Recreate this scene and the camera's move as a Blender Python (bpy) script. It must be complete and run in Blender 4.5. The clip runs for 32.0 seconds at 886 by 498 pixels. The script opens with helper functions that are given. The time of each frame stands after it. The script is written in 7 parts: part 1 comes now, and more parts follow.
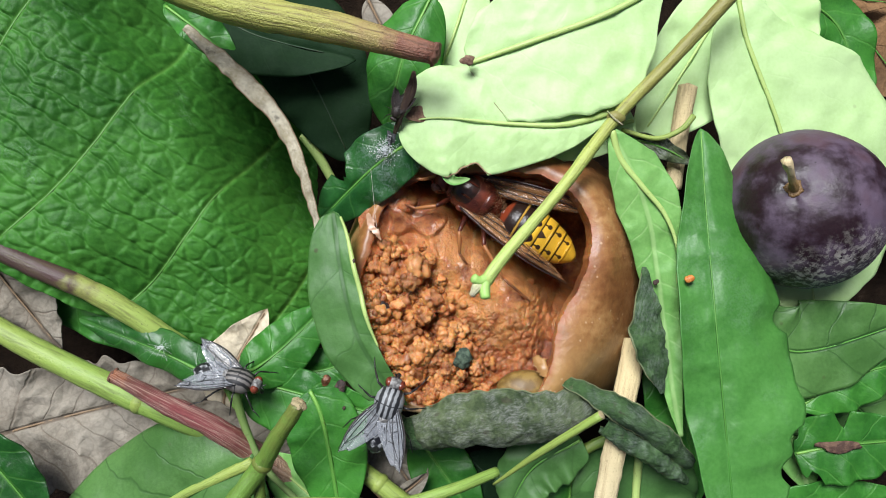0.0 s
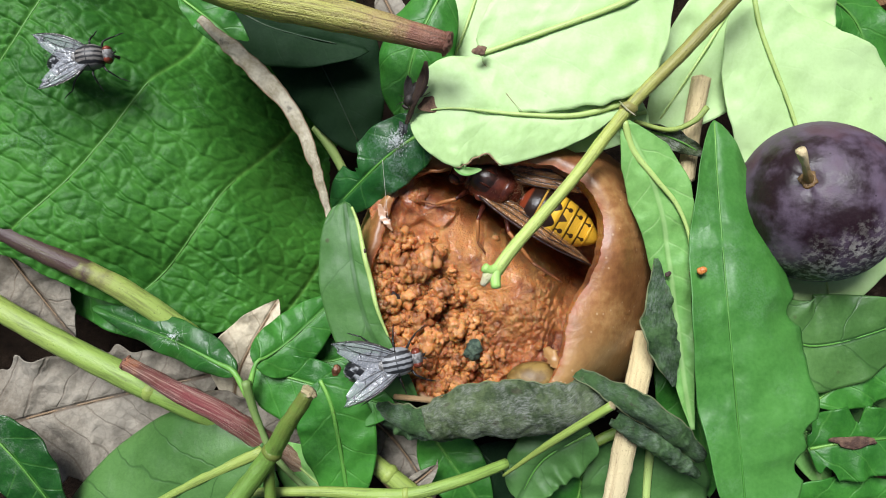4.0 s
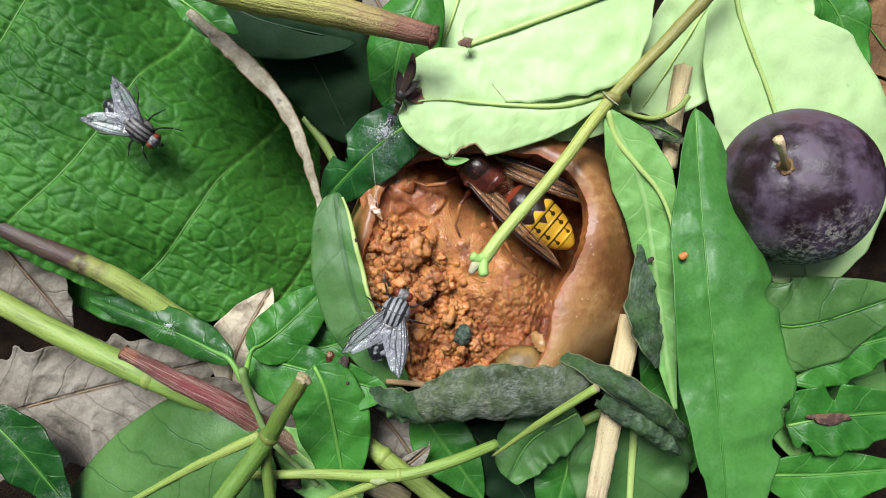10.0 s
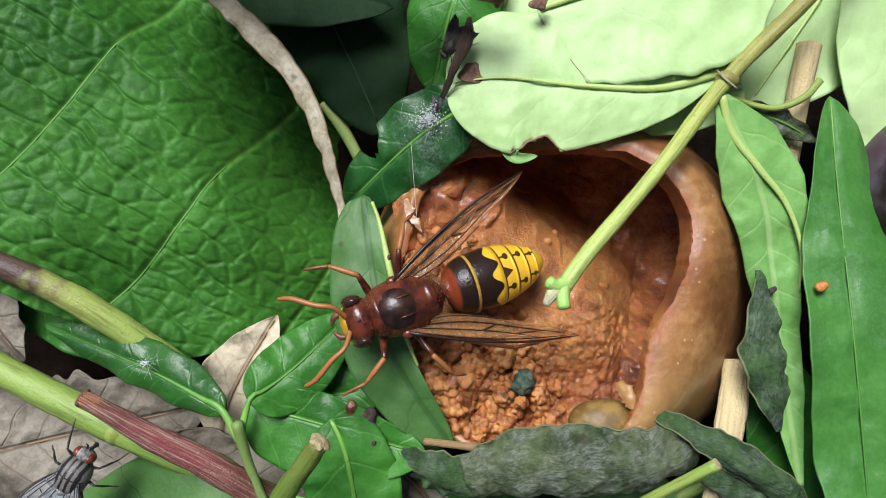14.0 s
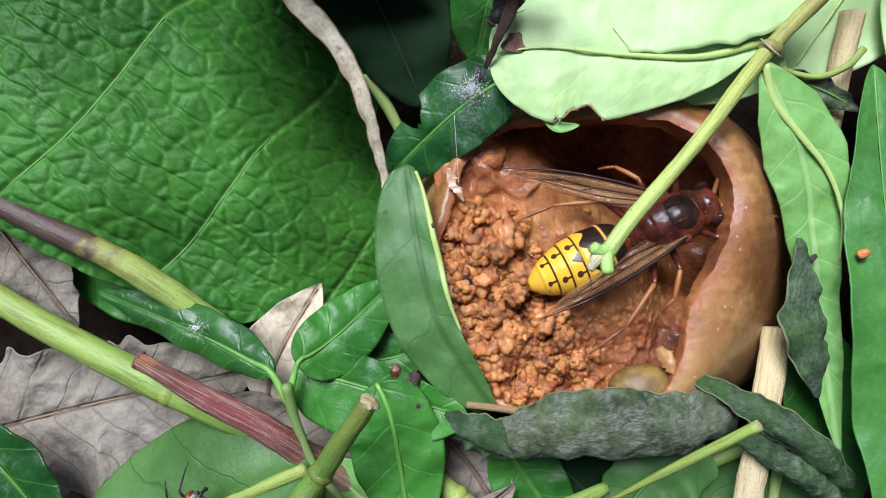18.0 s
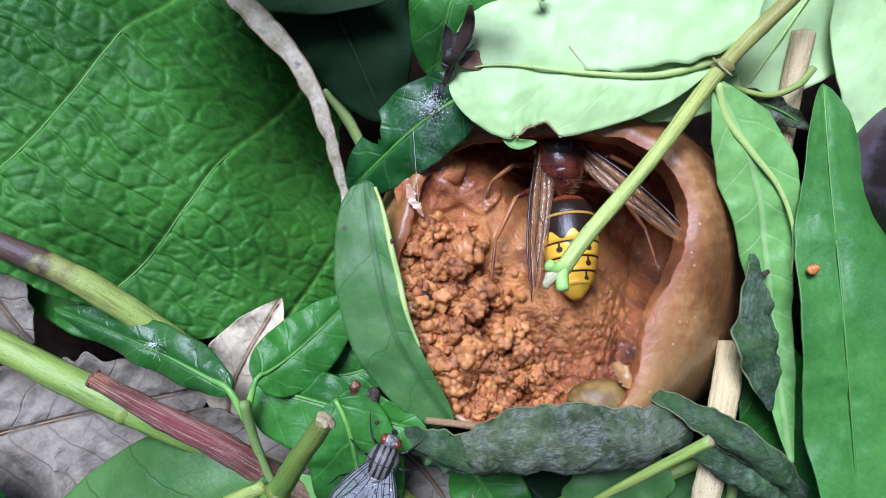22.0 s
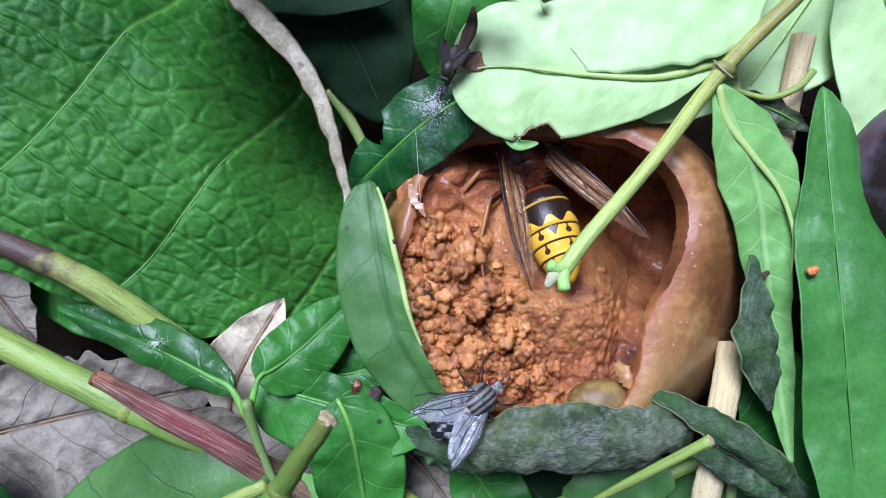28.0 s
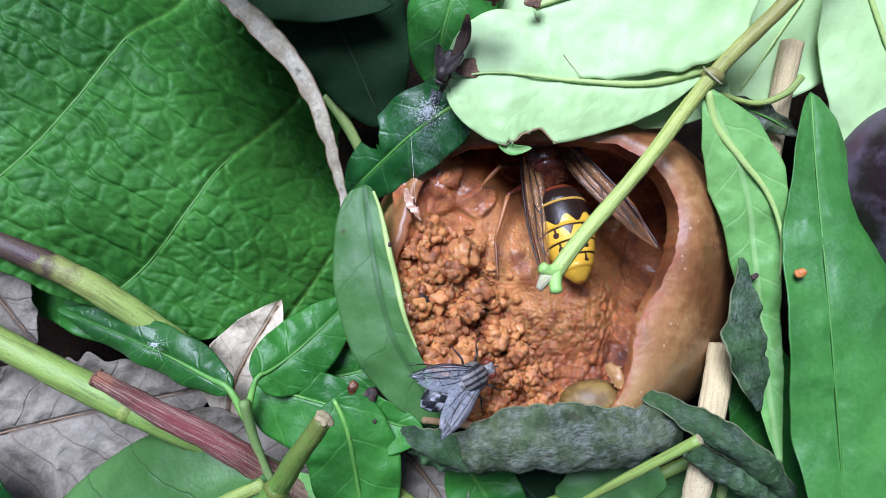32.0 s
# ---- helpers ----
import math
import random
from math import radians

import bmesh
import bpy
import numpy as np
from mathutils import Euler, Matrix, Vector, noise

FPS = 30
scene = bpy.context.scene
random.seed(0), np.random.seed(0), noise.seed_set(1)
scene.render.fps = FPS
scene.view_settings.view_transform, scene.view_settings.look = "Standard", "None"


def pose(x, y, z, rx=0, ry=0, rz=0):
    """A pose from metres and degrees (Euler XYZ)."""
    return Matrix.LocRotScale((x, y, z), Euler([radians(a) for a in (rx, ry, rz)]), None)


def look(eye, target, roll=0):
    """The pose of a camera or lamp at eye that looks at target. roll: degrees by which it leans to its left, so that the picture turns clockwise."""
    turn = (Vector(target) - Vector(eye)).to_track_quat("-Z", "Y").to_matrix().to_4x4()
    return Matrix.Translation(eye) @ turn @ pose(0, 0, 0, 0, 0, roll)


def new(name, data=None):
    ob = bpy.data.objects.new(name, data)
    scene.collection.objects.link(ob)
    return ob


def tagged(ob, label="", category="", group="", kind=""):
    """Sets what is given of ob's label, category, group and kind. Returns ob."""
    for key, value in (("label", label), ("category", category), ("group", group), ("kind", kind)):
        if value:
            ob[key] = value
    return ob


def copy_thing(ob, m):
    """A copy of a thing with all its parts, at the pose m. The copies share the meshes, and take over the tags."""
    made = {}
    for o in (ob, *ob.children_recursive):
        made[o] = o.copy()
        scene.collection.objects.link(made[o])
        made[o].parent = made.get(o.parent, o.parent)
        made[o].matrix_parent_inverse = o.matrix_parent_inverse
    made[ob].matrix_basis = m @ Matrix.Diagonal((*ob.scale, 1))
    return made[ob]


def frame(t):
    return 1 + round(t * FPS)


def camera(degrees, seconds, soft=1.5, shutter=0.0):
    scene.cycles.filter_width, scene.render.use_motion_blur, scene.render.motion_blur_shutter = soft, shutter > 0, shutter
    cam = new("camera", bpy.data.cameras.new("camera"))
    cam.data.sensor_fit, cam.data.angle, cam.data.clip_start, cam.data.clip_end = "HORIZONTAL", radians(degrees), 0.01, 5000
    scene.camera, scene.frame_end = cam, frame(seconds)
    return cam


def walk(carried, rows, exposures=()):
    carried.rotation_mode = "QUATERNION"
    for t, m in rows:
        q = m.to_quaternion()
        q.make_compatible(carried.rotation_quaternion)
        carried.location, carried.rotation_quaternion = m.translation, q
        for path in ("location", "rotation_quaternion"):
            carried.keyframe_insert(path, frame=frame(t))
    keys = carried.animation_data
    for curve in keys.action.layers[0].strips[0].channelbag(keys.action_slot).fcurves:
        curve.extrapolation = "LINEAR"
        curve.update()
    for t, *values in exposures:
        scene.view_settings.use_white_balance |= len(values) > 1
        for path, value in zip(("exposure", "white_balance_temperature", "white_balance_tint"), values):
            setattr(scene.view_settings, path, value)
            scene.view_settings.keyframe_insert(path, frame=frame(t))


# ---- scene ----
cam = camera(63.8, 32.0, soft=1.0)
CM = 0.01
HEIGHT = 0.11
DOWN = Matrix.Translation((0, 0, HEIGHT)) @ Matrix.Rotation(radians(-90), 4, "X")


def held(eye, target, roll):
    """A pose given in centimetres ahead of an upright camera, laid so that it looks down."""
    return DOWN @ look([c * CM for c in eye], [c * CM for c in target], roll)


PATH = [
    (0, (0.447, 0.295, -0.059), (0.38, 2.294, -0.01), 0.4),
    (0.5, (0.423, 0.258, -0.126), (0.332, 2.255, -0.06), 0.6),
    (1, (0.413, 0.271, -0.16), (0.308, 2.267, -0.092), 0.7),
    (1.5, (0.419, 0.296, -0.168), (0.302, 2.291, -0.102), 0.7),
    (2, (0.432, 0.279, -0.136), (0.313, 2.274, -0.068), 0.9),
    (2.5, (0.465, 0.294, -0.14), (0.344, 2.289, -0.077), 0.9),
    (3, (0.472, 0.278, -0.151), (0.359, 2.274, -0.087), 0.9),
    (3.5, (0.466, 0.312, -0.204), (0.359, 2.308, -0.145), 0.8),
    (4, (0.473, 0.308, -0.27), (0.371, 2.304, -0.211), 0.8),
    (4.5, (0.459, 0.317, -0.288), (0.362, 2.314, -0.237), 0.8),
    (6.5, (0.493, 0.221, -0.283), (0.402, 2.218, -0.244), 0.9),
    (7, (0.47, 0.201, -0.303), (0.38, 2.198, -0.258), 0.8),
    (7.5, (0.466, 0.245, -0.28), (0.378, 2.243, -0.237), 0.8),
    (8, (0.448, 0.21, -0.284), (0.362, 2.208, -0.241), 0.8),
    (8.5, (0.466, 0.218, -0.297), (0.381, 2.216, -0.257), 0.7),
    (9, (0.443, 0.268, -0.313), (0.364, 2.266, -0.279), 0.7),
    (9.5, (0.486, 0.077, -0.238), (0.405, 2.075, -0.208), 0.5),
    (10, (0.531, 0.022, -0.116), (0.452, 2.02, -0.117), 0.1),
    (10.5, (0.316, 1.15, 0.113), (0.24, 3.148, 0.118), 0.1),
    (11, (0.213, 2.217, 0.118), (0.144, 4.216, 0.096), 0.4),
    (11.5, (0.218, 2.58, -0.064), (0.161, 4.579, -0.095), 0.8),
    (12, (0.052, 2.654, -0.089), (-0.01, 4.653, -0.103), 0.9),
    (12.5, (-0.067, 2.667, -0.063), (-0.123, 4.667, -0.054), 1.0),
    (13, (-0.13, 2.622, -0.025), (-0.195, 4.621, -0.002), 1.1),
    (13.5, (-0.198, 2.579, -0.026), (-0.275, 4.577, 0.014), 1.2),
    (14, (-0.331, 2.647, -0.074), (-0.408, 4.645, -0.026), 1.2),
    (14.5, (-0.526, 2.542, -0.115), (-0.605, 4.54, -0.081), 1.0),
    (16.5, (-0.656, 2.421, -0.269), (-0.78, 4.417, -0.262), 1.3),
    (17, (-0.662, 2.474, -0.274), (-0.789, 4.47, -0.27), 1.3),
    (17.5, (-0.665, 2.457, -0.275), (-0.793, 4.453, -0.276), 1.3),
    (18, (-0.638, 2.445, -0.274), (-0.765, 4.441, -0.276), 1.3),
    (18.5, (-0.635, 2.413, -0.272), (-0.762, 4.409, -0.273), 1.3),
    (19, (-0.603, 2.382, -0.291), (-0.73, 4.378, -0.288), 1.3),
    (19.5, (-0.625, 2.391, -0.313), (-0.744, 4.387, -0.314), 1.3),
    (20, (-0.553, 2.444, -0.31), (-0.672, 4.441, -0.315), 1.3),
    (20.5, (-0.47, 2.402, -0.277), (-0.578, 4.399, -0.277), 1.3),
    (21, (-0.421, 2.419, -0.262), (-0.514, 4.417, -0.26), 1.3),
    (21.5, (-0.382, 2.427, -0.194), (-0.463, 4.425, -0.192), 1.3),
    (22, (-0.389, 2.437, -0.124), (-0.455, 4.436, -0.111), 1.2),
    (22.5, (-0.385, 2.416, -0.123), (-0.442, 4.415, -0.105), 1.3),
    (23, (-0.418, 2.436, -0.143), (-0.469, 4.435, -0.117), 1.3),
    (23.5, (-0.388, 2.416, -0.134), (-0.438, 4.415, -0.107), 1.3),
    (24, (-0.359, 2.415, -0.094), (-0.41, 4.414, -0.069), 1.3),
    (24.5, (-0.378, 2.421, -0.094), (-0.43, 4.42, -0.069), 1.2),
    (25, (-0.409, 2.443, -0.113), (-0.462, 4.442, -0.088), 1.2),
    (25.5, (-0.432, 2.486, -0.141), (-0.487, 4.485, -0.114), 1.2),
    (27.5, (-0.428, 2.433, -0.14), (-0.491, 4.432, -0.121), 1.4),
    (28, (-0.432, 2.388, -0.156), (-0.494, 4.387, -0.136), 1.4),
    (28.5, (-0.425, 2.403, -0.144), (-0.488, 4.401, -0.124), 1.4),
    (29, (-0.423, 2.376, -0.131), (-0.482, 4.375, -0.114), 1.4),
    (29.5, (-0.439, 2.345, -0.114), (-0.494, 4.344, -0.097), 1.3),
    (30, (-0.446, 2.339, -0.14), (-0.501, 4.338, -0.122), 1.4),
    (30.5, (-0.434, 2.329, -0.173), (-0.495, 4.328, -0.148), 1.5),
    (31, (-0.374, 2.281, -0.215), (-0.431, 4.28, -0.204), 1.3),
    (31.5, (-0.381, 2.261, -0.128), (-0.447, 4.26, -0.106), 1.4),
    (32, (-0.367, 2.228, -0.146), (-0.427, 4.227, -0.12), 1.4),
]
# the clip's camera turns its white balance bluer from about sixteen seconds on
TONE = [(0.0, 0.21, 5950, 9), (10.0, 0.21, 5950, 9), (11.0, 0.13, 5980, 9), (12.0, 0.0, 6020, 10), (13.0, 0.04, 6050, 10), (14.0, 0.12, 6000, 10), (17.0, 0.22, 5750, 12), (20.0, 0.25, 5300, 16), (23.0, 0.24, 5040, 18), (32.0, 0.24, 5040, 18)]
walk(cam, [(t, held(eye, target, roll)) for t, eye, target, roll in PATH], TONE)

# ---- light ----
world = bpy.data.worlds.new("sky")
scene.world = world
world.use_nodes = True
wn = world.node_tree.nodes
sky = wn.new("ShaderNodeTexSky")
sky.sky_type = "NISHITA"
sky.sun_disc = False
sky.dust_density, sky.air_density = 6.0, 0.8
sky.sun_elevation, sky.sun_rotation = radians(58), radians(-22)
wn["Background"].inputs["Strength"].default_value = 0.04
world.node_tree.links.new(sky.outputs[0], wn["Background"].inputs["Color"])
sun = new("sun", bpy.data.lights.new("sun", "SUN"))
sun.data.energy, sun.data.angle, sun.data.color = 4.6, radians(28), (1.0, 0.97, 0.93)
sun.matrix_world = look((-0.35, 0.86, 1.5), (0, 0, 0))

# ---- mesh and material helpers; shapes are given in millimetres ----
MM = 0.001
UPWARD = Vector((0, 0, 1))


def lerp(a, b, f):
    return a + (b - a) * f


def smooth(a, b, x):
    f = min(1, max(0, (x - a) / (b - a)))
    return f * f * (3 - 2 * f)


def root(name, label, category, at=(0, 0, 0), group="", kind=""):
    ob = new(name)
    ob.empty_display_size = 0.005
    ob.location = Vector(at) * MM
    return tagged(ob, label, category, group, kind)


def mesh_of(name, verts, faces, material, uvs=None, flat=False):
    """A smooth mesh from millimetres, with leaf coordinates as UVs where given."""
    me = bpy.data.meshes.new(name)
    me.from_pydata([(v[0] * MM, v[1] * MM, v[2] * MM) for v in verts], [], faces)
    for m in (material if isinstance(material, (list, tuple)) else [material]):
        me.materials.append(m)
    if not flat:
        me.polygons.foreach_set("use_smooth", [True] * len(me.polygons))
    if uvs is not None:
        layer = me.uv_layers.new(name="leaf")
        idx = np.empty(len(me.loops), dtype=np.int32)
        me.loops.foreach_get("vertex_index", idx)
        layer.data.foreach_set("uv", np.array(uvs, dtype=np.float32)[idx].ravel())
    me.update()
    return me


def part(name, me, parent, label=""):
    ob = new(name, me)
    ob.parent = parent
    if parent is not None:
        base = parent
        off = Vector((0, 0, 0))
        while base is not None:
            off += base.location
            base = base.parent
        ob.location = -off
    return tagged(ob, label) if label else ob


def spline(pts, n):
    """n+1 points on a smooth curve through pts."""
    pts = [Vector(p) for p in pts]
    if len(pts) == 2:
        return [pts[0].lerp(pts[1], i / n) for i in range(n + 1)]
    ext = [2 * pts[0] - pts[1]] + pts + [2 * pts[-1] - pts[-2]]
    # chord lengths keep the spacing even
    seg = [(pts[i + 1] - pts[i]).length for i in range(len(pts) - 1)]
    total = sum(seg)
    out = []
    for k in range(n + 1):
        d = total * k / n
        i = 0
        while i < len(seg) - 1 and d > seg[i]:
            d -= seg[i]
            i += 1
        f = d / seg[i]
        a, b, c, e = ext[i], ext[i + 1], ext[i + 2], ext[i + 3]
        out.append(0.5 * ((2 * b) + (c - a) * f + (2 * a - 5 * b + 4 * c - e) * f * f + (3 * b - a - 3 * c + e) * f ** 3))
    return out


def interp(values, s):
    """Piecewise linear value at s (0..1) of evenly spread values."""
    if not isinstance(values, (list, tuple)):
        return values
    x = s * (len(values) - 1)
    i = min(int(x), len(values) - 2)
    return lerp(values[i], values[i + 1], x - i)


def tube_mesh(name, pts, radii, material, sides=14, steps=28, rough=0.0, seed=0, squash=1.0, cap=0.35):
    """A stem: a curve through pts with changing thickness, closed ends and an uneven skin."""
    line = spline(pts, steps)
    verts, faces, uvs = [], [], []
    length = 0.0
    side = None
    for i, p in enumerate(line):
        t = (line[min(i + 1, steps)] - line[max(i - 1, 0)]).normalized()
        if side is None:
            side = t.cross(UPWARD)
            side = side if side.length > 0.05 else t.cross(Vector((0, 1, 0)))
        side = (side - t * side.dot(t)).normalized()
        up = side.cross(t)
        if i:
            length += (p - line[i - 1]).length
        r = interp(radii, i / steps)
        for k in range(sides):
            a = 2 * math.pi * k / sides
            rr = r * (1 + rough * noise.noise(Vector((p.x * 0.6 + seed, p.y * 0.6 + math.cos(a), p.z * 0.6 + math.sin(a)))))
            verts.append(p + side * math.cos(a) * rr + up * math.sin(a) * rr * squash)
            uvs.append((length * 0.01, k / sides))
    for i in range(steps):
        for k in range(sides):
            k2 = (k + 1) % sides
            faces.append((i * sides + k, i * sides + k2, (i + 1) * sides + k2, (i + 1) * sides + k))
    for end, sign in ((0, -1), (steps, 1)):
        t = (line[end] - line[end - sign]).normalized()
        verts.append(line[end] + t * interp(radii, end / steps) * cap)
        uvs.append((length * 0.01 * (end > 0), 0.5))
        c = len(verts) - 1
        for k in range(sides):
            k2 = (k + 1) % sides
            f = (end * sides + k, end * sides + k2, c)
            faces.append(f if sign > 0 else f[::-1])
    return mesh_of(name, verts, faces, material, uvs)


def blob_mesh(name, centre, radii, material, turn=None, nu=20, nv=14, lumps=0.0, scale=0.3, seed=0):
    """An uneven ellipsoid."""
    verts, faces = [], []
    c = Vector(centre)
    turn = turn or Matrix.Identity(3)
    for j in range(nv + 1):
        th = math.pi * j / nv
        for i in range(nu):
            ph = 2 * math.pi * i / nu
            d = Vector((math.sin(th) * math.cos(ph), math.sin(th) * math.sin(ph), math.cos(th)))
            q = Vector((d.x * radii[0], d.y * radii[1], d.z * radii[2]))
            if lumps:
                q *= 1 + lumps * (noise.noise(q * scale + Vector((seed * 7.3, seed, 0))) + 0.5 * noise.noise(q * scale * 2.3 + Vector((seed * 3.1, 0, seed))))
            verts.append(c + turn @ q)
    for j in range(nv):
        for i in range(nu):
            i2 = (i + 1) % nu
            a, b, e, d = j * nu + i, (j + 1) * nu + i, (j + 1) * nu + i2, j * nu + i2
            faces.append((a, b, e) if j == 0 else (a, b, d) if j == nv - 1 else (a, b, e, d))
    me = mesh_of(name, verts, faces, material)
    return me


def leaf_mesh(name, pts, wl, wr, material, shape=(0.8, 0.8), bank=0.0, bend_l=0.0, bend_r=0.0, wave=0.0, wave_n=4.0, thick=0.25,
              nu=56, nv=24, groove=0.25, bites=(), seed=0, puff=0.0, spacing=7.0, slant=0.8, jag=0.0, start=0.0, crumple=0.0):
    """A leaf blade along the midrib pts, with half widths wl and wr. bend: degrees by which a half curls up; bank: tilt about the midrib;
    bites: (place along, side, depth in share of the half width, half length); puff: height of the fields between the veins."""
    line = spline(pts, nu)
    peak = max(math.sin(math.pi * (k / 200) ** shape[0]) ** shape[1] for k in range(1, 200))
    top, uvs, normals = [], [], []
    length = 0.0
    for i, p in enumerate(line):
        s = i / nu
        t = (line[min(i + 1, nu)] - line[max(i - 1, 0)]).normalized()
        left = UPWARD.cross(t).normalized()
        up = t.cross(left)
        a = radians(interp(bank, s))
        left, up = left * math.cos(a) + up * math.sin(a), up * math.cos(a) - left * math.sin(a)
        if i:
            length += (p - line[i - 1]).length
        w0 = math.sin(math.pi * min(1, max(0, lerp(start, 1, s))) ** shape[0]) ** shape[1] / peak
        for j in range(nv + 1):
            v = 2 * j / nv - 1
            v = math.copysign(abs(v) ** 0.85, v)
            side = 1 if v >= 0 else -1
            w = wl if v >= 0 else wr
            w = interp(w, s) if isinstance(w, list) else w * w0
            w *= 1 + jag * noise.noise(Vector((s * 14, side * 5 + seed, 0)))
            for bs, bside, depth, half in bites:
                if bside == side and abs(s - bs) < half:
                    f = 1 - ((s - bs) / half) ** 2
                    w *= 1 - depth * math.sqrt(f) * (1 + 0.25 * noise.noise(Vector((s * 40, seed, 3))))
            w = max(w, 0.02)
            th = radians(interp(bend_l if v >= 0 else bend_r, s)) * abs(v)
            th = th if abs(th) > 1e-4 else 1e-4
            full = th / abs(v) if v else 1
            x = w * math.sin(th) / full if v else 0
            z = w * (1 - math.cos(th)) / full if v else 0
            q = p + left * side * x + up * z
            across = abs(v) * w
            lift = wave * w0 * abs(v) ** 1.5 * math.sin(2 * math.pi * wave_n * s + side + seed)
            lift += 0.35 * wave * noise.noise(Vector((q.x * 0.12 + seed, q.y * 0.12, 0)))
            lift -= groove * math.exp(-(across / 0.6) ** 2)
            if puff:
                ph = (length - across * slant) / spacing + 0.15 * noise.noise(Vector((length * 0.1, across * 0.1, seed)))
                ph = abs(ph - math.floor(ph) - 0.5) * 2
                lift += puff * (1 - ph ** 3) * smooth(0, 2, across)
            if crumple:
                p3 = q * 0.16 + Vector((seed * 3.7, seed, 1))
                lift += crumple * (0.5 - abs(noise.noise(p3)) * 2 + 0.45 * (0.5 - abs(noise.noise(p3 * 2.3)) * 2) + 0.2 * (0.5 - abs(noise.noise(p3 * 5.1)) * 2))
            top.append(q + up * lift)
            normals.append(up)
            uvs.append((length * 0.01, side * across * 0.01 + 0.5))
    n1 = nv + 1
    verts = top + [q - u * thick for q, u in zip(top, normals)]
    off = len(top)
    faces = []
    for i in range(nu):
        for j in range(nv):
            a, b, c, d = i * n1 + j, i * n1 + j + 1, (i + 1) * n1 + j + 1, (i + 1) * n1 + j
            faces.append((a, d, c, b))
            faces.append((a + off, b + off, c + off, d + off))
    edge = [j for j in range(nv)]
    for j in edge:
        faces.append((j, j + 1, j + 1 + off, j + off))
        b = nu * n1
        faces.append((b + j + 1, b + j, b + j + off, b + j + 1 + off))
    for i in range(nu):
        a, d = i * n1, (i + 1) * n1
        faces.append((d, a, a + off, d + off))
        a, d = i * n1 + nv, (i + 1) * n1 + nv
        faces.append((a, d, d + off, a + off))
    edges = {1: top[nv::n1], -1: top[0::n1]}
    return mesh_of(name, verts, faces, material, uvs + uvs), line, edges


def leaf(label, pts, wl, wr, material, rib=None, rib_r=(0.7, 0.2), stalk=(), name="leaf", category="leaf", group="", rib_up=0.0, margin=None, **opts):
    """A leaf thing: blade and, where it shows, the midrib with its stalk."""
    thing = root(name, label, category, pts[0], group)
    opts.setdefault("crumple", 0.3)
    me, line, edges = leaf_mesh("blade", pts, wl, wr, material, **opts)
    part("blade", me, thing)
    if margin:
        side, mat, first, last, r = margin
        run = edges[side]
        run = run[int(first * len(run)):int(last * len(run))]
        part("margin", tube_mesh("margin", run[::3], [r * 0.5, r, r, r * 0.4], mat, sides=8, steps=40), thing, "thickened pale margin" if mat == RIB_PALE else "curled dry margin")
    if rib is None:
        rib, rib_r, rib_up = RIBS.get(material.name, (RIB_GREEN, (0.22, 0.1), -0.12))
    if rib:
        run = [Vector(p) for p in stalk] + [p + Vector((0, 0, rib_up)) for p in line[1:-2:6]]
        part("midrib", tube_mesh("midrib", run, list(rib_r), rib, sides=8, steps=30, squash=0.7), thing)
    return thing


def stem(label, pts, radii, material, name="stem", category="stem", nodes=(), cut=None, cut_at=-1, **opts):
    """A stem thing; nodes: places along it (0..1) with a swollen joint; cut: the material of a cut end."""
    thing = root(name, label, category, pts[0])
    part("stalk", tube_mesh("stalk", pts, radii, material, **opts), thing)
    line = spline(pts, 40)
    for k, s in enumerate(nodes):
        r = interp(radii, s)
        turn = Vector((1, 0, 0)).rotation_difference(line[min(40, int(s * 40) + 1)] - line[int(s * 40) - 1]).to_matrix()
        part("joint", blob_mesh("joint", line[int(s * 40)], (r * 0.9, r * 1.16, r * 1.14), material, turn=turn, lumps=0.12, seed=k), thing)
    if cut:
        end, before = (line[-1], line[-2]) if cut_at < 0 else (line[0], line[1])
        turn = Vector((1, 0, 0)).rotation_difference(end - before).to_matrix()
        r = radii[cut_at if cut_at < 0 else 0]
        part("cut_end", blob_mesh("cut_end", end, (r * 0.45, r * 1.05, r * 1.05), cut, turn=turn, lumps=0.35, scale=1.2, seed=2), thing, "ragged cut end")
    return thing


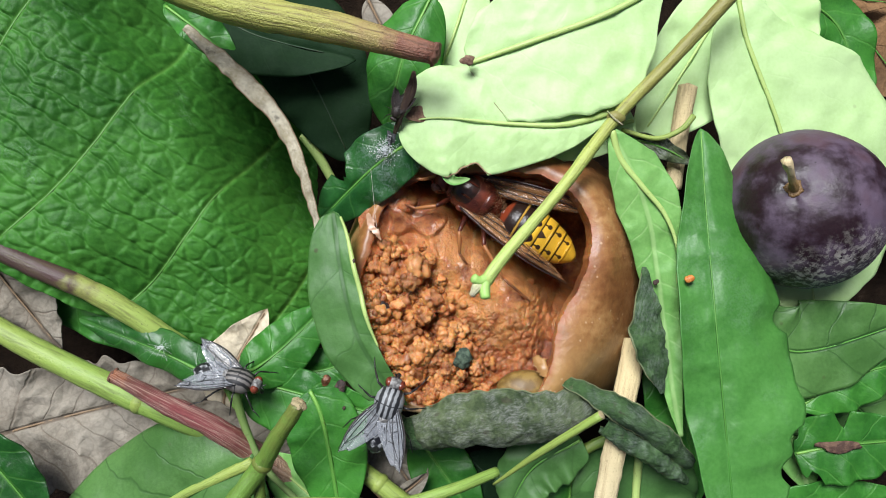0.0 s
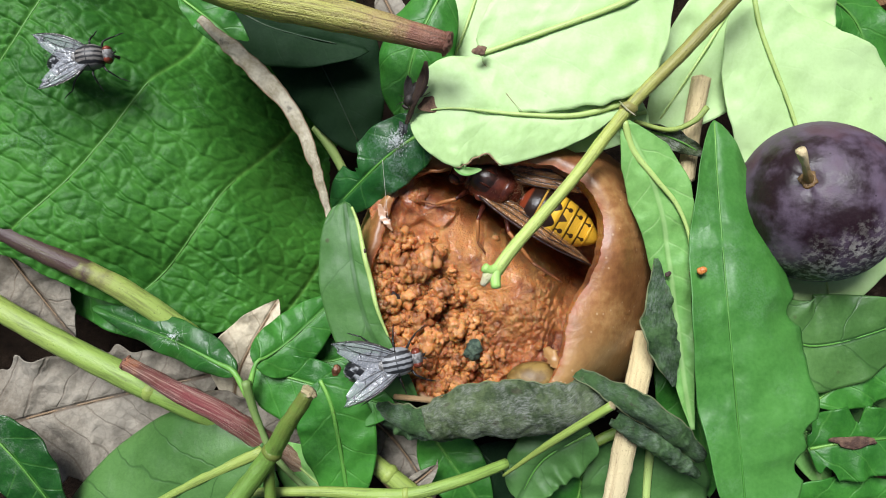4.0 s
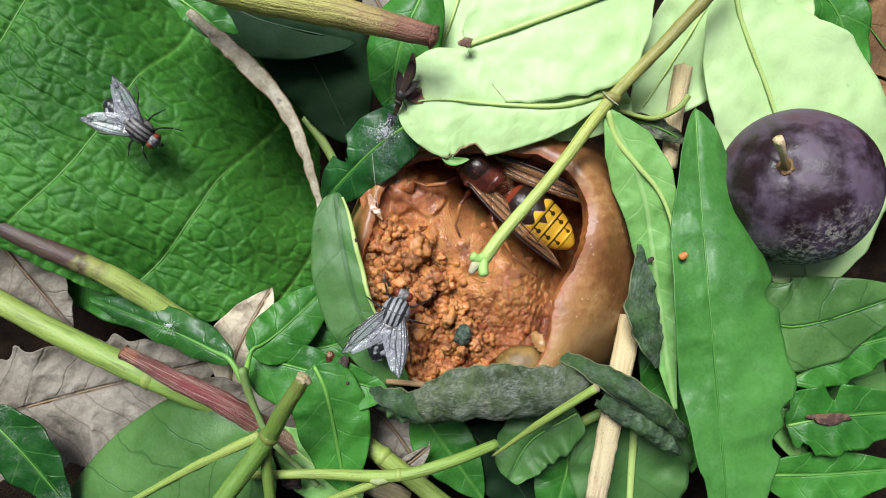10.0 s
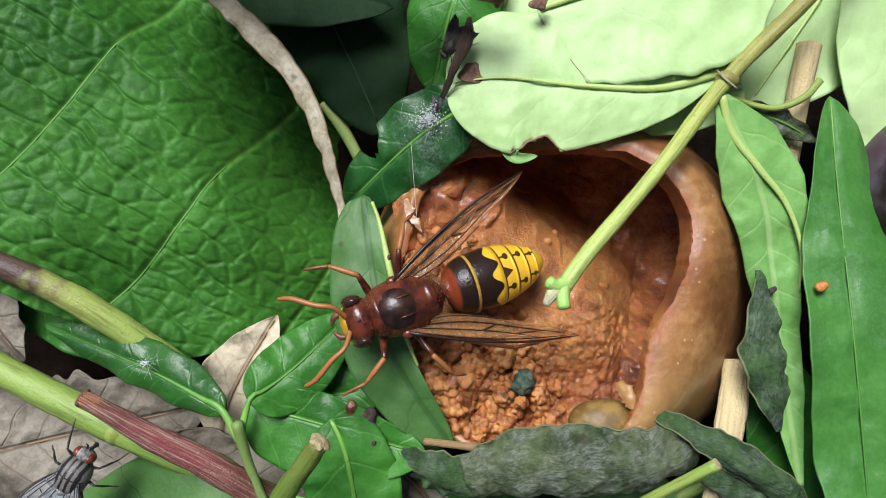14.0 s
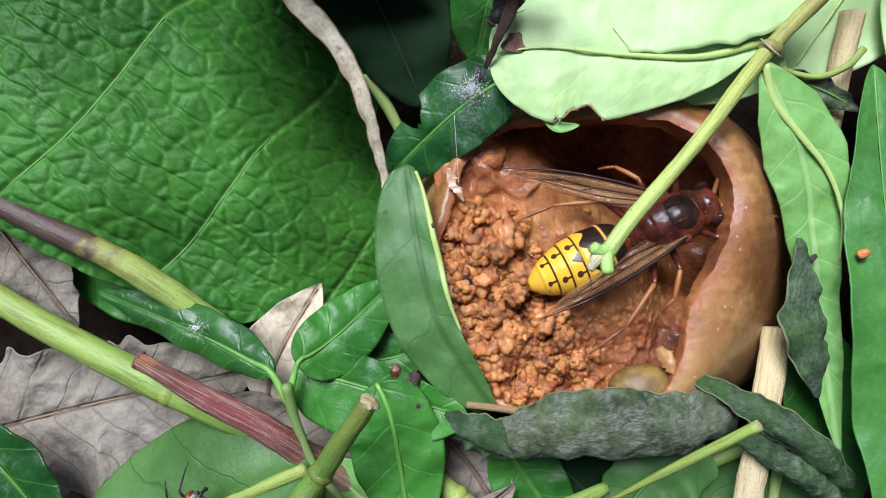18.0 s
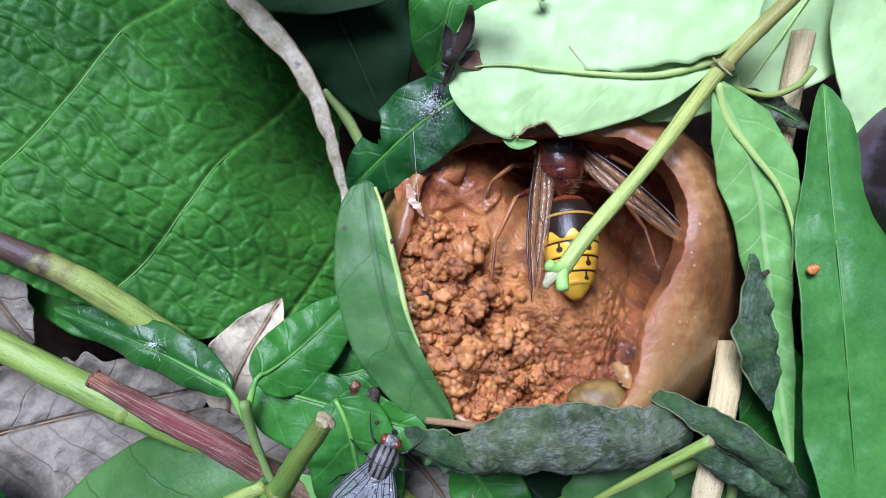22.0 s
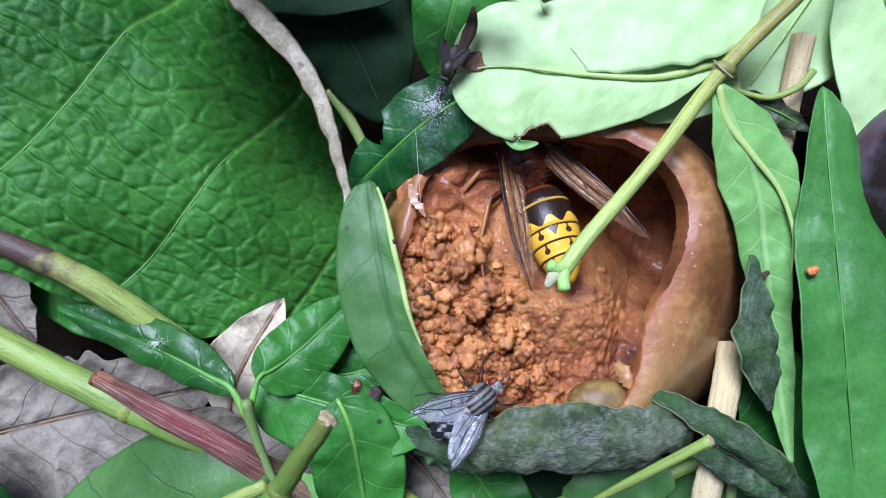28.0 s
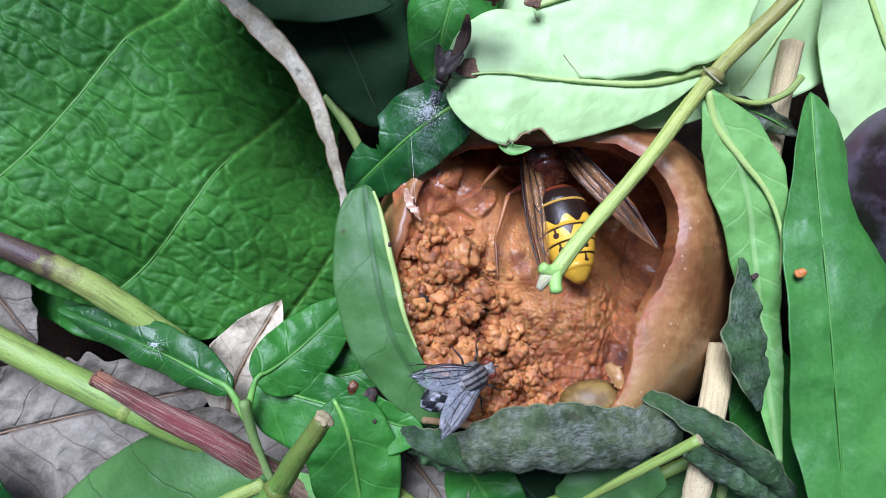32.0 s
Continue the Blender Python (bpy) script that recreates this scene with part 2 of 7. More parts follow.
def curled_mesh(name, pts, radii, material, arc, squash=0.8, nu=90, nv=36, thick=0.18, jag=0.25, crumple=0.35, open_out=0.12, seed=0):
    """A withered blade rolled about the line pts. arc: lists of the degrees at which its two margins lie, from its left side (0) over the top (90)."""
    line = spline(pts, nu)
    top, normals, uvs = [], [], []
    length = 0.0
    for i, p in enumerate(line):
        s = i / nu
        t = (line[min(i + 1, nu)] - line[max(i - 1, 0)]).normalized()
        left = UPWARD.cross(t).normalized()
        up = t.cross(left)
        if i:
            length += (p - line[i - 1]).length
        r = interp(radii, s)
        a0 = interp(arc[0], s) + 40 * jag * (noise.noise(Vector((s * 13, seed, 1))) + 0.6 * noise.noise(Vector((s * 37, seed, 4))))
        a1 = interp(arc[1], s) + 40 * jag * (noise.noise(Vector((s * 12, seed, 7))) + 0.6 * noise.noise(Vector((s * 33, seed, 9))))
        for j in range(nv + 1):
            f = j / nv
            a = radians(lerp(a0, a1, f))
            flare = 1 + open_out * (abs(2 * f - 1) ** 4)
            d = left * math.cos(a) + up * math.sin(a) * squash
            q = p + d * r * flare
            w = q * 0.3 + Vector((seed * 3.1, seed * 1.7, 2))
            lift = crumple * (0.6 - 2 * abs(noise.noise(w * 0.8)) + 0.5 * (0.5 - 2 * abs(noise.noise(w * 2.1))) + 0.22 * (0.5 - 2 * abs(noise.noise(w * 5.3))))
            top.append(q + d * lift)
            normals.append(d.normalized())
            uvs.append((length * 0.01, (f - 0.5) * r * 0.04 + 0.5))
    n1 = nv + 1
    off = len(top)
    verts = top + [q - d * thick for q, d in zip(top, normals)]
    faces = []
    for i in range(nu):
        for j in range(nv):
            a, b, c, d = i * n1 + j, i * n1 + j + 1, (i + 1) * n1 + j + 1, (i + 1) * n1 + j
            faces += [(a, d, c, b), (a + off, b + off, c + off, d + off)]
        a, d = i * n1, (i + 1) * n1
        faces += [(d, a, a + off, d + off), (a + nv, d + nv, d + nv + off, a + nv + off)]
    for j in range(nv):
        b = nu * n1 + j
        faces += [(j, j + 1, j + 1 + off, j + off), (b + 1, b, b + off, b + 1 + off)]
    return mesh_of(name, verts, faces, material, uvs + uvs), top[0::n1], top[nv::n1]


def curled(label, pts, radii, material, arc, margins=(), name="withered_leaf", category="leaf", r=0.13, **opts):
    """A rolled leaf thing; margins: which of its two edges show a dry rim (0, 1)."""
    thing = root(name, label, category, pts[0])
    me, *edges = curled_mesh("blade", pts, radii, material, arc, **opts)
    part("blade", me, thing)
    for k in margins:
        part("margin", tube_mesh("margin", edges[k][::3], [r * 0.6, r, r, r * 0.5], RIB_GREY if material != STRIP_DRY else RIB_DRY, sides=6, steps=60), thing, "curled dry margin")
    return thing


class Nodes:
    """Short forms for building a material's node tree."""

    def __init__(self, name, rough=0.5):
        self.mat = bpy.data.materials.new(name)
        self.mat.use_nodes = True
        self.tree = self.mat.node_tree
        self.bsdf = self.tree.nodes["Principled BSDF"]
        self.set("Roughness", rough)
        self.coord = self.tree.nodes.new("ShaderNodeTexCoord")
        self.geo = self.scaled(self.coord.outputs["Object"], 1000)

    def link(self, a, b):
        self.tree.links.new(a, b)

    def set(self, key, value):
        if isinstance(value, bpy.types.NodeSocket):
            self.link(value, self.bsdf.inputs[key])
        else:
            self.bsdf.inputs[key].default_value = value

    def scaled(self, vec, k):
        n = self.tree.nodes.new("ShaderNodeVectorMath")
        n.operation = "MULTIPLY"
        self.link(vec, n.inputs[0])
        n.inputs[1].default_value = (k, k, k) if not isinstance(k, tuple) else k
        return n.outputs[0]

    def noise(self, scale, detail=4.0, vec=None, rough=0.55, distort=0.0):
        n = self.tree.nodes.new("ShaderNodeTexNoise")
        self.link(vec or self.geo, n.inputs["Vector"])
        n.inputs["Scale"].default_value, n.inputs["Detail"].default_value = scale, detail
        n.inputs["Roughness"].default_value, n.inputs["Distortion"].default_value = rough, distort
        return n.outputs["Fac"]

    def voronoi(self, scale, feature="DISTANCE_TO_EDGE", vec=None, rand=1.0):
        n = self.tree.nodes.new("ShaderNodeTexVoronoi")
        n.feature = feature
        self.link(vec or self.geo, n.inputs["Vector"])
        n.inputs["Scale"].default_value, n.inputs["Randomness"].default_value = scale, rand
        return n.outputs["Distance"]

    def math(self, op, a, b=0.0, c=0.0):
        n = self.tree.nodes.new("ShaderNodeMath")
        n.operation = op
        for k, v in enumerate((a, b, c)):
            if isinstance(v, bpy.types.NodeSocket):
                self.link(v, n.inputs[k])
            else:
                n.inputs[k].default_value = v
        return n.outputs[0]

    def ramp(self, fac, *stops):
        n = self.tree.nodes.new("ShaderNodeValToRGB")
        self.link(fac, n.inputs[0])
        el = n.color_ramp.elements
        while len(el) < len(stops):
            el.new(0.5)
        for e, (pos, col) in zip(el, stops):
            e.position = pos
            e.color = (*col, 1) if isinstance(col, tuple) else (col, col, col, 1)
        return n.outputs[0]

    def step(self, x, lo, hi):
        n = self.tree.nodes.new("ShaderNodeMapRange")
        n.interpolation_type = "SMOOTHSTEP"
        self.link(x, n.inputs[0])
        n.inputs[1].default_value, n.inputs[2].default_value = lo, hi
        return n.outputs[0]

    def mix(self, fac, a, b, kind="MIX"):
        n = self.tree.nodes.new("ShaderNodeMix")
        n.data_type, n.blend_type = "RGBA", kind
        for k, v in ((0, fac), (6, a), (7, b)):
            if isinstance(v, bpy.types.NodeSocket):
                self.link(v, n.inputs[k])
            else:
                n.inputs[k].default_value = v if k == 0 else (*v, 1)
        return n.outputs[2]

    def bump(self, height, distance, strength=1.0):
        n = self.tree.nodes.new("ShaderNodeBump")
        self.link(height, n.inputs["Height"])
        n.inputs["Distance"].default_value, n.inputs["Strength"].default_value = distance * MM, strength
        self.set("Normal", n.outputs[0])
        return n

    def uv(self):
        """Millimetres along and across the leaf."""
        n = self.tree.nodes.new("ShaderNodeSeparateXYZ")
        self.link(self.coord.outputs["UV"], n.inputs[0])
        return self.math("MULTIPLY", n.outputs[0], 100), self.math("MULTIPLY", self.math("SUBTRACT", n.outputs[1], 0.5), 100)

    def axis(self, k):
        n = self.tree.nodes.new("ShaderNodeSeparateXYZ")
        self.link(self.geo, n.inputs[0])
        return n.outputs[k]

    def thin(self, colour, share):
        """Lets part of the light through, as a leaf does."""
        tr = self.tree.nodes.new("ShaderNodeBsdfTranslucent")
        self.link(colour, tr.inputs[0])
        mx = self.tree.nodes.new("ShaderNodeMixShader")
        mx.inputs[0].default_value = share
        self.link(self.bsdf.outputs[0], mx.inputs[1])
        self.link(tr.outputs[0], mx.inputs[2])
        self.link(mx.outputs[0], self.tree.nodes["Material Output"].inputs[0])


def leaf_material(name, dark, light, vein, rough=0.45, spacing=5.0, slant=0.8, vein_amount=0.5, cell=1.2, relief=0.12, dust=0.0, dust_col=(0.5, 0.55, 0.5),
                  spots=0.0, share=0.15, blotch=0.08, rib=0.35, spec=0.42, spot_scale=0.16, net_share=0.08):
    m = Nodes(name, rough)
    u, v = m.uv()
    av = m.math("ABSOLUTE", v)
    wob = m.math("MULTIPLY", m.noise(0.12, 2), 0.8)
    ph = m.math("ADD", m.math("DIVIDE", m.math("SUBTRACT", u, m.math("MULTIPLY", av, slant)), spacing), wob)
    tri = m.math("ABSOLUTE", m.math("SUBTRACT", m.math("FRACT", ph), 0.5))
    side = m.math("SUBTRACT", 1.0, m.step(tri, 0.0, 0.22 / spacing * 1.6))
    mid = m.math("SUBTRACT", 1.0, m.step(av, rib * 0.5, rib * 1.6))
    net = m.math("SUBTRACT", 1.0, m.step(m.voronoi(1 / cell), 0.0, 0.12))
    veins = m.math("MAXIMUM", mid, m.math("MAXIMUM", m.math("MULTIPLY", side, 0.55), m.math("MULTIPLY", net, net_share)))
    tone = m.math("ADD", m.math("MULTIPLY", m.noise(blotch, 5), 0.75), m.math("MULTIPLY", m.noise(1.7, 4), 0.25))
    col = m.mix(m.step(tone, 0.32, 0.68), dark, light)
    col = m.mix(m.math("MULTIPLY", veins, vein_amount), col, vein)
    if dust:
        d = m.math("MULTIPLY", m.step(m.noise(0.14, 6, rough=0.65), 0.48, 0.68), m.step(m.noise(3.0, 3), 0.3, 0.7))
        col = m.mix(m.math("MULTIPLY", d, dust), col, dust_col)
    if spots:
        sp = m.math("SUBTRACT", 1.0, m.step(m.voronoi(spot_scale, "F1"), 0.03, 0.09))
        col = m.mix(m.math("MULTIPLY", sp, spots), col, (0.06, 0.035, 0.02))
    m.set("Base Color", col)
    m.set("Roughness", m.math("ADD", rough - 0.1, m.math("MULTIPLY", m.noise(0.5, 5), 0.22)))
    h = m.math("SUBTRACT", m.math("MULTIPLY", m.noise(1.1, 5), 0.7), m.math("MULTIPLY", veins, min(0.8, vein_amount * 3)))
    h = m.math("ADD", h, m.math("MULTIPLY", m.noise(5.0, 3), 0.2))
    m.bump(h, relief)
    m.set("Specular IOR Level", spec)
    m.thin(col, share)
    return m.mat


def withered_material(name, dark, light, hair, amount):
    """A woolly withered leaf: mottled, with fine pale hairs lying along it."""
    m = Nodes(name, 0.7)
    u, v = m.uv()
    comb = m.tree.nodes.new("ShaderNodeCombineXYZ")
    m.link(m.math("MULTIPLY", m.math("ADD", u, m.math("MULTIPLY", m.noise(0.2, 2), 1.5)), 0.8), comb.inputs[0])
    m.link(m.math("ADD", m.math("MULTIPLY", v, 2.0), m.math("MULTIPLY", u, 0.5)), comb.inputs[1])
    fibre = m.noise(1.6, 5, vec=comb.outputs[0], rough=0.7)
    tone = m.math("ADD", m.math("MULTIPLY", m.noise(0.22, 5, rough=0.6), 0.7), m.math("MULTIPLY", m.noise(1.6, 4), 0.3))
    col = m.mix(m.step(tone, 0.36, 0.64), dark, light)
    wool = m.math("MULTIPLY", m.step(m.noise(0.3, 6, rough=0.65), 0.4, 0.66), m.step(fibre, 0.3, 0.75))
    col = m.mix(m.math("MULTIPLY", wool, amount), col, hair)
    col = m.mix(m.math("MULTIPLY", m.step(m.noise(0.45, 4), 0.6, 0.72), 0.6), col, (0.05, 0.035, 0.03))
    m.set("Base Color", col)
    m.bump(m.math("ADD", fibre, m.math("MULTIPLY", m.noise(1.4, 5), 0.8)), 0.35)
    m.set("Specular IOR Level", 0.3)
    m.thin(col, 0.05)
    return m.mat


def stem_material(name, stops, streak=(0.2, 0.15, 0.05), amount=0.4, rough=0.5, relief=0.15, fine=14):
    """stops: colours along the length, with their millimetres from the start."""
    m = Nodes(name, rough)
    n = m.tree.nodes.new("ShaderNodeSeparateXYZ")
    m.link(m.coord.outputs["UV"], n.inputs[0])
    along = m.math("MULTIPLY", n.outputs[0], 100)
    end = max(s[0] for s in stops) or 1.0
    jit = m.math("MULTIPLY", m.math("SUBTRACT", m.noise(0.5, 4), 0.5), 0.25)
    col = m.ramp(m.math("ADD", m.math("DIVIDE", along, end), jit), *[(s[0] / end, s[1]) for s in stops])
    comb = m.tree.nodes.new("ShaderNodeCombineXYZ")
    m.link(m.math("MULTIPLY", n.outputs[0], 12), comb.inputs[0])
    m.link(m.math("MULTIPLY", m.math("ABSOLUTE", m.math("SUBTRACT", n.outputs[1], 0.5)), fine), comb.inputs[1])
    fib = m.noise(1.0, 5, vec=comb.outputs[0], rough=0.6)
    col = m.mix(m.math("MULTIPLY", m.step(fib, 0.45, 0.7), amount), col, streak)
    col = m.mix(m.math("MULTIPLY", m.step(m.noise(2.5, 3), 0.62, 0.72), 0.5), col, tuple(c * 0.6 for c in streak))
    m.set("Base Color", col)
    m.bump(m.math("ADD", fib, m.math("MULTIPLY", m.noise(3.0, 4), 0.6)), relief)
    return m.mat


# ---- materials ----
GREEN_DARK = leaf_material("dark_green_leaf", (0.008, 0.05, 0.008), (0.022, 0.11, 0.015), (0.09, 0.25, 0.04), rough=0.36, dust=0.4)
GREEN_MID = leaf_material("mid_green_leaf", (0.026, 0.13, 0.015), (0.066, 0.25, 0.03), (0.17, 0.4, 0.08), rough=0.42, vein_amount=0.35, cell=1.6)
GREEN_LONG = leaf_material("long_green_leaf", (0.045, 0.17, 0.025), (0.1, 0.29, 0.055), (0.17, 0.38, 0.11), rough=0.42, spec=0.4, vein_amount=0.08, dust=0.15, dust_col=(0.3, 0.42, 0.3), blotch=0.05, relief=0.07)
GREEN_PALE = leaf_material("pale_leaf_underside", (0.46, 0.67, 0.27), (0.57, 0.77, 0.37), (0.62, 0.77, 0.43), rough=0.5, vein_amount=0.16, spots=0.3, relief=0.06, rib=0.25, spacing=7)
GREEN_SOFT = leaf_material("soft_green_leaf", (0.15, 0.36, 0.08), (0.25, 0.5, 0.13), (0.42, 0.62, 0.25), rough=0.48, spots=0.4, relief=0.08)
GREEN_MOULD = leaf_material("mouldy_dark_leaf", (0.01, 0.06, 0.012), (0.025, 0.12, 0.02), (0.09, 0.25, 0.05), rough=0.35, dust=0.38, dust_col=(0.4, 0.46, 0.46), vein_amount=0.4)
GREEN_VEINED = leaf_material("veined_green_leaf", (0.055, 0.14, 0.03), (0.105, 0.23, 0.058), (0.025, 0.075, 0.016), rough=0.4, spacing=8, vein_amount=0.95, cell=2.2, relief=0.1, spots=0.4)
GREEN_OLIVE = leaf_material("olive_green_leaf", (0.06, 0.155, 0.034), (0.1, 0.23, 0.058), (0.025, 0.075, 0.016), rough=0.5, spots=0.6, spacing=9, vein_amount=0.5, relief=0.06)
# near-black green: the shade of the gaps is put into this leaf colour
GREEN_SHADED = leaf_material("shaded_blue_green_leaf", (0.008, 0.024, 0.009), (0.017, 0.042, 0.016), (0.028, 0.06, 0.024), rough=0.65, vein_amount=0.2, dust=0.3, dust_col=(0.04, 0.062, 0.045), relief=0.06, spec=0.08)
GREY_CURL = withered_material("grey_withered_leaf", (0.03, 0.05, 0.018), (0.12, 0.16, 0.07), (0.4, 0.41, 0.38), 0.7)
GREEN_WITHER = withered_material("green_withered_leaf", (0.018, 0.045, 0.014), (0.07, 0.14, 0.045), (0.3, 0.34, 0.3), 0.5)
DRY_LEAF = leaf_material("dry_beige_leaf", (0.16, 0.135, 0.1), (0.36, 0.325, 0.265), (0.11, 0.075, 0.05), rough=0.8, spacing=6, vein_amount=0.7, cell=2.0, net_share=0.18, relief=0.22, spots=0.5, share=0.1, spec=0.25)
DRY_PALE = leaf_material("dry_cream_leaf", (0.38, 0.31, 0.2), (0.72, 0.64, 0.48), (0.3, 0.2, 0.11), rough=0.75, spacing=7, vein_amount=0.55, cell=1.8, net_share=0.2, relief=0.15, spots=0.5, share=0.1, spec=0.25)
DRY_BROWN = leaf_material("dry_brown_leaf", (0.1, 0.055, 0.025), (0.3, 0.17, 0.075), (0.07, 0.04, 0.02), rough=0.75, spacing=6, vein_amount=0.5, cell=2, net_share=0.2, relief=0.2, spots=0.5, share=0.1, spec=0.25)
SHOOT = stem_material("grey_green_shoot", [(0, (0.17, 0.27, 0.07)), (60, (0.2, 0.25, 0.12))], streak=(0.1, 0.14, 0.05), amount=0.4, rough=0.5, relief=0.08)
STRIP_DRY = withered_material("pale_dry_leaf_edge", (0.42, 0.36, 0.23), (0.74, 0.68, 0.52), (0.16, 0.11, 0.06), 0.45)
RIB_PALE = stem_material("pale_rib", [(0, (0.42, 0.56, 0.16)), (60, (0.45, 0.62, 0.22))], amount=0.15, rough=0.45, relief=0.05)
RIB_GREEN = stem_material("green_rib", [(0, (0.2, 0.42, 0.07)), (8, (0.1, 0.28, 0.04)), (60, (0.05, 0.2, 0.025))], amount=0.15, rough=0.45, relief=0.05)
RIB_LEAF = stem_material("quilted_leaf_rib", [(0, (0.1, 0.25, 0.045)), (60, (0.075, 0.22, 0.035))], amount=0.15, rough=0.5, relief=0.05)
RIB_GREY = stem_material("grey_rib", [(0, (0.14, 0.17, 0.08)), (60, (0.16, 0.19, 0.1))], amount=0.3, rough=0.7, relief=0.1)
# rib coloured dark too, to go with the shade painted into those leaves
RIB_SHADED = stem_material("shaded_rib", [(0, (0.012, 0.04, 0.015)), (60, (0.012, 0.04, 0.015))], amount=0.2, rough=0.6, relief=0.05)
RIB_DRY = stem_material("dry_rib", [(0, (0.25, 0.16, 0.09)), (60, (0.3, 0.22, 0.14))], amount=0.3, rough=0.7, relief=0.1)
RIBS = {"pale_leaf_underside": (RIB_PALE, (0.35, 0.15), 0.1), "soft_green_leaf": (RIB_PALE, (0.3, 0.12), 0.0), "dry_beige_leaf": (RIB_DRY, (0.22, 0.1), 0.0), "dry_cream_leaf": (RIB_DRY, (0.2, 0.1), 0.0), "pale_dry_leaf_edge": (RIB_DRY, (0.2, 0.1), 0.0), "shaded_blue_green_leaf": (RIB_SHADED, (0.2, 0.1), -0.1)}
STALK_YELLOW = stem_material("yellow_green_stalk", [(0, (0.3, 0.38, 0.08)), (40, (0.24, 0.38, 0.07)), (80, (0.28, 0.42, 0.09))], streak=(0.1, 0.13, 0.03), amount=0.65)
STALK_GREEN = stem_material("green_stalk", [(0, (0.14, 0.17, 0.03)), (12, (0.13, 0.24, 0.035)), (80, (0.2, 0.36, 0.07))], streak=(0.07, 0.09, 0.02), amount=0.5)

# ---- ground ----
def make_ground():
    m = Nodes("damp_soil", 0.9)
    col = m.ramp(m.noise(0.25, 8, rough=0.7), (0.3, (0.006, 0.004, 0.003)), (0.6, (0.025, 0.016, 0.01)), (0.8, (0.06, 0.042, 0.028)))
    m.set("Base Color", col)
    m.bump(m.noise(0.6, 8, rough=0.75), 1.5)
    m.set("Specular IOR Level", 0.08)
    ticks = sorted({*[i * 4 for i in range(-30, 31)], *[s * d for s in (-1, 1) for d in (200, 500, 1500, 6000, 30000, 200000)]})
    verts, faces, n = [], [], len(ticks)
    for y in ticks:
        for x in ticks:
            near = max(0, 1 - max(abs(x), abs(y)) / 400)
            verts.append((x, y, -44 + near * 4 * noise.noise(Vector((x * 0.05, y * 0.05, 0))) + near * 1.5 * noise.noise(Vector((x * 0.2, y * 0.2, 4)))))
    for j in range(n - 1):
        for i in range(n - 1):
            faces.append((j * n + i, j * n + i + 1, (j + 1) * n + i + 1, (j + 1) * n + i))
    tagged(new("ground", mesh_of("ground", verts, faces, m.mat)), "dark damp garden soil under leaf litter", "ground", kind="structure")


make_ground()


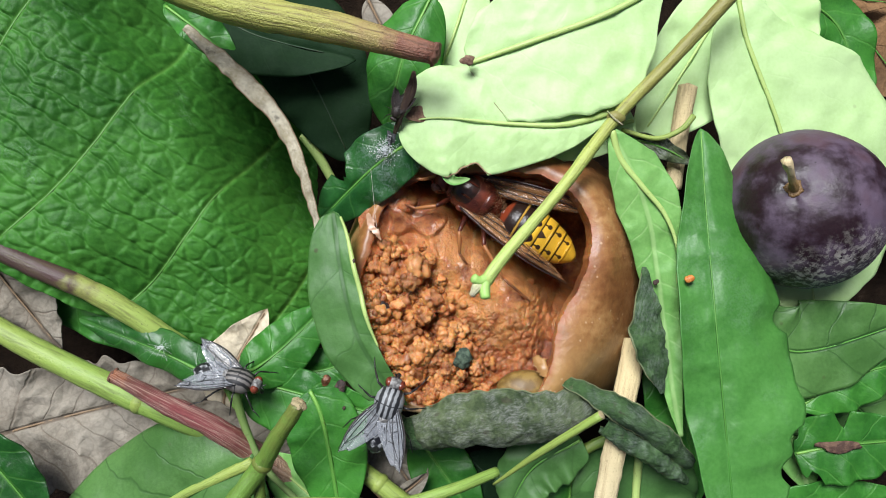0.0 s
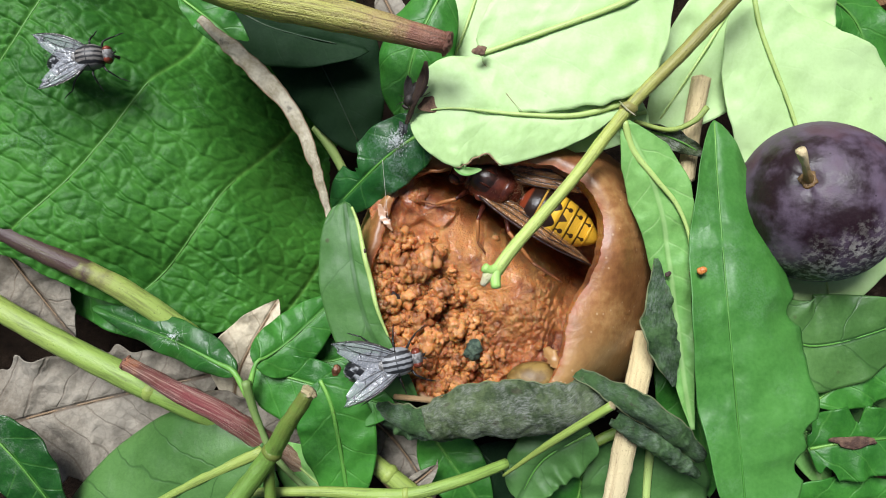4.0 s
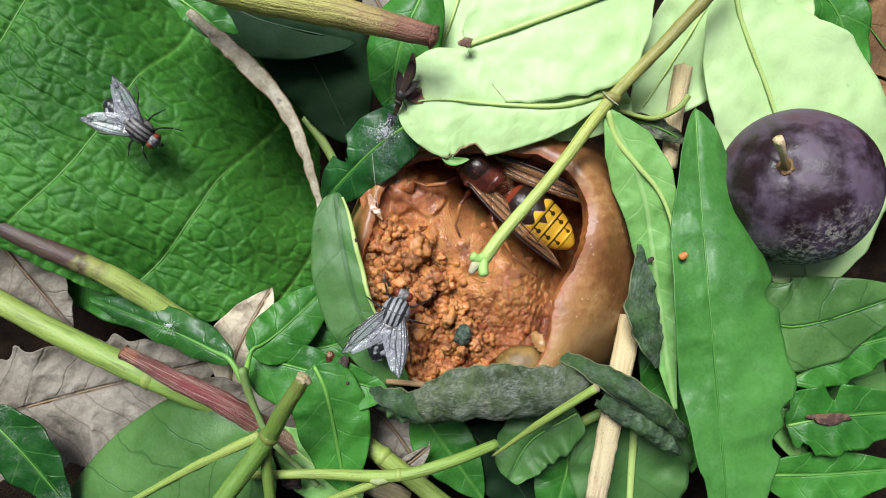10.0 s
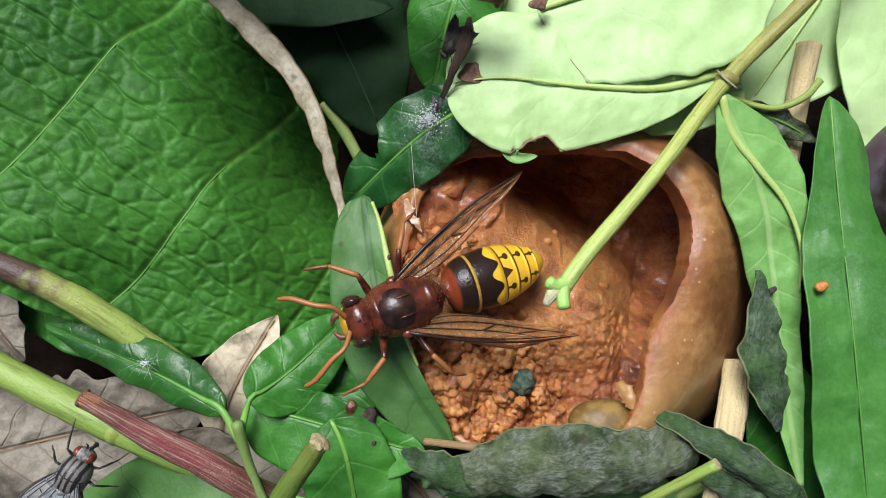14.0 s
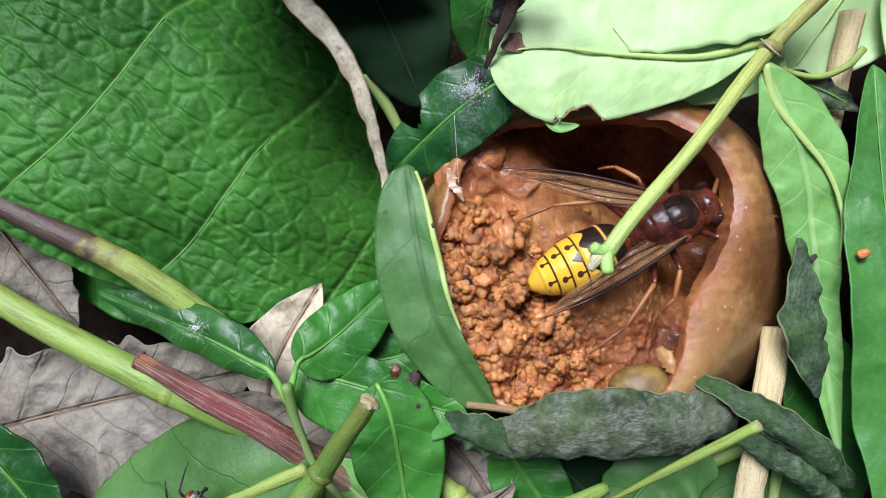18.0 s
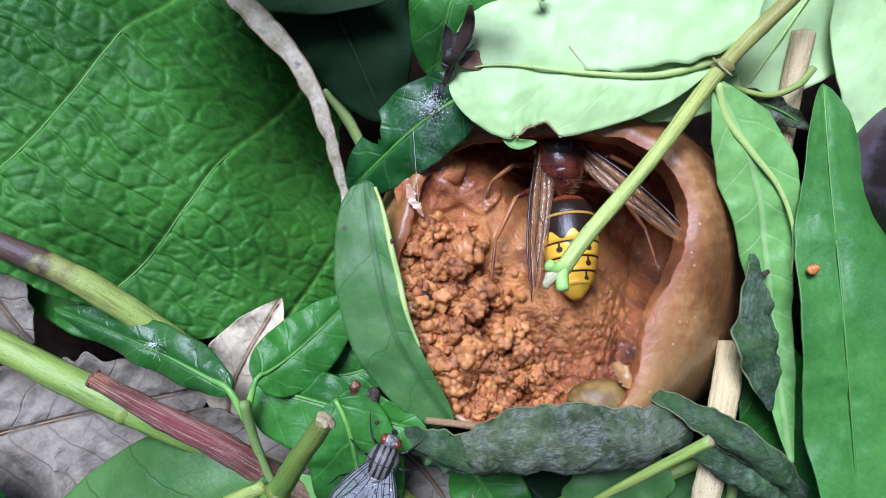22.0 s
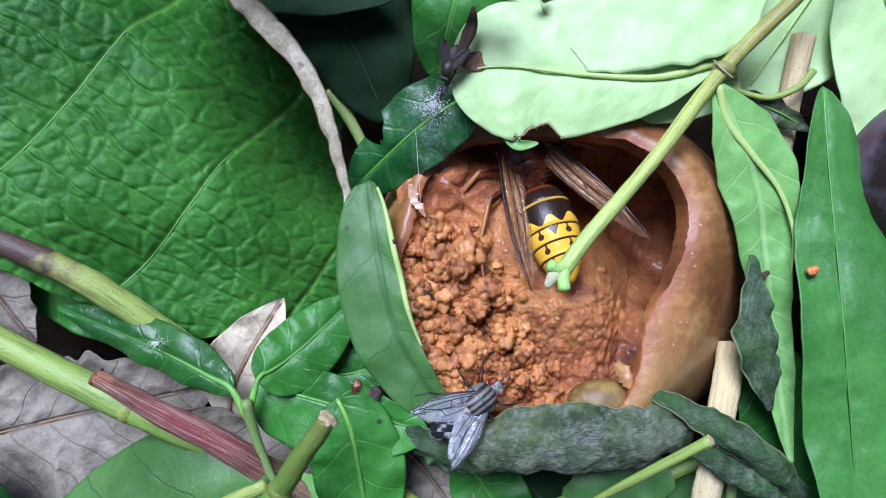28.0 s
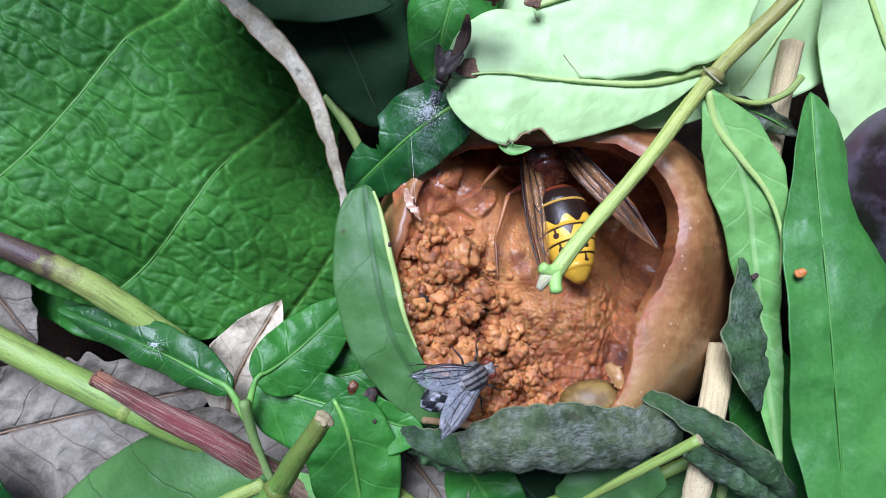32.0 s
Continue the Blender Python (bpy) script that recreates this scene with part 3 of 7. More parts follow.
# ---- the large quilted leaf ----
def make_quilted_leaf():
    m = Nodes("quilted_green_leaf", 0.5)
    tone = m.math("ADD", m.math("MULTIPLY", m.noise(0.06, 4), 0.6), m.math("MULTIPLY", m.noise(0.8, 5), 0.4))
    col = m.mix(m.step(tone, 0.35, 0.65), (0.022, 0.105, 0.01), (0.062, 0.215, 0.026))
    vein = m.tree.nodes.new("ShaderNodeAttribute")
    vein.attribute_name = "vein"
    col = m.mix(m.math("MULTIPLY", vein.outputs["Fac"], 0.5), col, (0.16, 0.36, 0.06))
    dust = m.math("MULTIPLY", m.step(m.noise(0.1, 6, rough=0.7), 0.55, 0.72), m.step(m.noise(2.5, 4), 0.4, 0.7))
    col = m.mix(m.math("MULTIPLY", dust, 0.25), col, (0.35, 0.45, 0.38))
    m.set("Base Color", col)
    m.set("Roughness", m.math("ADD", 0.42, m.math("MULTIPLY", m.noise(0.6, 5), 0.28)))
    fine = m.math("SUBTRACT", 1.0, m.step(m.voronoi(1.6), 0.0, 0.18))
    m.bump(m.math("SUBTRACT", m.math("MULTIPLY", m.noise(2.0, 3), 0.5), m.math("MULTIPLY", fine, 0.4)), 0.025)
    m.set("Specular IOR Level", 0.24)
    m.thin(col, 0.1)
    k = 0.0947
    ox, oy, _ = (-77.6, 41.2, -12)

    def rib_x(v):
        """Where a side vein lies, in leaf units."""
        return np.interp(v, (-500, -300, -100, 0, 42, 109, 165, 223, 280, 321, 359, 393, 450, 600), (400, 372, 345, 318, 304, 276, 244, 213, 176, 145, 110, 76, 14, -150))

    def rolled(u, v):
        """How far the blade rolls down towards the dry strip."""
        e = np.interp(v, (0, 55, 115, 190, 280, 385, 480), (305, 372, 450, 520, 555, 580, 600))
        return 22 * smooth(200, -10, e - u) * (1 - 0.85 * smooth(290, 470, v)) * (0.4 + 0.6 * smooth(20, 220, v))

    def base_z(x, y):
        return -5 - 14 * smooth(-74, -30, x) - 11 * smooth(-38, -16, x) - 3 * smooth(5, -6, y) + 1.6 * noise.noise(Vector((x * 0.04, y * 0.04, 2)))

    ticks_u = [-490 + 16 * i for i in range(27)] + [-62 + 2.3 * i for i in range(293)]
    n_v = 350
    cols = np.array(ticks_u)
    share = np.linspace(0, 1, n_v + 1)
    share = np.where(share < 0.06, 0.24 * share / 0.06, 0.24 + 0.76 * (share - 0.06) / 0.94)
    # the lower margin runs along the stems
    low = np.where(cols < 330, 425 + 0.52 * np.maximum(-100, cols), 597 - 0.2 * (cols - 330))
    low = low + np.array([8 * noise.noise(Vector((u * 0.02, 0, 0))) for u in ticks_u])
    high = -330 + 0.0009 * (cols - 60) ** 2
    rows_v = high[None, :] + (low - high)[None, :] * share[:, None]
    rows_u = np.broadcast_to(cols[None, :], rows_v.shape)
    lo, hi = np.full(rows_v.shape, -6.0), np.full(rows_v.shape, 6.0)
    for _ in range(20):
        half = (lo + hi) / 2
        over = rows_u - 150 * half - rib_x(rows_v - 145 * half) > 0
        lo, hi = np.where(over, half, lo), np.where(over, hi, half)
    phases = (lo + hi) / 2
    verts, faces, fac = [], [], []
    for j in range(n_v + 1):
        for i, u in enumerate(ticks_u):
            v, ph = float(rows_v[j, i]), float(phases[j, i])
            x, y = ox + u * k, oy - v * k
            main = math.exp(-((ph - round(ph)) * 21 / 0.3) ** 2)
            mid = math.exp(-((u - 16 + 0.01 * v) * k / 0.5) ** 2)
            bent = Vector((x * 0.16, y * 0.16, 7))
            along = (u * 0.55 - v * 0.75) * k + 1.3 * noise.noise(bent) + 0.35 * noise.noise(bent * 3)
            field = 1 - abs(2 * (ph - math.floor(ph)) - 1)
            # cross veins like rungs between the side veins, then small fields between the rungs
            rung = along / 3.7 + 0.43 * math.floor(ph)
            row = math.floor(rung)
            rung = (0.5 - abs(rung - row - 0.5)) * 3.7
            near = noise.voronoi(Vector((ph * 6.0, along / 3.1, 5.0)))[0]
            gap = (near[1] - near[0]) * 1.7
            tiny = noise.voronoi(Vector((x * 0.62, y * 0.62, 3.0)))[0]
            inner = (tiny[1] - tiny[0]) * 0.8
            dome = (0.26 * smooth(0, 0.5, rung) + 0.26 * smooth(0, 0.5, gap) + 0.1 * smooth(0, 0.3, inner)) * smooth(0, 0.07, field)
            lines = max(math.exp(-rung / 0.15), 0.8 * math.exp(-gap / 0.13))
            z = base_z(x, y) + 0.9 * field ** 0.8 + dome - 0.12 * lines * smooth(0, 0.07, field) - 0.9 * mid - rolled(u, v)
            verts.append((x, y, z))
            fac.append(max(main, mid, 0.18 * lines))
    n1 = len(ticks_u)
    for j in range(n_v):
        for i in range(n1 - 1):
            a = j * n1 + i
            faces.append((a, a + n1, a + n1 + 1, a + 1))
    # a turned-down margin gives the blade its thickness
    rim = [i for i in range(n1)] + [j * n1 + n1 - 1 for j in range(1, n_v + 1)] + [n_v * n1 + i for i in range(n1 - 2, -1, -1)] + [j * n1 for j in range(n_v - 1, 0, -1)]
    base = len(verts)
    for i in rim:
        x, y, z = verts[i]
        verts.append((x, y, z - 0.4))
        fac.append(0.0)
    for q in range(len(rim)):
        q2 = (q + 1) % len(rim)
        faces.append((rim[q], rim[q2], base + q2, base + q))
    me = mesh_of("blade", verts, faces, m.mat)
    att = me.attributes.new("vein", "FLOAT", "POINT")
    att.data.foreach_set("value", fac)
    thing = root("quilted_leaf", "large dark green quilted leaf lying on the litter", "leaf", (ox, oy, -10))
    part("blade", me, thing)

    # raised main veins: the midrib and the side veins that leave it
    runs = [[(16 - 0.01 * v, v) for v in range(-300, 420, 60)]]
    for n in (-1, 0, 1):
        runs.append([(float(rib_x(v - 145 * n)) + 150 * n, v) for v in range(-200 + 145 * n, 400 + 145 * n, 22)])
    for k_run, run in enumerate(runs):
        pts = [(ox + u * k, oy - v * k) for u, v in run if u > 5 and v < 0.5 * u + 420 and rolled(u, v) < 2.5]
        if len(pts) > 3:
            part("vein", tube_mesh("vein", [(x, y, base_z(x, y) + 0.0 - rolled((x - ox) / k, (oy - y) / k)) for x, y in pts], [0.15, 0.19] if k_run else [0.5, 0.5], RIB_LEAF, sides=8, steps=60), thing, "pale green raised vein")
    return thing


make_quilted_leaf()

GREEN_GLOSS = leaf_material("glossy_green_leaf", (0.014, 0.075, 0.012), (0.035, 0.14, 0.02), (0.09, 0.25, 0.05), rough=0.3, vein_amount=0.3, dust=0.15)

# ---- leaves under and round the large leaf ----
leaf("green leaf with a round tip, coloured dark for its shade", [(-31.8, 47.7, -14), (-23.1, 32.5, -16), (-16.2, 18.0, -19)], 11.2, 8.5, GREEN_SHADED, shape=(0.75, 0.55), bend_l=-20, bend_r=-25, wave=0.8, nu=40)
leaf("shaded green leaf beneath the thick cut stem", [(-44.9, 46.9, -12), (-33.0, 39.1, -12), (-14.5, 34.3, -12)], 4.5, 6.8, GREEN_SHADED, shape=(0.8, 0.7), wave=0.5, nu=30)
leaf("green leaf blade curling under the big leaf's edge", [(-47.8, 44.0, -12), (-40.4, 38.3, -11), (-34.2, 32.6, -13)], 4.0, 2.7, GREEN_MID, wave=0.6, nu=30)
curled("pale dry curled leaf edge with dark specks", [(-42.6, 38.9, -9), (-38.0, 34.9, -8.5), (-33.3, 30.6, -8.5), (-28.6, 25.8, -9), (-25.7, 21.6, -9.5), (-22.6, 13.8, -10.5), (-19.9, 3.1, -13)], [0.4, 0.9, 1.15, 0.9, 0.7, 0.5, 0.4], STRIP_DRY, ([20, -10, 30, 10, 30, 20], [150, 190, 170, 200, 170, 190]), margins=(0, 1), name="dry_leaf", squash=0.55, crumple=0.35, jag=0.6, nu=130, nv=26, open_out=0.3, seed=11, r=0.12)
leaf("dark glossy leaf with chewed hole and white mould", [(-3.7, 20.5, -8), (-11.4, 15.7, -11), (-21.1, 7.6, -17)], 5.6, 5.6, GREEN_MOULD, rib=RIB_GREEN, rib_r=(0.25, 0.12), rib_up=-0.1, shape=(0.75, 0.42), bend_l=-20, bend_r=-15, wave=0.6, bites=[(0.66, -1, 0.6, 0.06), (0.59, -1, 0.4, 0.05)], nv=30)
stem("pale green leaf stalk in a dark gap", [(-25.4, 22.9, -20), (-22.4, 19.0, -21), (-19.9, 14.5, -22)], [0.7, 0.9, 0.8], RIB_PALE, name="leaf_stalk")
leaf("glossy green leaf folded round a withered stalk", [(-1.5, 43.3, -7), (-6.2, 32.7, -7), (-8.7, 22.3, -11)], 6.5, 6.7, GREEN_MID, shape=(0.95, 0.5), bend_l=-35, bend_r=-45, wave=0.6)
leaf("dead beige leaf scrap behind the stem", [(-13.0, 45.7, -14), (-10.0, 39.8, -14), (-7.1, 35.2, -15)], 2.7, 2.7, DRY_LEAF, name="dry_leaf", nu=20, nv=10)

# ---- pale undersides along the upper edge ----
leaf("pale green leaf blade behind the top leaves", [(5.4, 49.5, -14), (0.8, 35.5, -13), (-4.3, 24.7, -12)], 6.3, 5.4, GREEN_PALE, wave=0.5, nu=36)
leaf("broad pale green leaf underside beside the twig", [(50.4, 49.4, -12), (42.5, 35.5, -13), (32.7, 19.7, -15)], 11.2, 6.8, GREEN_PALE, wave=0.6)
leaf("pale green leaf underside under the fruit", [(32.2, 23.8, -11), (21.5, 21.0, -10), (10.3, 19.2, -9)], 4.3, 4.0, GREEN_PALE, shape=(0.7, 0.5), wave=0.5)
leaf("shaded green leaf beneath the rolled leaves", [(38.1, -11.5, -15), (41.6, -25.6, -16), (44.3, -40.7, -17)], 6.3, 6.3, GREEN_MID, wave=0.6, nu=30)
leaf("light green overturned leaf with chewed lower margin", [(28.7, 24.5, -6), (19.9, 21.9, -5.2), (10.1, 22.0, -5), (0.2, 22.9, -5), (-7.0, 22.4, -7)], 9.3, 8.8, GREEN_PALE, rib=RIB_PALE, rib_r=(0.6, 0.4, 0.25, 0.1), rib_up=0.25, stalk=[(28.8, 24.9, -5)], shape=(2.2, 0.45), bend_l=-12, bend_r=-10, wave=0.25, thick=0.3, nu=150, nv=30,
     bites=[(0.72, 1, 0.07, 0.012), (0.66, 1, 0.2, 0.03), (0.615, 1, 0.24, 0.03), (0.69, 1, 0.1, 0.012), (0.58, 1, 0.08, 0.012)], jag=0.02, margin=(1, RIB_DRY, 0.55, 0.76, 0.16))
leaf("small curled tongue torn from the pale leaf", [(0.5, 14.2, -6), (2.3, 13.0, -6), (5.0, 13.5, -7)], 0.8, 0.7, GREEN_SOFT, rib=0, name="leaf_scrap", category="leaf scrap", shape=(0.6, 0.6), crumple=0.4, nu=16, nv=8)
leaf("pale overturned leaf with a torn brown edge", [(4.5, 31.6, -5.4), (15.1, 35.0, -4.3), (25.7, 38.9, -4.3), (34.7, 43.9, -5.6)], [2.5, 7.5, 8.5, 8.5, 8.5, 8, 7.5, 6.5, 4.5, 2], [1.2, 10.5, 12.0, 12.6, 13.2, 13.8, 14.0, 12.8, 9.0, 5.0, 1.5], GREEN_PALE, rib=RIB_PALE, rib_r=(0.4, 0.5), rib_up=0.3, bend_l=4, bend_r=0, wave=0.25, jag=0.06, nu=80, nv=36, margin=(-1, RIB_DRY, 0.0, 0.14, 0.07))
leaf("large pale green leaf underside beneath the plum", [(48.0, 45.3, -9.0), (49.5, 37.6, -9.5), (51.6, 32.2, -10.0), (56.2, 21.4, -11.5), (60.6, 6.6, -14.0), (64.1, -10.5, -16.0)], [1.5, 6.5, 12.0, 17.0, 19.5, 20.0, 19.0, 16.5, 12.0, 0.4], [1.5, 5.0, 8.0, 9.5, 10.0, 10.5, 10.5, 10.0, 7.5, 0.4], GREEN_PALE, rib=RIB_PALE, rib_r=(0.42, 0.34, 0.16), rib_up=0.1, bend_l=[-6, -14, -20], bend_r=[-4, -10, -14], wave=0.5, nu=90, nv=36, jag=0.03)
leaf("small pale green leaf behind the large one", [(52.4, 46.9, -13.0), (57.7, 42.6, -13.0), (61.1, 33.8, -13.0)], 5.5, 4.5, GREEN_PALE, rib=0, wave=0.4, nu=36)
leaf("green leaf hanging at the back", [(59.4, 49.8, -20), (71.2, 42.5, -22), (76.3, 24.6, -24)], 5.4, 5.4, GREEN_MID, wave=0.8)
leaf("brown dead leaf at the back", [(69.0, 56.1, -30), (79.6, 44.2, -30), (90.0, 30.2, -30)], 10.5, 9.5, DRY_BROWN, name="dry_leaf", wave=2.0)
leaf("orange-brown dead leaf curled at the back", [(60.0, 54.5, -27), (70.0, 50.5, -26), (84.0, 49.0, -27)], 4.5, 4.0, DRY_BROWN, name="dry_leaf", wave=1.2, bend_l=-30, bend_r=-25, crumple=0.6, nu=40)
leaf("brown dead leaf fallen beside the plum", [(78.0, 31.0, -28), (84.0, 20.0, -28), (88.0, 4.0, -29)], 8.0, 8.0, DRY_BROWN, name="dry_leaf", wave=1.2, crumple=0.6, nu=40)
leaf("withered dark leaf curled below the twig", [(29.3, 21.1, -10), (36.1, 19.2, -10), (42.0, 16.4, -11)], 1.6, 2.2, GREY_CURL, bend_l=60, bend_r=-50, wave=0.6, nu=30)
stem("green side stalk bending over a straw", [(29.5, 21.8, -9), (35.0, 20.4, -9), (39.0, 21.8, -9), (41.1, 24.1, -9)], [0.35, 0.4, 0.45, 0.5], STALK_YELLOW, name="leaf_stalk")

# ---- leaves on the right ----
folded = leaf("long light green leaf tapering beside the fruit", [(26.7, 20.9, -4), (31.2, 12.6, -5), (33.7, 5.5, -6.5), (34.9, -1.6, -7.5), (36.4, -10.7, -8.5), (37.4, -19.9, -8), (38.8, -27.4, -8)], [0.6, 4.6, 5.4, 4.4, 3.0, 2.6, 2.0, 1.4, 0.3], [0.6, 3.6, 4.6, 3.8, 2.8, 2.3, 1.9, 1.4, 0.3], GREEN_SOFT, rib=0, bend_l=[-10, 10, 25], bend_r=[-20, -30, -20], wave=0.5, nu=100, nv=30, jag=0.05)
part("midrib", tube_mesh("midrib", [(26.9, 20.6, -3.7), (28.4, 16.4, -4.6), (31.8, 12.2, -5), (35.4, 8.0, -5.6), (37.6, 2.8, -6.3), (37.8, -3.0, -7)], [0.55, 0.5, 0.42, 0.35, 0.25, 0.12], RIB_PALE, sides=10, steps=40, squash=0.7), folded, "thick pale midrib")
leaf("long deep green leaf with chewed margin", [(41.9, 21.9, -8), (42.0, 9.2, -6), (42.7, -11.0, -3), (45.9, -46.5, -3)], 13.7, 5.9, GREEN_LONG, rib=RIB_GREEN, rib_r=(0.1, 0.17), rib_up=-0.02, shape=(1.1, 0.58), bend_l=[-40, -60, -38, -15, -8], bend_r=[20, 16, 8, 4], wave=0.9, wave_n=3, nu=110, nv=36, crumple=0.4,
     bites=[(0.74, 1, 0.14, 0.03), (0.8, 1, 0.2, 0.03), (0.6, 1, 0.04, 0.05), (0.46, 1, 0.14, 0.025), (0.88, -1, 0.1, 0.03)], jag=0.05)
leaf("mid green leaf under the plum leaf", [(48.9, -7.9, -12), (59.4, -14.3, -13), (80.1, -8.5, -14)], 8.5, 7.6, GREEN_VEINED, wave=0.6)
leaf("broad green leaf low in the litter", [(50.8, -0.3, -20), (64.0, -16.1, -21), (81.2, -31.8, -22)], 12.6, 13.5, GREEN_VEINED, wave=0.8)
leaf("smooth green leaf on the litter", [(59.9, -23.8, -14), (67.2, -19.0, -14), (80.7, -15.1, -15)], 5.4, 5.4, GREEN_MID, wave=0.6)
leaf("green leaf with round chewed notches and a brown scar", [(58.3, -30.9, -12), (65.7, -29.1, -11), (78.8, -28.2, -12)], 5.6, 6.3, GREEN_MID, shape=(0.62, 0.45), wave=0.6, bites=[(0.4, 1, 0.5, 0.05), (0.1, -1, 0.4, 0.05), (0.05, 1, 0.4, 0.04)])
leaf("bright green leaf in the corner", [(54.0, -39.6, -13), (65.0, -39.3, -13), (80.1, -38.3, -14)], 4.0, 5.4, GREEN_MID, wave=0.5)
leaf("small pale chewed leaf remnant", [(57.8, -29.0, -16), (60.8, -33.7, -16), (62.7, -38.4, -16)], 3.6, 2.7, GREEN_SOFT, nu=20, nv=10)

# ---- leaves below the fruit ----
curled("grey-green withered leaf rolled over on itself", [(-2.6, -27.0, -7.5), (2.0, -25.2, -5.5), (8.7, -24.2, -4.5), (16.8, -23.4, -4.5), (24.4, -22.4, -6.5)], [2.8, 3.9, 4.1, 4.0, 2.4], GREY_CURL, ([35, 15, 20, 40, 30], [205, 215, 220, 225, 190]), margins=(0, 1), squash=0.75, crumple=0.5, jag=0.22, nu=120, nv=50, open_out=0.16)
curled("dark green twisted end of a withered leaf", [(-11.6, -24.9, -9), (-7.1, -26.2, -8), (-2.7, -27.3, -7.5), (2.6, -28.0, -8)], [1.0, 2.0, 2.5, 1.6], GREEN_WITHER, ([10, 40, 20, 10], [150, 190, 170, 160]), margins=(0,), squash=0.5, crumple=0.4, jag=0.5, nu=60, nv=26, seed=3)
curled("crumpled grey-green leaf folded along its length", [(17.6, -17.6, -5), (23.3, -19.9, -3.5), (28.2, -22.4, -3.5), (33.8, -26.2, -4.5), (40.2, -31.6, -8)], [0.6, 1.1, 1.5, 1.5, 0.8], GREEN_WITHER, ([30, -30, -10, 10, 20], [110, 140, 200, 215, 180]), margins=(0, 1), squash=0.9, crumple=0.3, jag=0.3, nu=110, nv=40, open_out=0.35, seed=5)
curled("rolled tip of a withered leaf with an open mouth", [(26.0, -25.0, -5), (29.8, -27.6, -5), (34.3, -30.4, -6), (39.4, -34.6, -8)], [1.3, 1.45, 1.35, 0.7], GREEN_WITHER, ([-60, -50, -40, -20], [245, 230, 220, 200]), margins=(0, 1), squash=0.85, crumple=0.4, jag=0.4, nu=80, nv=40, open_out=0.2, seed=8)
leaf("torn flap of a grey withered leaf", [(18.3, -19.6, -4.2), (21.0, -20.6, -3.2), (25.2, -22.2, -4.5)], [1.2, 1.8, 2.0, 0.5], [1.0, 2.2, 2.6, 0.6], GREY_CURL, rib=0, name="withered_leaf", bend_l=-30, bend_r=-50, wave=0.6, crumple=0.5, jag=0.5, nu=40, nv=24)
leaf("grey woolly withered leaf folded against the fruit", [(32.4, -0.4, -6), (32.5, -6.5, -5), (33.2, -13.4, -5), (35.6, -20.6, -7)], [0.3, 2.0, 2.6, 2.4, 0.3], [0.3, 1.6, 2.9, 2.0, 0.3], GREEN_WITHER, rib=0, name="withered_leaf", bend_l=-18, bend_r=-35, wave=0.6, crumple=0.4, jag=0.2, nu=80, nv=36, groove=0.2, margin=(-1, RIB_GREY, 0.05, 0.95, 0.16))
leaf("shrivelled green leaf edge beneath the roll", [(-10.7, -26.2, -10), (-6.7, -28.4, -9), (-2.0, -29.8, -9)], 1.8, 2.2, GREEN_WITHER, rib=0, name="withered_leaf", shape=(0.6, 0.5), bend_l=30, bend_r=-50, wave=1.0, crumple=0.5, nu=40, nv=20)
leaf("green leaf scrap with a folded tip under the rolled leaf", [(23.3, -28.6, -10), (15.6, -33.6, -11), (11.6, -40.5, -12)], 5.2, 5.6, GREEN_OLIVE, shape=(0.75, 0.38), bend_l=[-10, 10, 60], bend_r=-20, wave=0.7, jag=0.08)
leaf("leaf deep below the slender stem, coloured dark for shade", [(4.4, -34.0, -20), (11.6, -41.1, -21), (17.8, -51.4, -22)], 6.3, 6.3, GREEN_SHADED, wave=0.6, nu=30)
leaf("green leaf blade beside the pale straw", [(22.8, -35.5, -16), (22.1, -41.6, -17), (19.4, -51.8, -18)], 4.5, 5.4, GREEN_MID, wave=0.6, nu=30)
leaf("broad soft green leaf at the lower edge", [(33.8, -29.1, -14), (33.2, -37.9, -15), (32.8, -54.9, -17)], 10.3, 10.8, GREEN_OLIVE, rib=RIB_PALE, rib_r=(0.8, 0.5), rib_up=0.3, shape=(0.7, 0.6), wave=0.6)
leaf("shaded green leaf below the rolled leaf", [(-4.5, -29.8, -18), (0.5, -36.8, -19), (7.6, -46.9, -20)], 5.4, 5.4, GREEN_MID, wave=0.5)

# ---- leaves on the left of the fruit ----
leaf("olive green leaf standing at the fruit's rim", [(-17.5, 8.4, -9), (-15.5, -3.0, -7), (-12.4, -13.2, -7), (-5.3, -24.1, -9)], 2.5, 6.2, GREEN_OLIVE, rib=0, groove=0.08, shape=(0.92, 0.42), bend_l=12, bend_r=-14, wave=0.4, margin=(1, RIB_PALE, 0.04, 0.72, 0.42))
leaf("dark glossy lance-shaped leaf with a white smear", [(-34.0, -19.7, -6), (-45.4, -15.2, -9), (-62.0, -10.0, -13)], 3.2, 3.8, GREEN_GLOSS, rib=RIB_GREEN, rib_r=(0.6, 0.35, 0.12, 0.05, 0.03), stalk=[(-32.1, -23.3, -6)], shape=(0.75, 0.6), bend_l=-35, bend_r=-40, wave=0.5)
leaf("fresh green oval leaf on the forked shoot", [(-31.1, -18.3, -6), (-26.5, -14.9, -9), (-19.2, -7.4, -12)], 4.5, 5.0, GREEN_MID, rib=RIB_GREEN, rib_r=(0.6, 0.35, 0.12, 0.05, 0.03), stalk=[(-32.1, -23.3, -6)], shape=(0.75, 0.55), bend_l=-15, bend_r=-20, wave=0.5)
leaf("green leaf folded below the shoot", [(-32.0, -19.3, -9), (-20.7, -22.1, -9), (-8.5, -25.0, -8)], 4.0, 7.2, GREEN_MID, shape=(0.7, 0.5), wave=0.5)
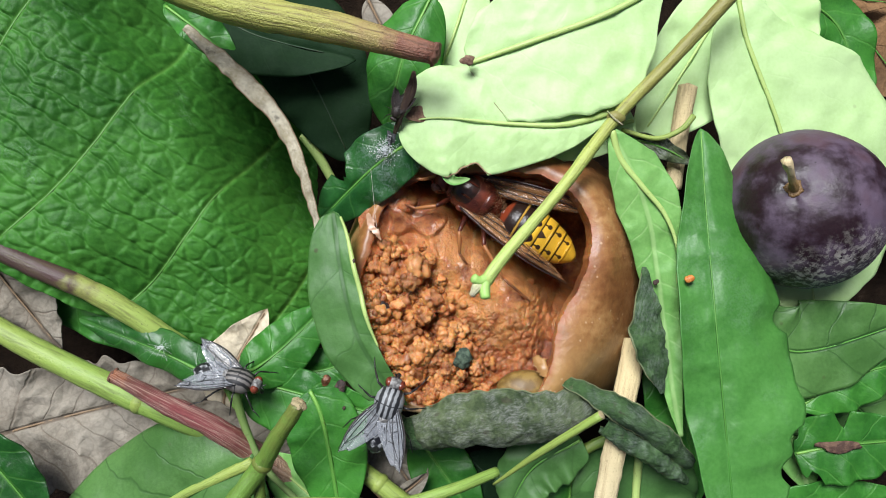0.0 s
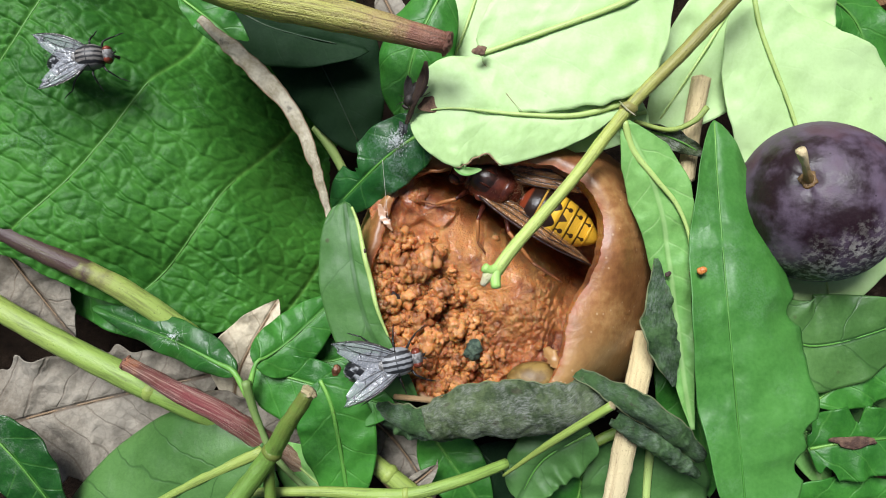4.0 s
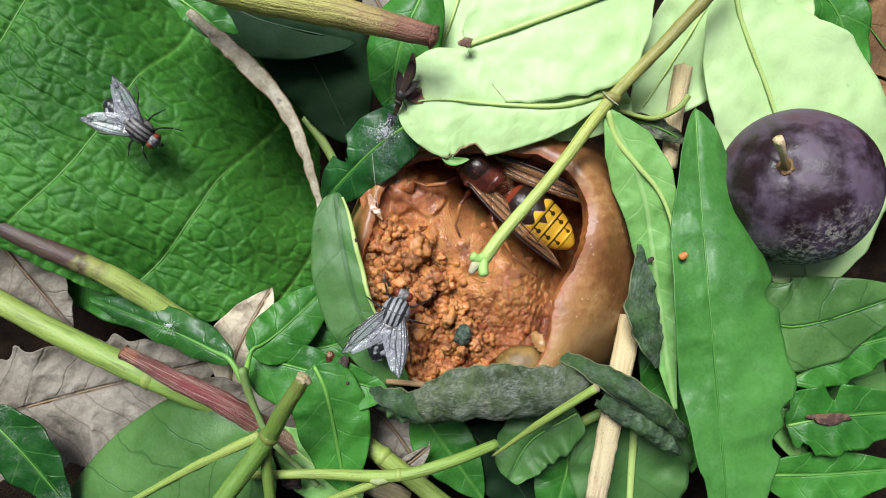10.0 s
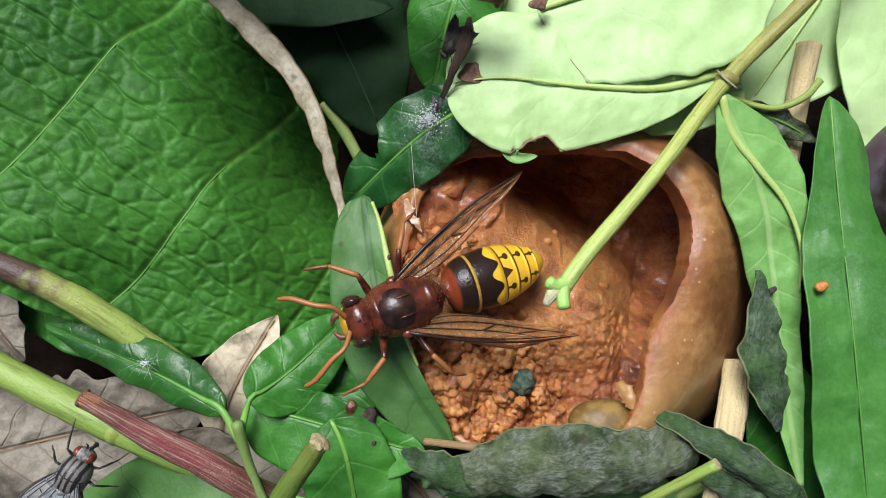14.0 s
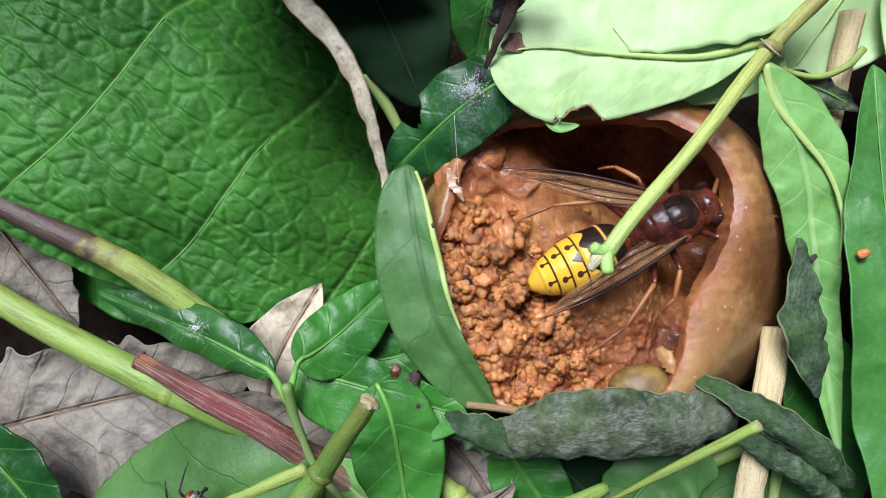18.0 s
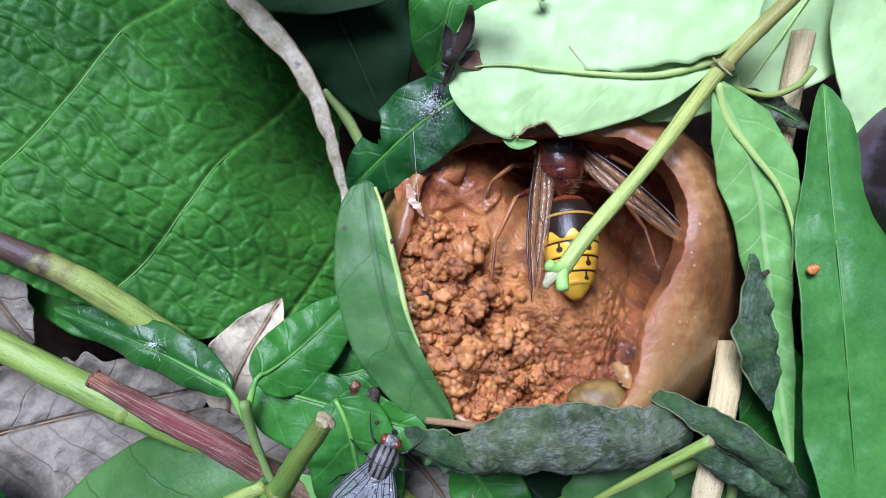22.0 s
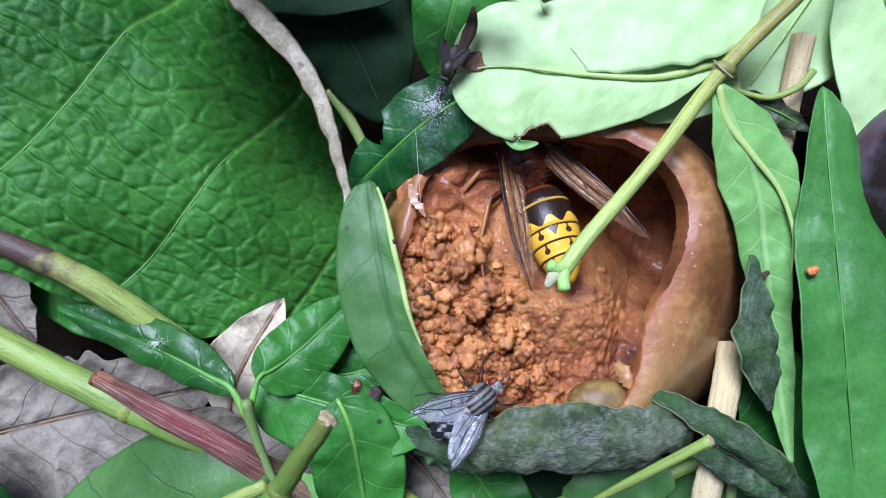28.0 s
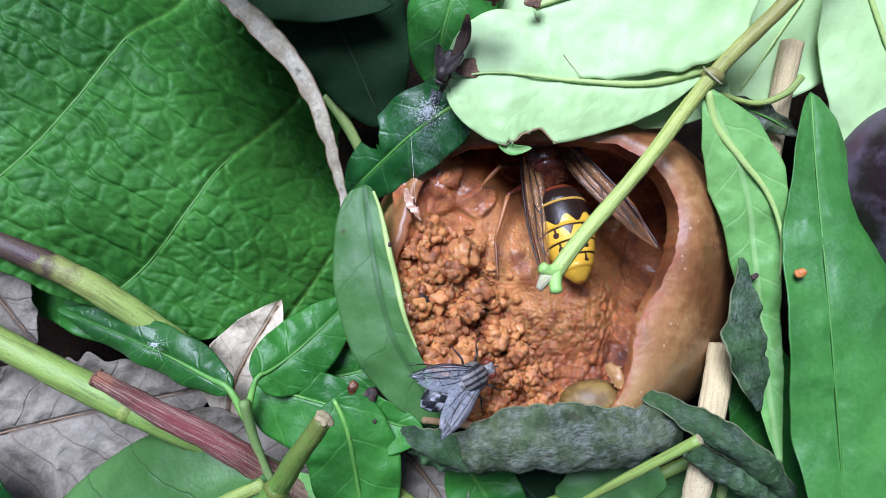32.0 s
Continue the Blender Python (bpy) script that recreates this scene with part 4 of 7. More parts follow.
leaf("green pointed leaf with a bright midrib", [(-20.7, -20.5, -7), (-18.4, -25.9, -7), (-15.6, -42.3, -9)], 6.3, 6.8, GREEN_MID, rib=RIB_GREEN, rib_r=(0.3, 0.35), rib_up=-0.1, shape=(0.85, 0.6), bend_l=-20, bend_r=-20, wave=0.5)
leaf("green leaf in shade beside the fruit", [(-29.7, -16.8, -14), (-21.9, -18.7, -14), (-14.1, -16.6, -14)], 4.5, 5.4, GREEN_MID, wave=0.3)
leaf("large soft green leaf with sunken veins", [(-29.1, -32.0, -7), (-39.8, -37.2, -8), (-52.0, -44.1, -10), (-70.0, -54.7, -13)], 17.1, 13.5, GREEN_VEINED, rib=STALK_YELLOW, rib_r=(1.0, 0.6, 0.3), rib_up=-0.1, shape=(0.72, 0.6), bend_l=-25, bend_r=-42, wave=0.8, wave_n=2, puff=0.25, spacing=11)
leaf("dark green leaf in the corner", [(-77.5, -27.8, -6), (-70.5, -35.2, -7), (-62.9, -45.9, -9)], 5.4, 5.4, GREEN_DARK, wave=0.4)
leaf("soft green leaf under the branch", [(-13.4, -44.7, -12), (-21.1, -39.2, -12), (-30.2, -32.1, -13)], 5.4, 5.4, GREEN_SOFT, wave=0.4)
leaf("green leaf blade under the stems", [(-77.9, 1.2, -17), (-61.7, -8.7, -18), (-46.9, -17.8, -20)], 6.3, 5.4, GREEN_MID, wave=0.6)

# ---- dead leaves ----
leaf("crumpled beige dead leaf", [(-82.7, 5.8, -12), (-74.8, -4.8, -14), (-66.6, -15.7, -16)], 7.6, 6.8, DRY_LEAF, name="dry_leaf", wave=1.4, puff=0.35, jag=0.2, crumple=0.55, nu=80, nv=50)
leaf("wrinkled beige dead leaf under the stems", [(-88.8, -34.1, -16), (-67.5, -28.0, -18), (-41.7, -21.8, -20)], 9.9, 12.6, DRY_LEAF, name="dry_leaf", shape=(0.6, 0.5), wave=2.2, wave_n=3, puff=0.5, jag=0.25, crumple=0.7, nu=110, nv=70)
leaf("pale dead leaf with an upturned tip", [(-39.1, -27.7, -19), (-37.6, -19.7, -20), (-31.4, -8.4, -20)], 5.4, 6.3, DRY_PALE, name="dry_leaf", shape=(0.9, 0.9), wave=1.0, crumple=0.6, puff=0.3, bend_l=25, bend_r=20, nu=70, nv=40)
leaf("brown dead leaf between green ones", [(-16.6, -27.0, -18), (-9.6, -33.1, -19), (-2.5, -43.2, -20)], 6.3, 6.3, DRY_LEAF, name="dry_leaf", wave=1.2, crumple=0.7, puff=0.3, nu=70, nv=40)

leaf("beige dead leaf beneath the red stem", [(-45.6, -25.4, -17), (-35.7, -31.9, -18), (-20.6, -38.3, -19)], 5.4, 5.4, DRY_LEAF, name="dry_leaf", wave=0.8, crumple=1.0, nu=50, nv=30)

# ---- stems ----
RED_CUT = stem_material("reddish_cut", [(0, (0.14, 0.06, 0.04)), (4, (0.1, 0.04, 0.03))], amount=0.5, rough=0.8, relief=0.4)
PALE_CUT = stem_material("pale_cut", [(0, (0.4, 0.33, 0.18)), (4, (0.3, 0.22, 0.1))], amount=0.5, rough=0.8, relief=0.4)
THICK = stem_material("cut_stem", [(0, (0.36, 0.42, 0.08)), (30, (0.42, 0.4, 0.1)), (38, (0.36, 0.27, 0.1)), (43, (0.26, 0.12, 0.07)), (48, (0.2, 0.075, 0.055))], streak=(0.09, 0.045, 0.025), amount=0.75, relief=0.35, fine=26)
stem("thick yellow-green stem with a brown cut end", [(-45.4, 42.9, 3), (-31.3, 37.7, 4), (-14.5, 34.1, 4), (-0.3, 30.4, 4)], [2.2, 2.6, 2.4, 1.6], THICK, name="cut_stem", rough=0.12, cut=RED_CUT)
TWIG = stem_material("green_twig", [(0, (0.24, 0.22, 0.06)), (22, (0.3, 0.29, 0.07)), (30, (0.4, 0.45, 0.1)), (55, (0.44, 0.55, 0.14)), (70, (0.42, 0.6, 0.16))], streak=(0.1, 0.09, 0.03), amount=0.5, relief=0.14)
twig = stem("green forked twig lying across the fruit", [(46.6, 43.2, -2), (36.2, 31.8, -4), (27.5, 22.7, -4), (18.5, 11.0, -1), (9.9, 0.9, 2), (7.3, -2.7, 3)], [1.1, 1.05, 1.0, 0.95, 0.93, 1.0], TWIG, name="twig", category="twig", steps=50, rough=0.1)
STICK = stem_material("dry_stick", [(0, (0.34, 0.22, 0.1)), (12, (0.28, 0.18, 0.09))], streak=(0.12, 0.07, 0.03), amount=0.6, rough=0.8, relief=0.3)
STRAW = stem_material("dry_straw", [(0, (0.62, 0.5, 0.26)), (40, (0.6, 0.52, 0.32))], streak=(0.3, 0.2, 0.1), amount=0.6, rough=0.7, relief=0.3)
stem("broken pale straw stalk", [(41.1, 29.7, -12), (40.0, 22.2, -13), (39.5, 13.0, -15)], [1.6, 1.5, 1.4], STRAW, name="straw", category="straw")
stem("flat pale straw lying under rolled leaves", [(32.7, -12.9, -13), (28.9, -26.1, -8), (25.6, -42.0, -7)], [2.0, 1.9, 1.8], STRAW, name="straw", category="straw", squash=0.5, rough=0.1)
BAND = stem_material("banded_stem", [(0, (0.05, 0.03, 0.028)), (19, (0.075, 0.04, 0.035)), (23, (0.28, 0.3, 0.08)), (28, (0.36, 0.46, 0.1)), (50, (0.3, 0.44, 0.1))], streak=(0.1, 0.09, 0.03), amount=0.6)
stem("yellow-green stem with a dark withered end", [(-78.3, 4.9, -6), (-67.2, -0.5, -6.5), (-55.1, -6.4, -9), (-42.9, -16.2, -15)], [1.5, 1.7, 1.9, 1.9], BAND, rough=0.1)
stem("long yellow-green stem across the dead leaves", [(-80.2, -7.7, -9), (-68.4, -14.1, -9), (-52.9, -21.4, -9), (-41.8, -26.5, -10), (-29.5, -33.3, -14)], [1.9, 2.0, 2.1, 2.0, 1.9], STALK_YELLOW, rough=0.08, nodes=(0.62,))
RED = stem_material("red_stem", [(0, (0.3, 0.1, 0.04)), (3, (0.13, 0.035, 0.025)), (9, (0.2, 0.045, 0.045)), (20, (0.27, 0.07, 0.07)), (30, (0.34, 0.2, 0.13)), (50, (0.25, 0.22, 0.1))], streak=(0.62, 0.46, 0.36), amount=0.75, relief=0.5, fine=34)
stem("red-brown stem with a slanting cut end", [(-50.7, -18.0, -3), (-42.7, -22.1, -3), (-34.3, -26.9, -5), (-25.5, -36.1, -14), (-6.3, -46.6, -18)], [1.1, 1.7, 1.9, 1.9, 1.9], RED, rough=0.18, cut=RED_CUT, cut_at=0)
stem("olive green branch stub with a cut end", [(-19.5, -20.5, 5), (-23.1, -25.7, 3), (-26.8, -31.5, 0), (-34.0, -41.1, 0)], [1.1, 1.3, 1.5, 1.5], STALK_GREEN, name="branch", category="branch", rough=0.14, cut=PALE_CUT, cut_at=0, nodes=(0.52,))
stem("green side shoot of the branch", [(-27.0, -31.4, -1), (-27.1, -35.5, -2), (-26.6, -42.8, -3)], [0.9, 0.9, 0.9], STALK_GREEN, name="branch", category="branch")
stem("grey-green stalk of the forked shoot", [(-32.1, -20.9, -5), (-30.8, -27.1, -7), (-27.7, -33.6, -8), (-20.4, -41.1, -9)], [0.75, 0.6, 0.5, 0.5], SHOOT, name="leaf_stalk")
stem("slender green stem below the fruit", [(-31.7, -38.6, -6), (-19.6, -37.8, -5), (-6.8, -37.3, -3), (1.9, -35.3, -4), (9.5, -33.4, -8)], [0.7, 0.8, 1.0, 0.95, 0.85], STALK_YELLOW, steps=40, nodes=(0.6,))
stem("thin green leaf stalk lying on a leaf scrap", [(8.9, -34.8, -6), (15.3, -28.0, 1), (23.4, -21.3, 6)], [0.2, 0.55, 0.65], STALK_YELLOW, name="leaf_stalk", cut=PALE_CUT)
stem("green stem low behind the leaf scrap", [(20.5, -33.8, -13), (25.0, -30.2, -12), (31.5, -27.3, -12)], [0.9, 0.9, 0.9], STALK_GREEN)
stem("thin dry brown stick", [(-8.7, -23.2, -8), (-3.8, -23.4, -7), (1.7, -23.8, -6)], [0.45, 0.5, 0.45], STICK, name="stick", category="stick")


# ---- the hollowed fruit ----
AX, AY, AZ = (5.9, -3.7, -6)
# every fifteen degrees from the right, turning to the back, in millimetres
RIM = [16.2, 18.6, 20.7, 21.3, 20.6, 19.2, 18.6, 19.0, 20.5, 20.8, 19.4, 18.6, 19.8, 21, 21.5, 22, 22, 21.5, 20, 18.5, 19.0, 16.6, 14.4, 14.4]
OUT = [31.8, 32.2, 32, 31, 29.5, 28, 27, 26.5, 26, 26, 25.5, 25, 25, 25, 25, 25, 25, 24.5, 24.5, 25, 27, 29.5, 31.5, 32]
RIM_Z = [-5, -5, -5.5, -6, -7, -8, -9, -11, -13, -13.5, -12, -11, -11, -12, -12, -11.5, -11, -9, -6, -4.5, -3.5, -3, -3.5, -4.5]


def round_table(values, a):
    """A smooth value round the fruit; a in radians from the right, turning to the back."""
    n = len(values)
    x = (a / (2 * math.pi) % 1) * n
    i = int(x)
    f = x - i
    a, b, c, d = (values[(i + k) % n] for k in (-1, 0, 1, 2))
    return 0.5 * (2 * b + (c - a) * f + (2 * a - 5 * b + 4 * c - d) * f * f + (3 * b - a - 3 * c + d) * f ** 3)


def heaped(dx, dy):
    """The share of crumbs at a place in the hollow."""
    return smooth(3, -3, dx + 6 + 0.6 * dy) * smooth(9, 4, dy)


def flesh_floor(x, y):
    """Height of the eaten flesh, in millimetres."""
    dx, dy = x - AX, y - AY
    z = -16 - 18 * smooth(4, 17, dy * 0.8 + 0.7 * dx) - 3 * smooth(8, 15, dx) * smooth(6, -6, dy)
    # a smooth tongue of flesh runs through the middle
    cross = (dx - 1) * 0.6 + (dy + 1) * 0.8
    z += 2.6 * math.exp(-(cross / 4.5) ** 2) * smooth(14, 4, abs(dx - 1))
    z += 1.5 * noise.noise(Vector((x * 0.16, y * 0.16, 1))) + 0.7 * noise.noise(Vector((x * 0.42, y * 0.42, 5)))
    heap = heaped(dx, dy)
    z += 0.8 * heap
    grain = min(1, heap + 0.8 * smooth(-3, -9, dy - 0.25 * dx) + 0.8 * smooth(6, 11, dx) * smooth(5, -3, dy))
    # torn terraces on the far side
    z += 0.9 * smooth(0.1, 0.25, noise.noise(Vector((x * 0.2, y * 0.2, 9)))) * smooth(2, 8, dy)
    if grain > 0.02:
        d = noise.voronoi(Vector((x * 0.8, y * 0.8, 4.0)))[0]
        z += grain * 0.75 * max(0, 1 - (d[0] / 0.62) ** 2)
        d = noise.voronoi(Vector((x * 2.0, y * 2.0, 9.0)))[0]
        z += grain * 0.32 * max(0, 1 - (d[0] / 0.62) ** 2)
    z += (0.12 + 0.2 * grain) * noise.noise(Vector((x * 2.3, y * 2.3, 8)))
    return z


def make_fruit():
    sk = Nodes("fruit_skin", 0.42)
    tone = sk.math("ADD", sk.math("MULTIPLY", sk.noise(0.1, 4), 0.6), sk.math("MULTIPLY", sk.noise(0.7, 6, rough=0.65), 0.4))
    col = sk.ramp(tone, (0.33, (0.15, 0.052, 0.017)), (0.5, (0.28, 0.125, 0.04)), (0.64, (0.43, 0.24, 0.09)))
    ripe = sk.step(sk.math("ADD", sk.axis(1), sk.math("MULTIPLY", sk.noise(0.15, 3), 10.0)), AY - 12, AY + 2)
    col = sk.mix(sk.math("MULTIPLY", sk.math("SUBTRACT", 1.0, ripe), 0.5), col, (0.46, 0.3, 0.11))
    blush = sk.step(sk.noise(0.2, 4), 0.55, 0.75)
    col = sk.mix(sk.math("MULTIPLY", blush, 0.3), col, (0.36, 0.12, 0.05))
    dots = sk.math("SUBTRACT", 1.0, sk.step(sk.voronoi(0.6, "F1"), 0.08, 0.14))
    col = sk.mix(sk.math("MULTIPLY", dots, 0.45), col, (0.62, 0.45, 0.28))
    lip = sk.tree.nodes.new("ShaderNodeAttribute")
    lip.attribute_name = "bruise"
    col = sk.mix(sk.math("MULTIPLY", lip.outputs["Fac"], sk.step(sk.noise(0.5, 4), 0.3, 0.6)), col, (0.32, 0.09, 0.03))
    sk.set("Base Color", col)
    sk.bump(sk.math("ADD", sk.noise(0.9, 6), sk.math("MULTIPLY", sk.noise(0.35, 3, distort=1.5), 0.8)), 0.1)
    sk.set("Specular IOR Level", 0.45)
    sk.set("Coat Weight", 0.2)
    sk.set("Coat Roughness", 0.3)
    sk.set("Subsurface Weight", 0.05)
    sk.set("Subsurface Radius", (0.003, 0.0015, 0.0008))
    fl = Nodes("eaten_flesh", 0.36)
    info = fl.tree.nodes.new("ShaderNodeObjectInfo")
    vary = fl.math("MULTIPLY", fl.math("SUBTRACT", info.outputs["Random"], 0.5), 0.09)
    tone = fl.math("ADD", fl.math("MULTIPLY", fl.noise(0.13, 4), 0.6), fl.math("MULTIPLY", fl.noise(0.9, 6, rough=0.65), 0.4))
    col = fl.ramp(fl.math("ADD", vary, tone), (0.36, (0.1, 0.026, 0.009)), (0.46, (0.27, 0.084, 0.026)), (0.57, (0.46, 0.175, 0.054)), (0.68, (0.62, 0.32, 0.115)))
    # the colour turns to a paler orange towards the middle, in patches
    gx, gy = fl.math("SUBTRACT", fl.axis(0), AX + 2), fl.math("SUBTRACT", fl.axis(1), AY)
    core = fl.math("SQRT", fl.math("ADD", fl.math("MULTIPLY", gx, gx), fl.math("MULTIPLY", gy, gy)))
    fresh = fl.math("MULTIPLY", fl.math("SUBTRACT", 1.0, fl.step(core, 5.0, 16.0)), fl.step(fl.noise(0.3, 5), 0.3, 0.6))
    col = fl.mix(fl.math("MULTIPLY", fresh, 0.6), col, (0.72, 0.36, 0.11))
    fl.set("Base Color", col)
    fl.bump(fl.math("ADD", fl.noise(1.9, 8, rough=0.75), fl.math("MULTIPLY", fl.voronoi(2.6, "F1"), 0.3)), 0.32)
    fl.set("Coat Weight", 0.28)
    fl.set("Coat Roughness", 0.2)
    fl.set("Subsurface Weight", 0.75)
    fl.set("Subsurface Radius", (0.003, 0.0012, 0.0006))
    n_a = 330
    thing = root("hollowed_fruit", "overripe brown fruit eaten hollow from above", "fruit", (AX, AY, AZ))
    # skin: from the rim over the shoulder and down
    verts, faces, bruise = [], [], []
    rings = 30
    for j in range(rings + 1):
        f = j / rings
        for i in range(n_a):
            a = 2 * math.pi * i / n_a
            rim, out, zr = round_table(RIM, a), round_table(OUT, a) * 1.045, round_table(RIM_Z, a)
            rim += 0.2 * noise.noise(Vector((math.cos(a) * 9, math.sin(a) * 9, 0))) + 0.22 * noise.noise(Vector((math.cos(a) * 26, math.sin(a) * 26, 5)))
            if f < 0.6:
                g = f / 0.6 * math.pi / 2
                e = f / 0.6
                r, z = lerp(rim, out, e ** 0.9), zr + 0.5 * math.sin(math.pi * min(1, e / 0.5)) - 21 * e ** 1.75
                lip = math.exp(-(f / 0.06) ** 2)
                z -= 0.5 * lip
            else:
                g = (f - 0.6) / 0.4 * math.pi / 2
                r, z = out * (0.35 + 0.65 * math.cos(g)), zr - 21 - 13 * math.sin(g)
            bruise.append(0.9 * math.exp(-(f / 0.024) ** 2))
            z += 0.5 * noise.noise(Vector((AX + r * math.cos(a), AY + r * math.sin(a), z)) * 0.12)
            verts.append((AX + r * math.cos(a), AY + r * math.sin(a), z))
    for j in range(rings):
        for i in range(n_a):
            i2 = (i + 1) % n_a
            faces.append((j * n_a + i, (j + 1) * n_a + i, (j + 1) * n_a + i2, j * n_a + i2))
    me = mesh_of("skin", verts, faces, sk.mat)
    me.attributes.new("bruise", "FLOAT", "POINT").data.foreach_set("value", bruise)
    part("skin", me, thing, "wrinkled brown-orange fruit skin with a blush")
    # flesh: from the rim down the undercut wall and over the floor
    verts, faces = [], []
    rings = 150
    for j in range(rings + 1):
        k = j / rings
        for i in range(n_a):
            a = 2 * math.pi * i / n_a
            rim, zr = round_table(RIM, a), round_table(RIM_Z, a)
            rim += 0.2 * noise.noise(Vector((math.cos(a) * 9, math.sin(a) * 9, 0))) + 0.22 * noise.noise(Vector((math.cos(a) * 26, math.sin(a) * 26, 5)))
            if k < 0.25:
                g = k / 0.25
                under = 9.5 * smooth(-0.5, 0.6, math.cos(a - 1.0)) + 0.4
                r = rim - 0.25 * math.sin(math.pi * min(1, g * 2.2)) * (g < 0.4545) + under * math.sin(math.pi * smooth(0.25, 1.0, g))
                x, y = AX + r * math.cos(a), AY + r * math.sin(a)
                z = lerp(zr - 0.45, flesh_floor(x, y), smooth(0.0, 1, g))
                z += 0.4 * g * noise.noise(Vector((x * 0.7, y * 0.7, z * 0.7)))
            else:
                r = rim * (1 - (k - 0.25) / 0.75)
                x, y = AX + r * math.cos(a), AY + r * math.sin(a)
                z = flesh_floor(x, y) + 3.5 * math.exp(-(1 - r / rim) / 0.1) * smooth(0.2, -0.9, math.cos(a - 0.7))
            verts.append((x, y, z))
    for j in range(rings):
        for i in range(n_a):
            i2 = (i + 1) % n_a
            faces.append((j * n_a + i, j * n_a + i2, (j + 1) * n_a + i2, (j + 1) * n_a + i))
    part("flesh", mesh_of("flesh", verts, faces, fl.mat), thing, "wet orange-brown eaten flesh")
    return thing, sk.mat, fl.mat


fruit, SKIN, FLESH = make_fruit()


# crumbs of flesh heaped in the near corner of the hollow
def ball(verts, faces, c, r, rnd, nu=9, nv=6):
    """A small uneven ball added to a mesh in the making."""
    base = len(verts)
    s = Vector((rnd.uniform(0.85, 1.15), rnd.uniform(0.85, 1.15), rnd.uniform(0.85, 1.15))) * r
    for j in range(nv + 1):
        th = math.pi * j / nv
        for i in range(nu):
            ph = 2 * math.pi * i / nu
            verts.append(c + Vector((math.sin(th) * math.cos(ph) * s.x, math.sin(th) * math.sin(ph) * s.y, math.cos(th) * s.z)))
    for j in range(nv):
        for i in range(nu):
            a, b = base + j * nu + i, base + j * nu + (i + 1) % nu
            faces.append((a, a + nu, b + nu) if j == 0 else (a, a + nu, b) if j == nv - 1 else (a, a + nu, b + nu, b))


def knobbly(name, knobs, nu=40, nv=28):
    """One closed lump whose skin follows a cluster of knobs."""
    verts, faces = [], []
    for j in range(nv + 1):
        th = math.pi * j / nv
        for i in range(nu):
            ph = 2 * math.pi * (i + 0.5 * (j % 2)) / nu
            d = Vector((math.sin(th) * math.cos(ph), math.sin(th) * math.sin(ph), math.cos(th)))
            far = 0.55
            for c, r in knobs:
                b = d.dot(c)
                q = b * b - c.length_squared + r * r
                if q > 0:
                    far = max(far, b + math.sqrt(q))
            verts.append(d * far)
    for j in range(nv):
        for i in range(nu):
            a, b = j * nu + i, j * nu + (i + 1) % nu
            faces.append((a, a + nu, b + nu) if j == 0 else (a, a + nu, b) if j == nv - 1 else (a, a + nu, b + nu, b))
    return mesh_of(name, verts, faces, FLESH)


def make_crumbs():
    rnd = random.Random(12)
    shapes = []
    for k in range(9):
        knobs = [(Vector((rnd.gauss(0, 1), rnd.gauss(0, 1), rnd.gauss(0, 0.8))).normalized() * rnd.uniform(0.5, 0.85), rnd.uniform(0.16, 0.36)) for _ in range(46)]
        shapes.append(knobbly("crumb", knobs))
    small_v, small_f = [], []
    made = 0
    while made < 170 or len(small_v) < 16000:
        x, y = AX + rnd.uniform(-21, 12), AY + rnd.uniform(-20, 9)
        dx, dy = x - AX, y - AY
        a = math.atan2(dy, dx)
        if math.hypot(dx, dy) > round_table(RIM, a) - 0.9:
            continue
        heap = heaped(dx, dy)
        if rnd.random() > heap + 0.012:
            continue
        r = rnd.choice((0.8, 1.1, 1.4, 1.7, 2.1)) * rnd.uniform(0.85, 1.15)
        floor = flesh_floor(x, y)
        if made < 170:
            ob = new("crumb", shapes[rnd.randrange(9)])
            ob.parent = fruit
            ob.location = (Vector((x, y, floor + r * 0.25 + rnd.uniform(0, 3.4) * heap * heap)) - Vector((AX, AY, AZ))) * MM
            ob.rotation_euler = (rnd.uniform(0, 6), rnd.uniform(0, 6), rnd.uniform(0, 6))
            ob.scale = (r, r, r)
            made += 1
        else:
            ball(small_v, small_f, Vector((x, y, floor + 0.1 + rnd.uniform(0, 1.6) * heap)), r * 0.36, rnd, 8, 5)
    tagged(part("crumb_rubble", mesh_of("crumb_rubble", small_v, small_f, FLESH), fruit, "fine wet crumbs of flesh"), kind="stuff")


make_crumbs()


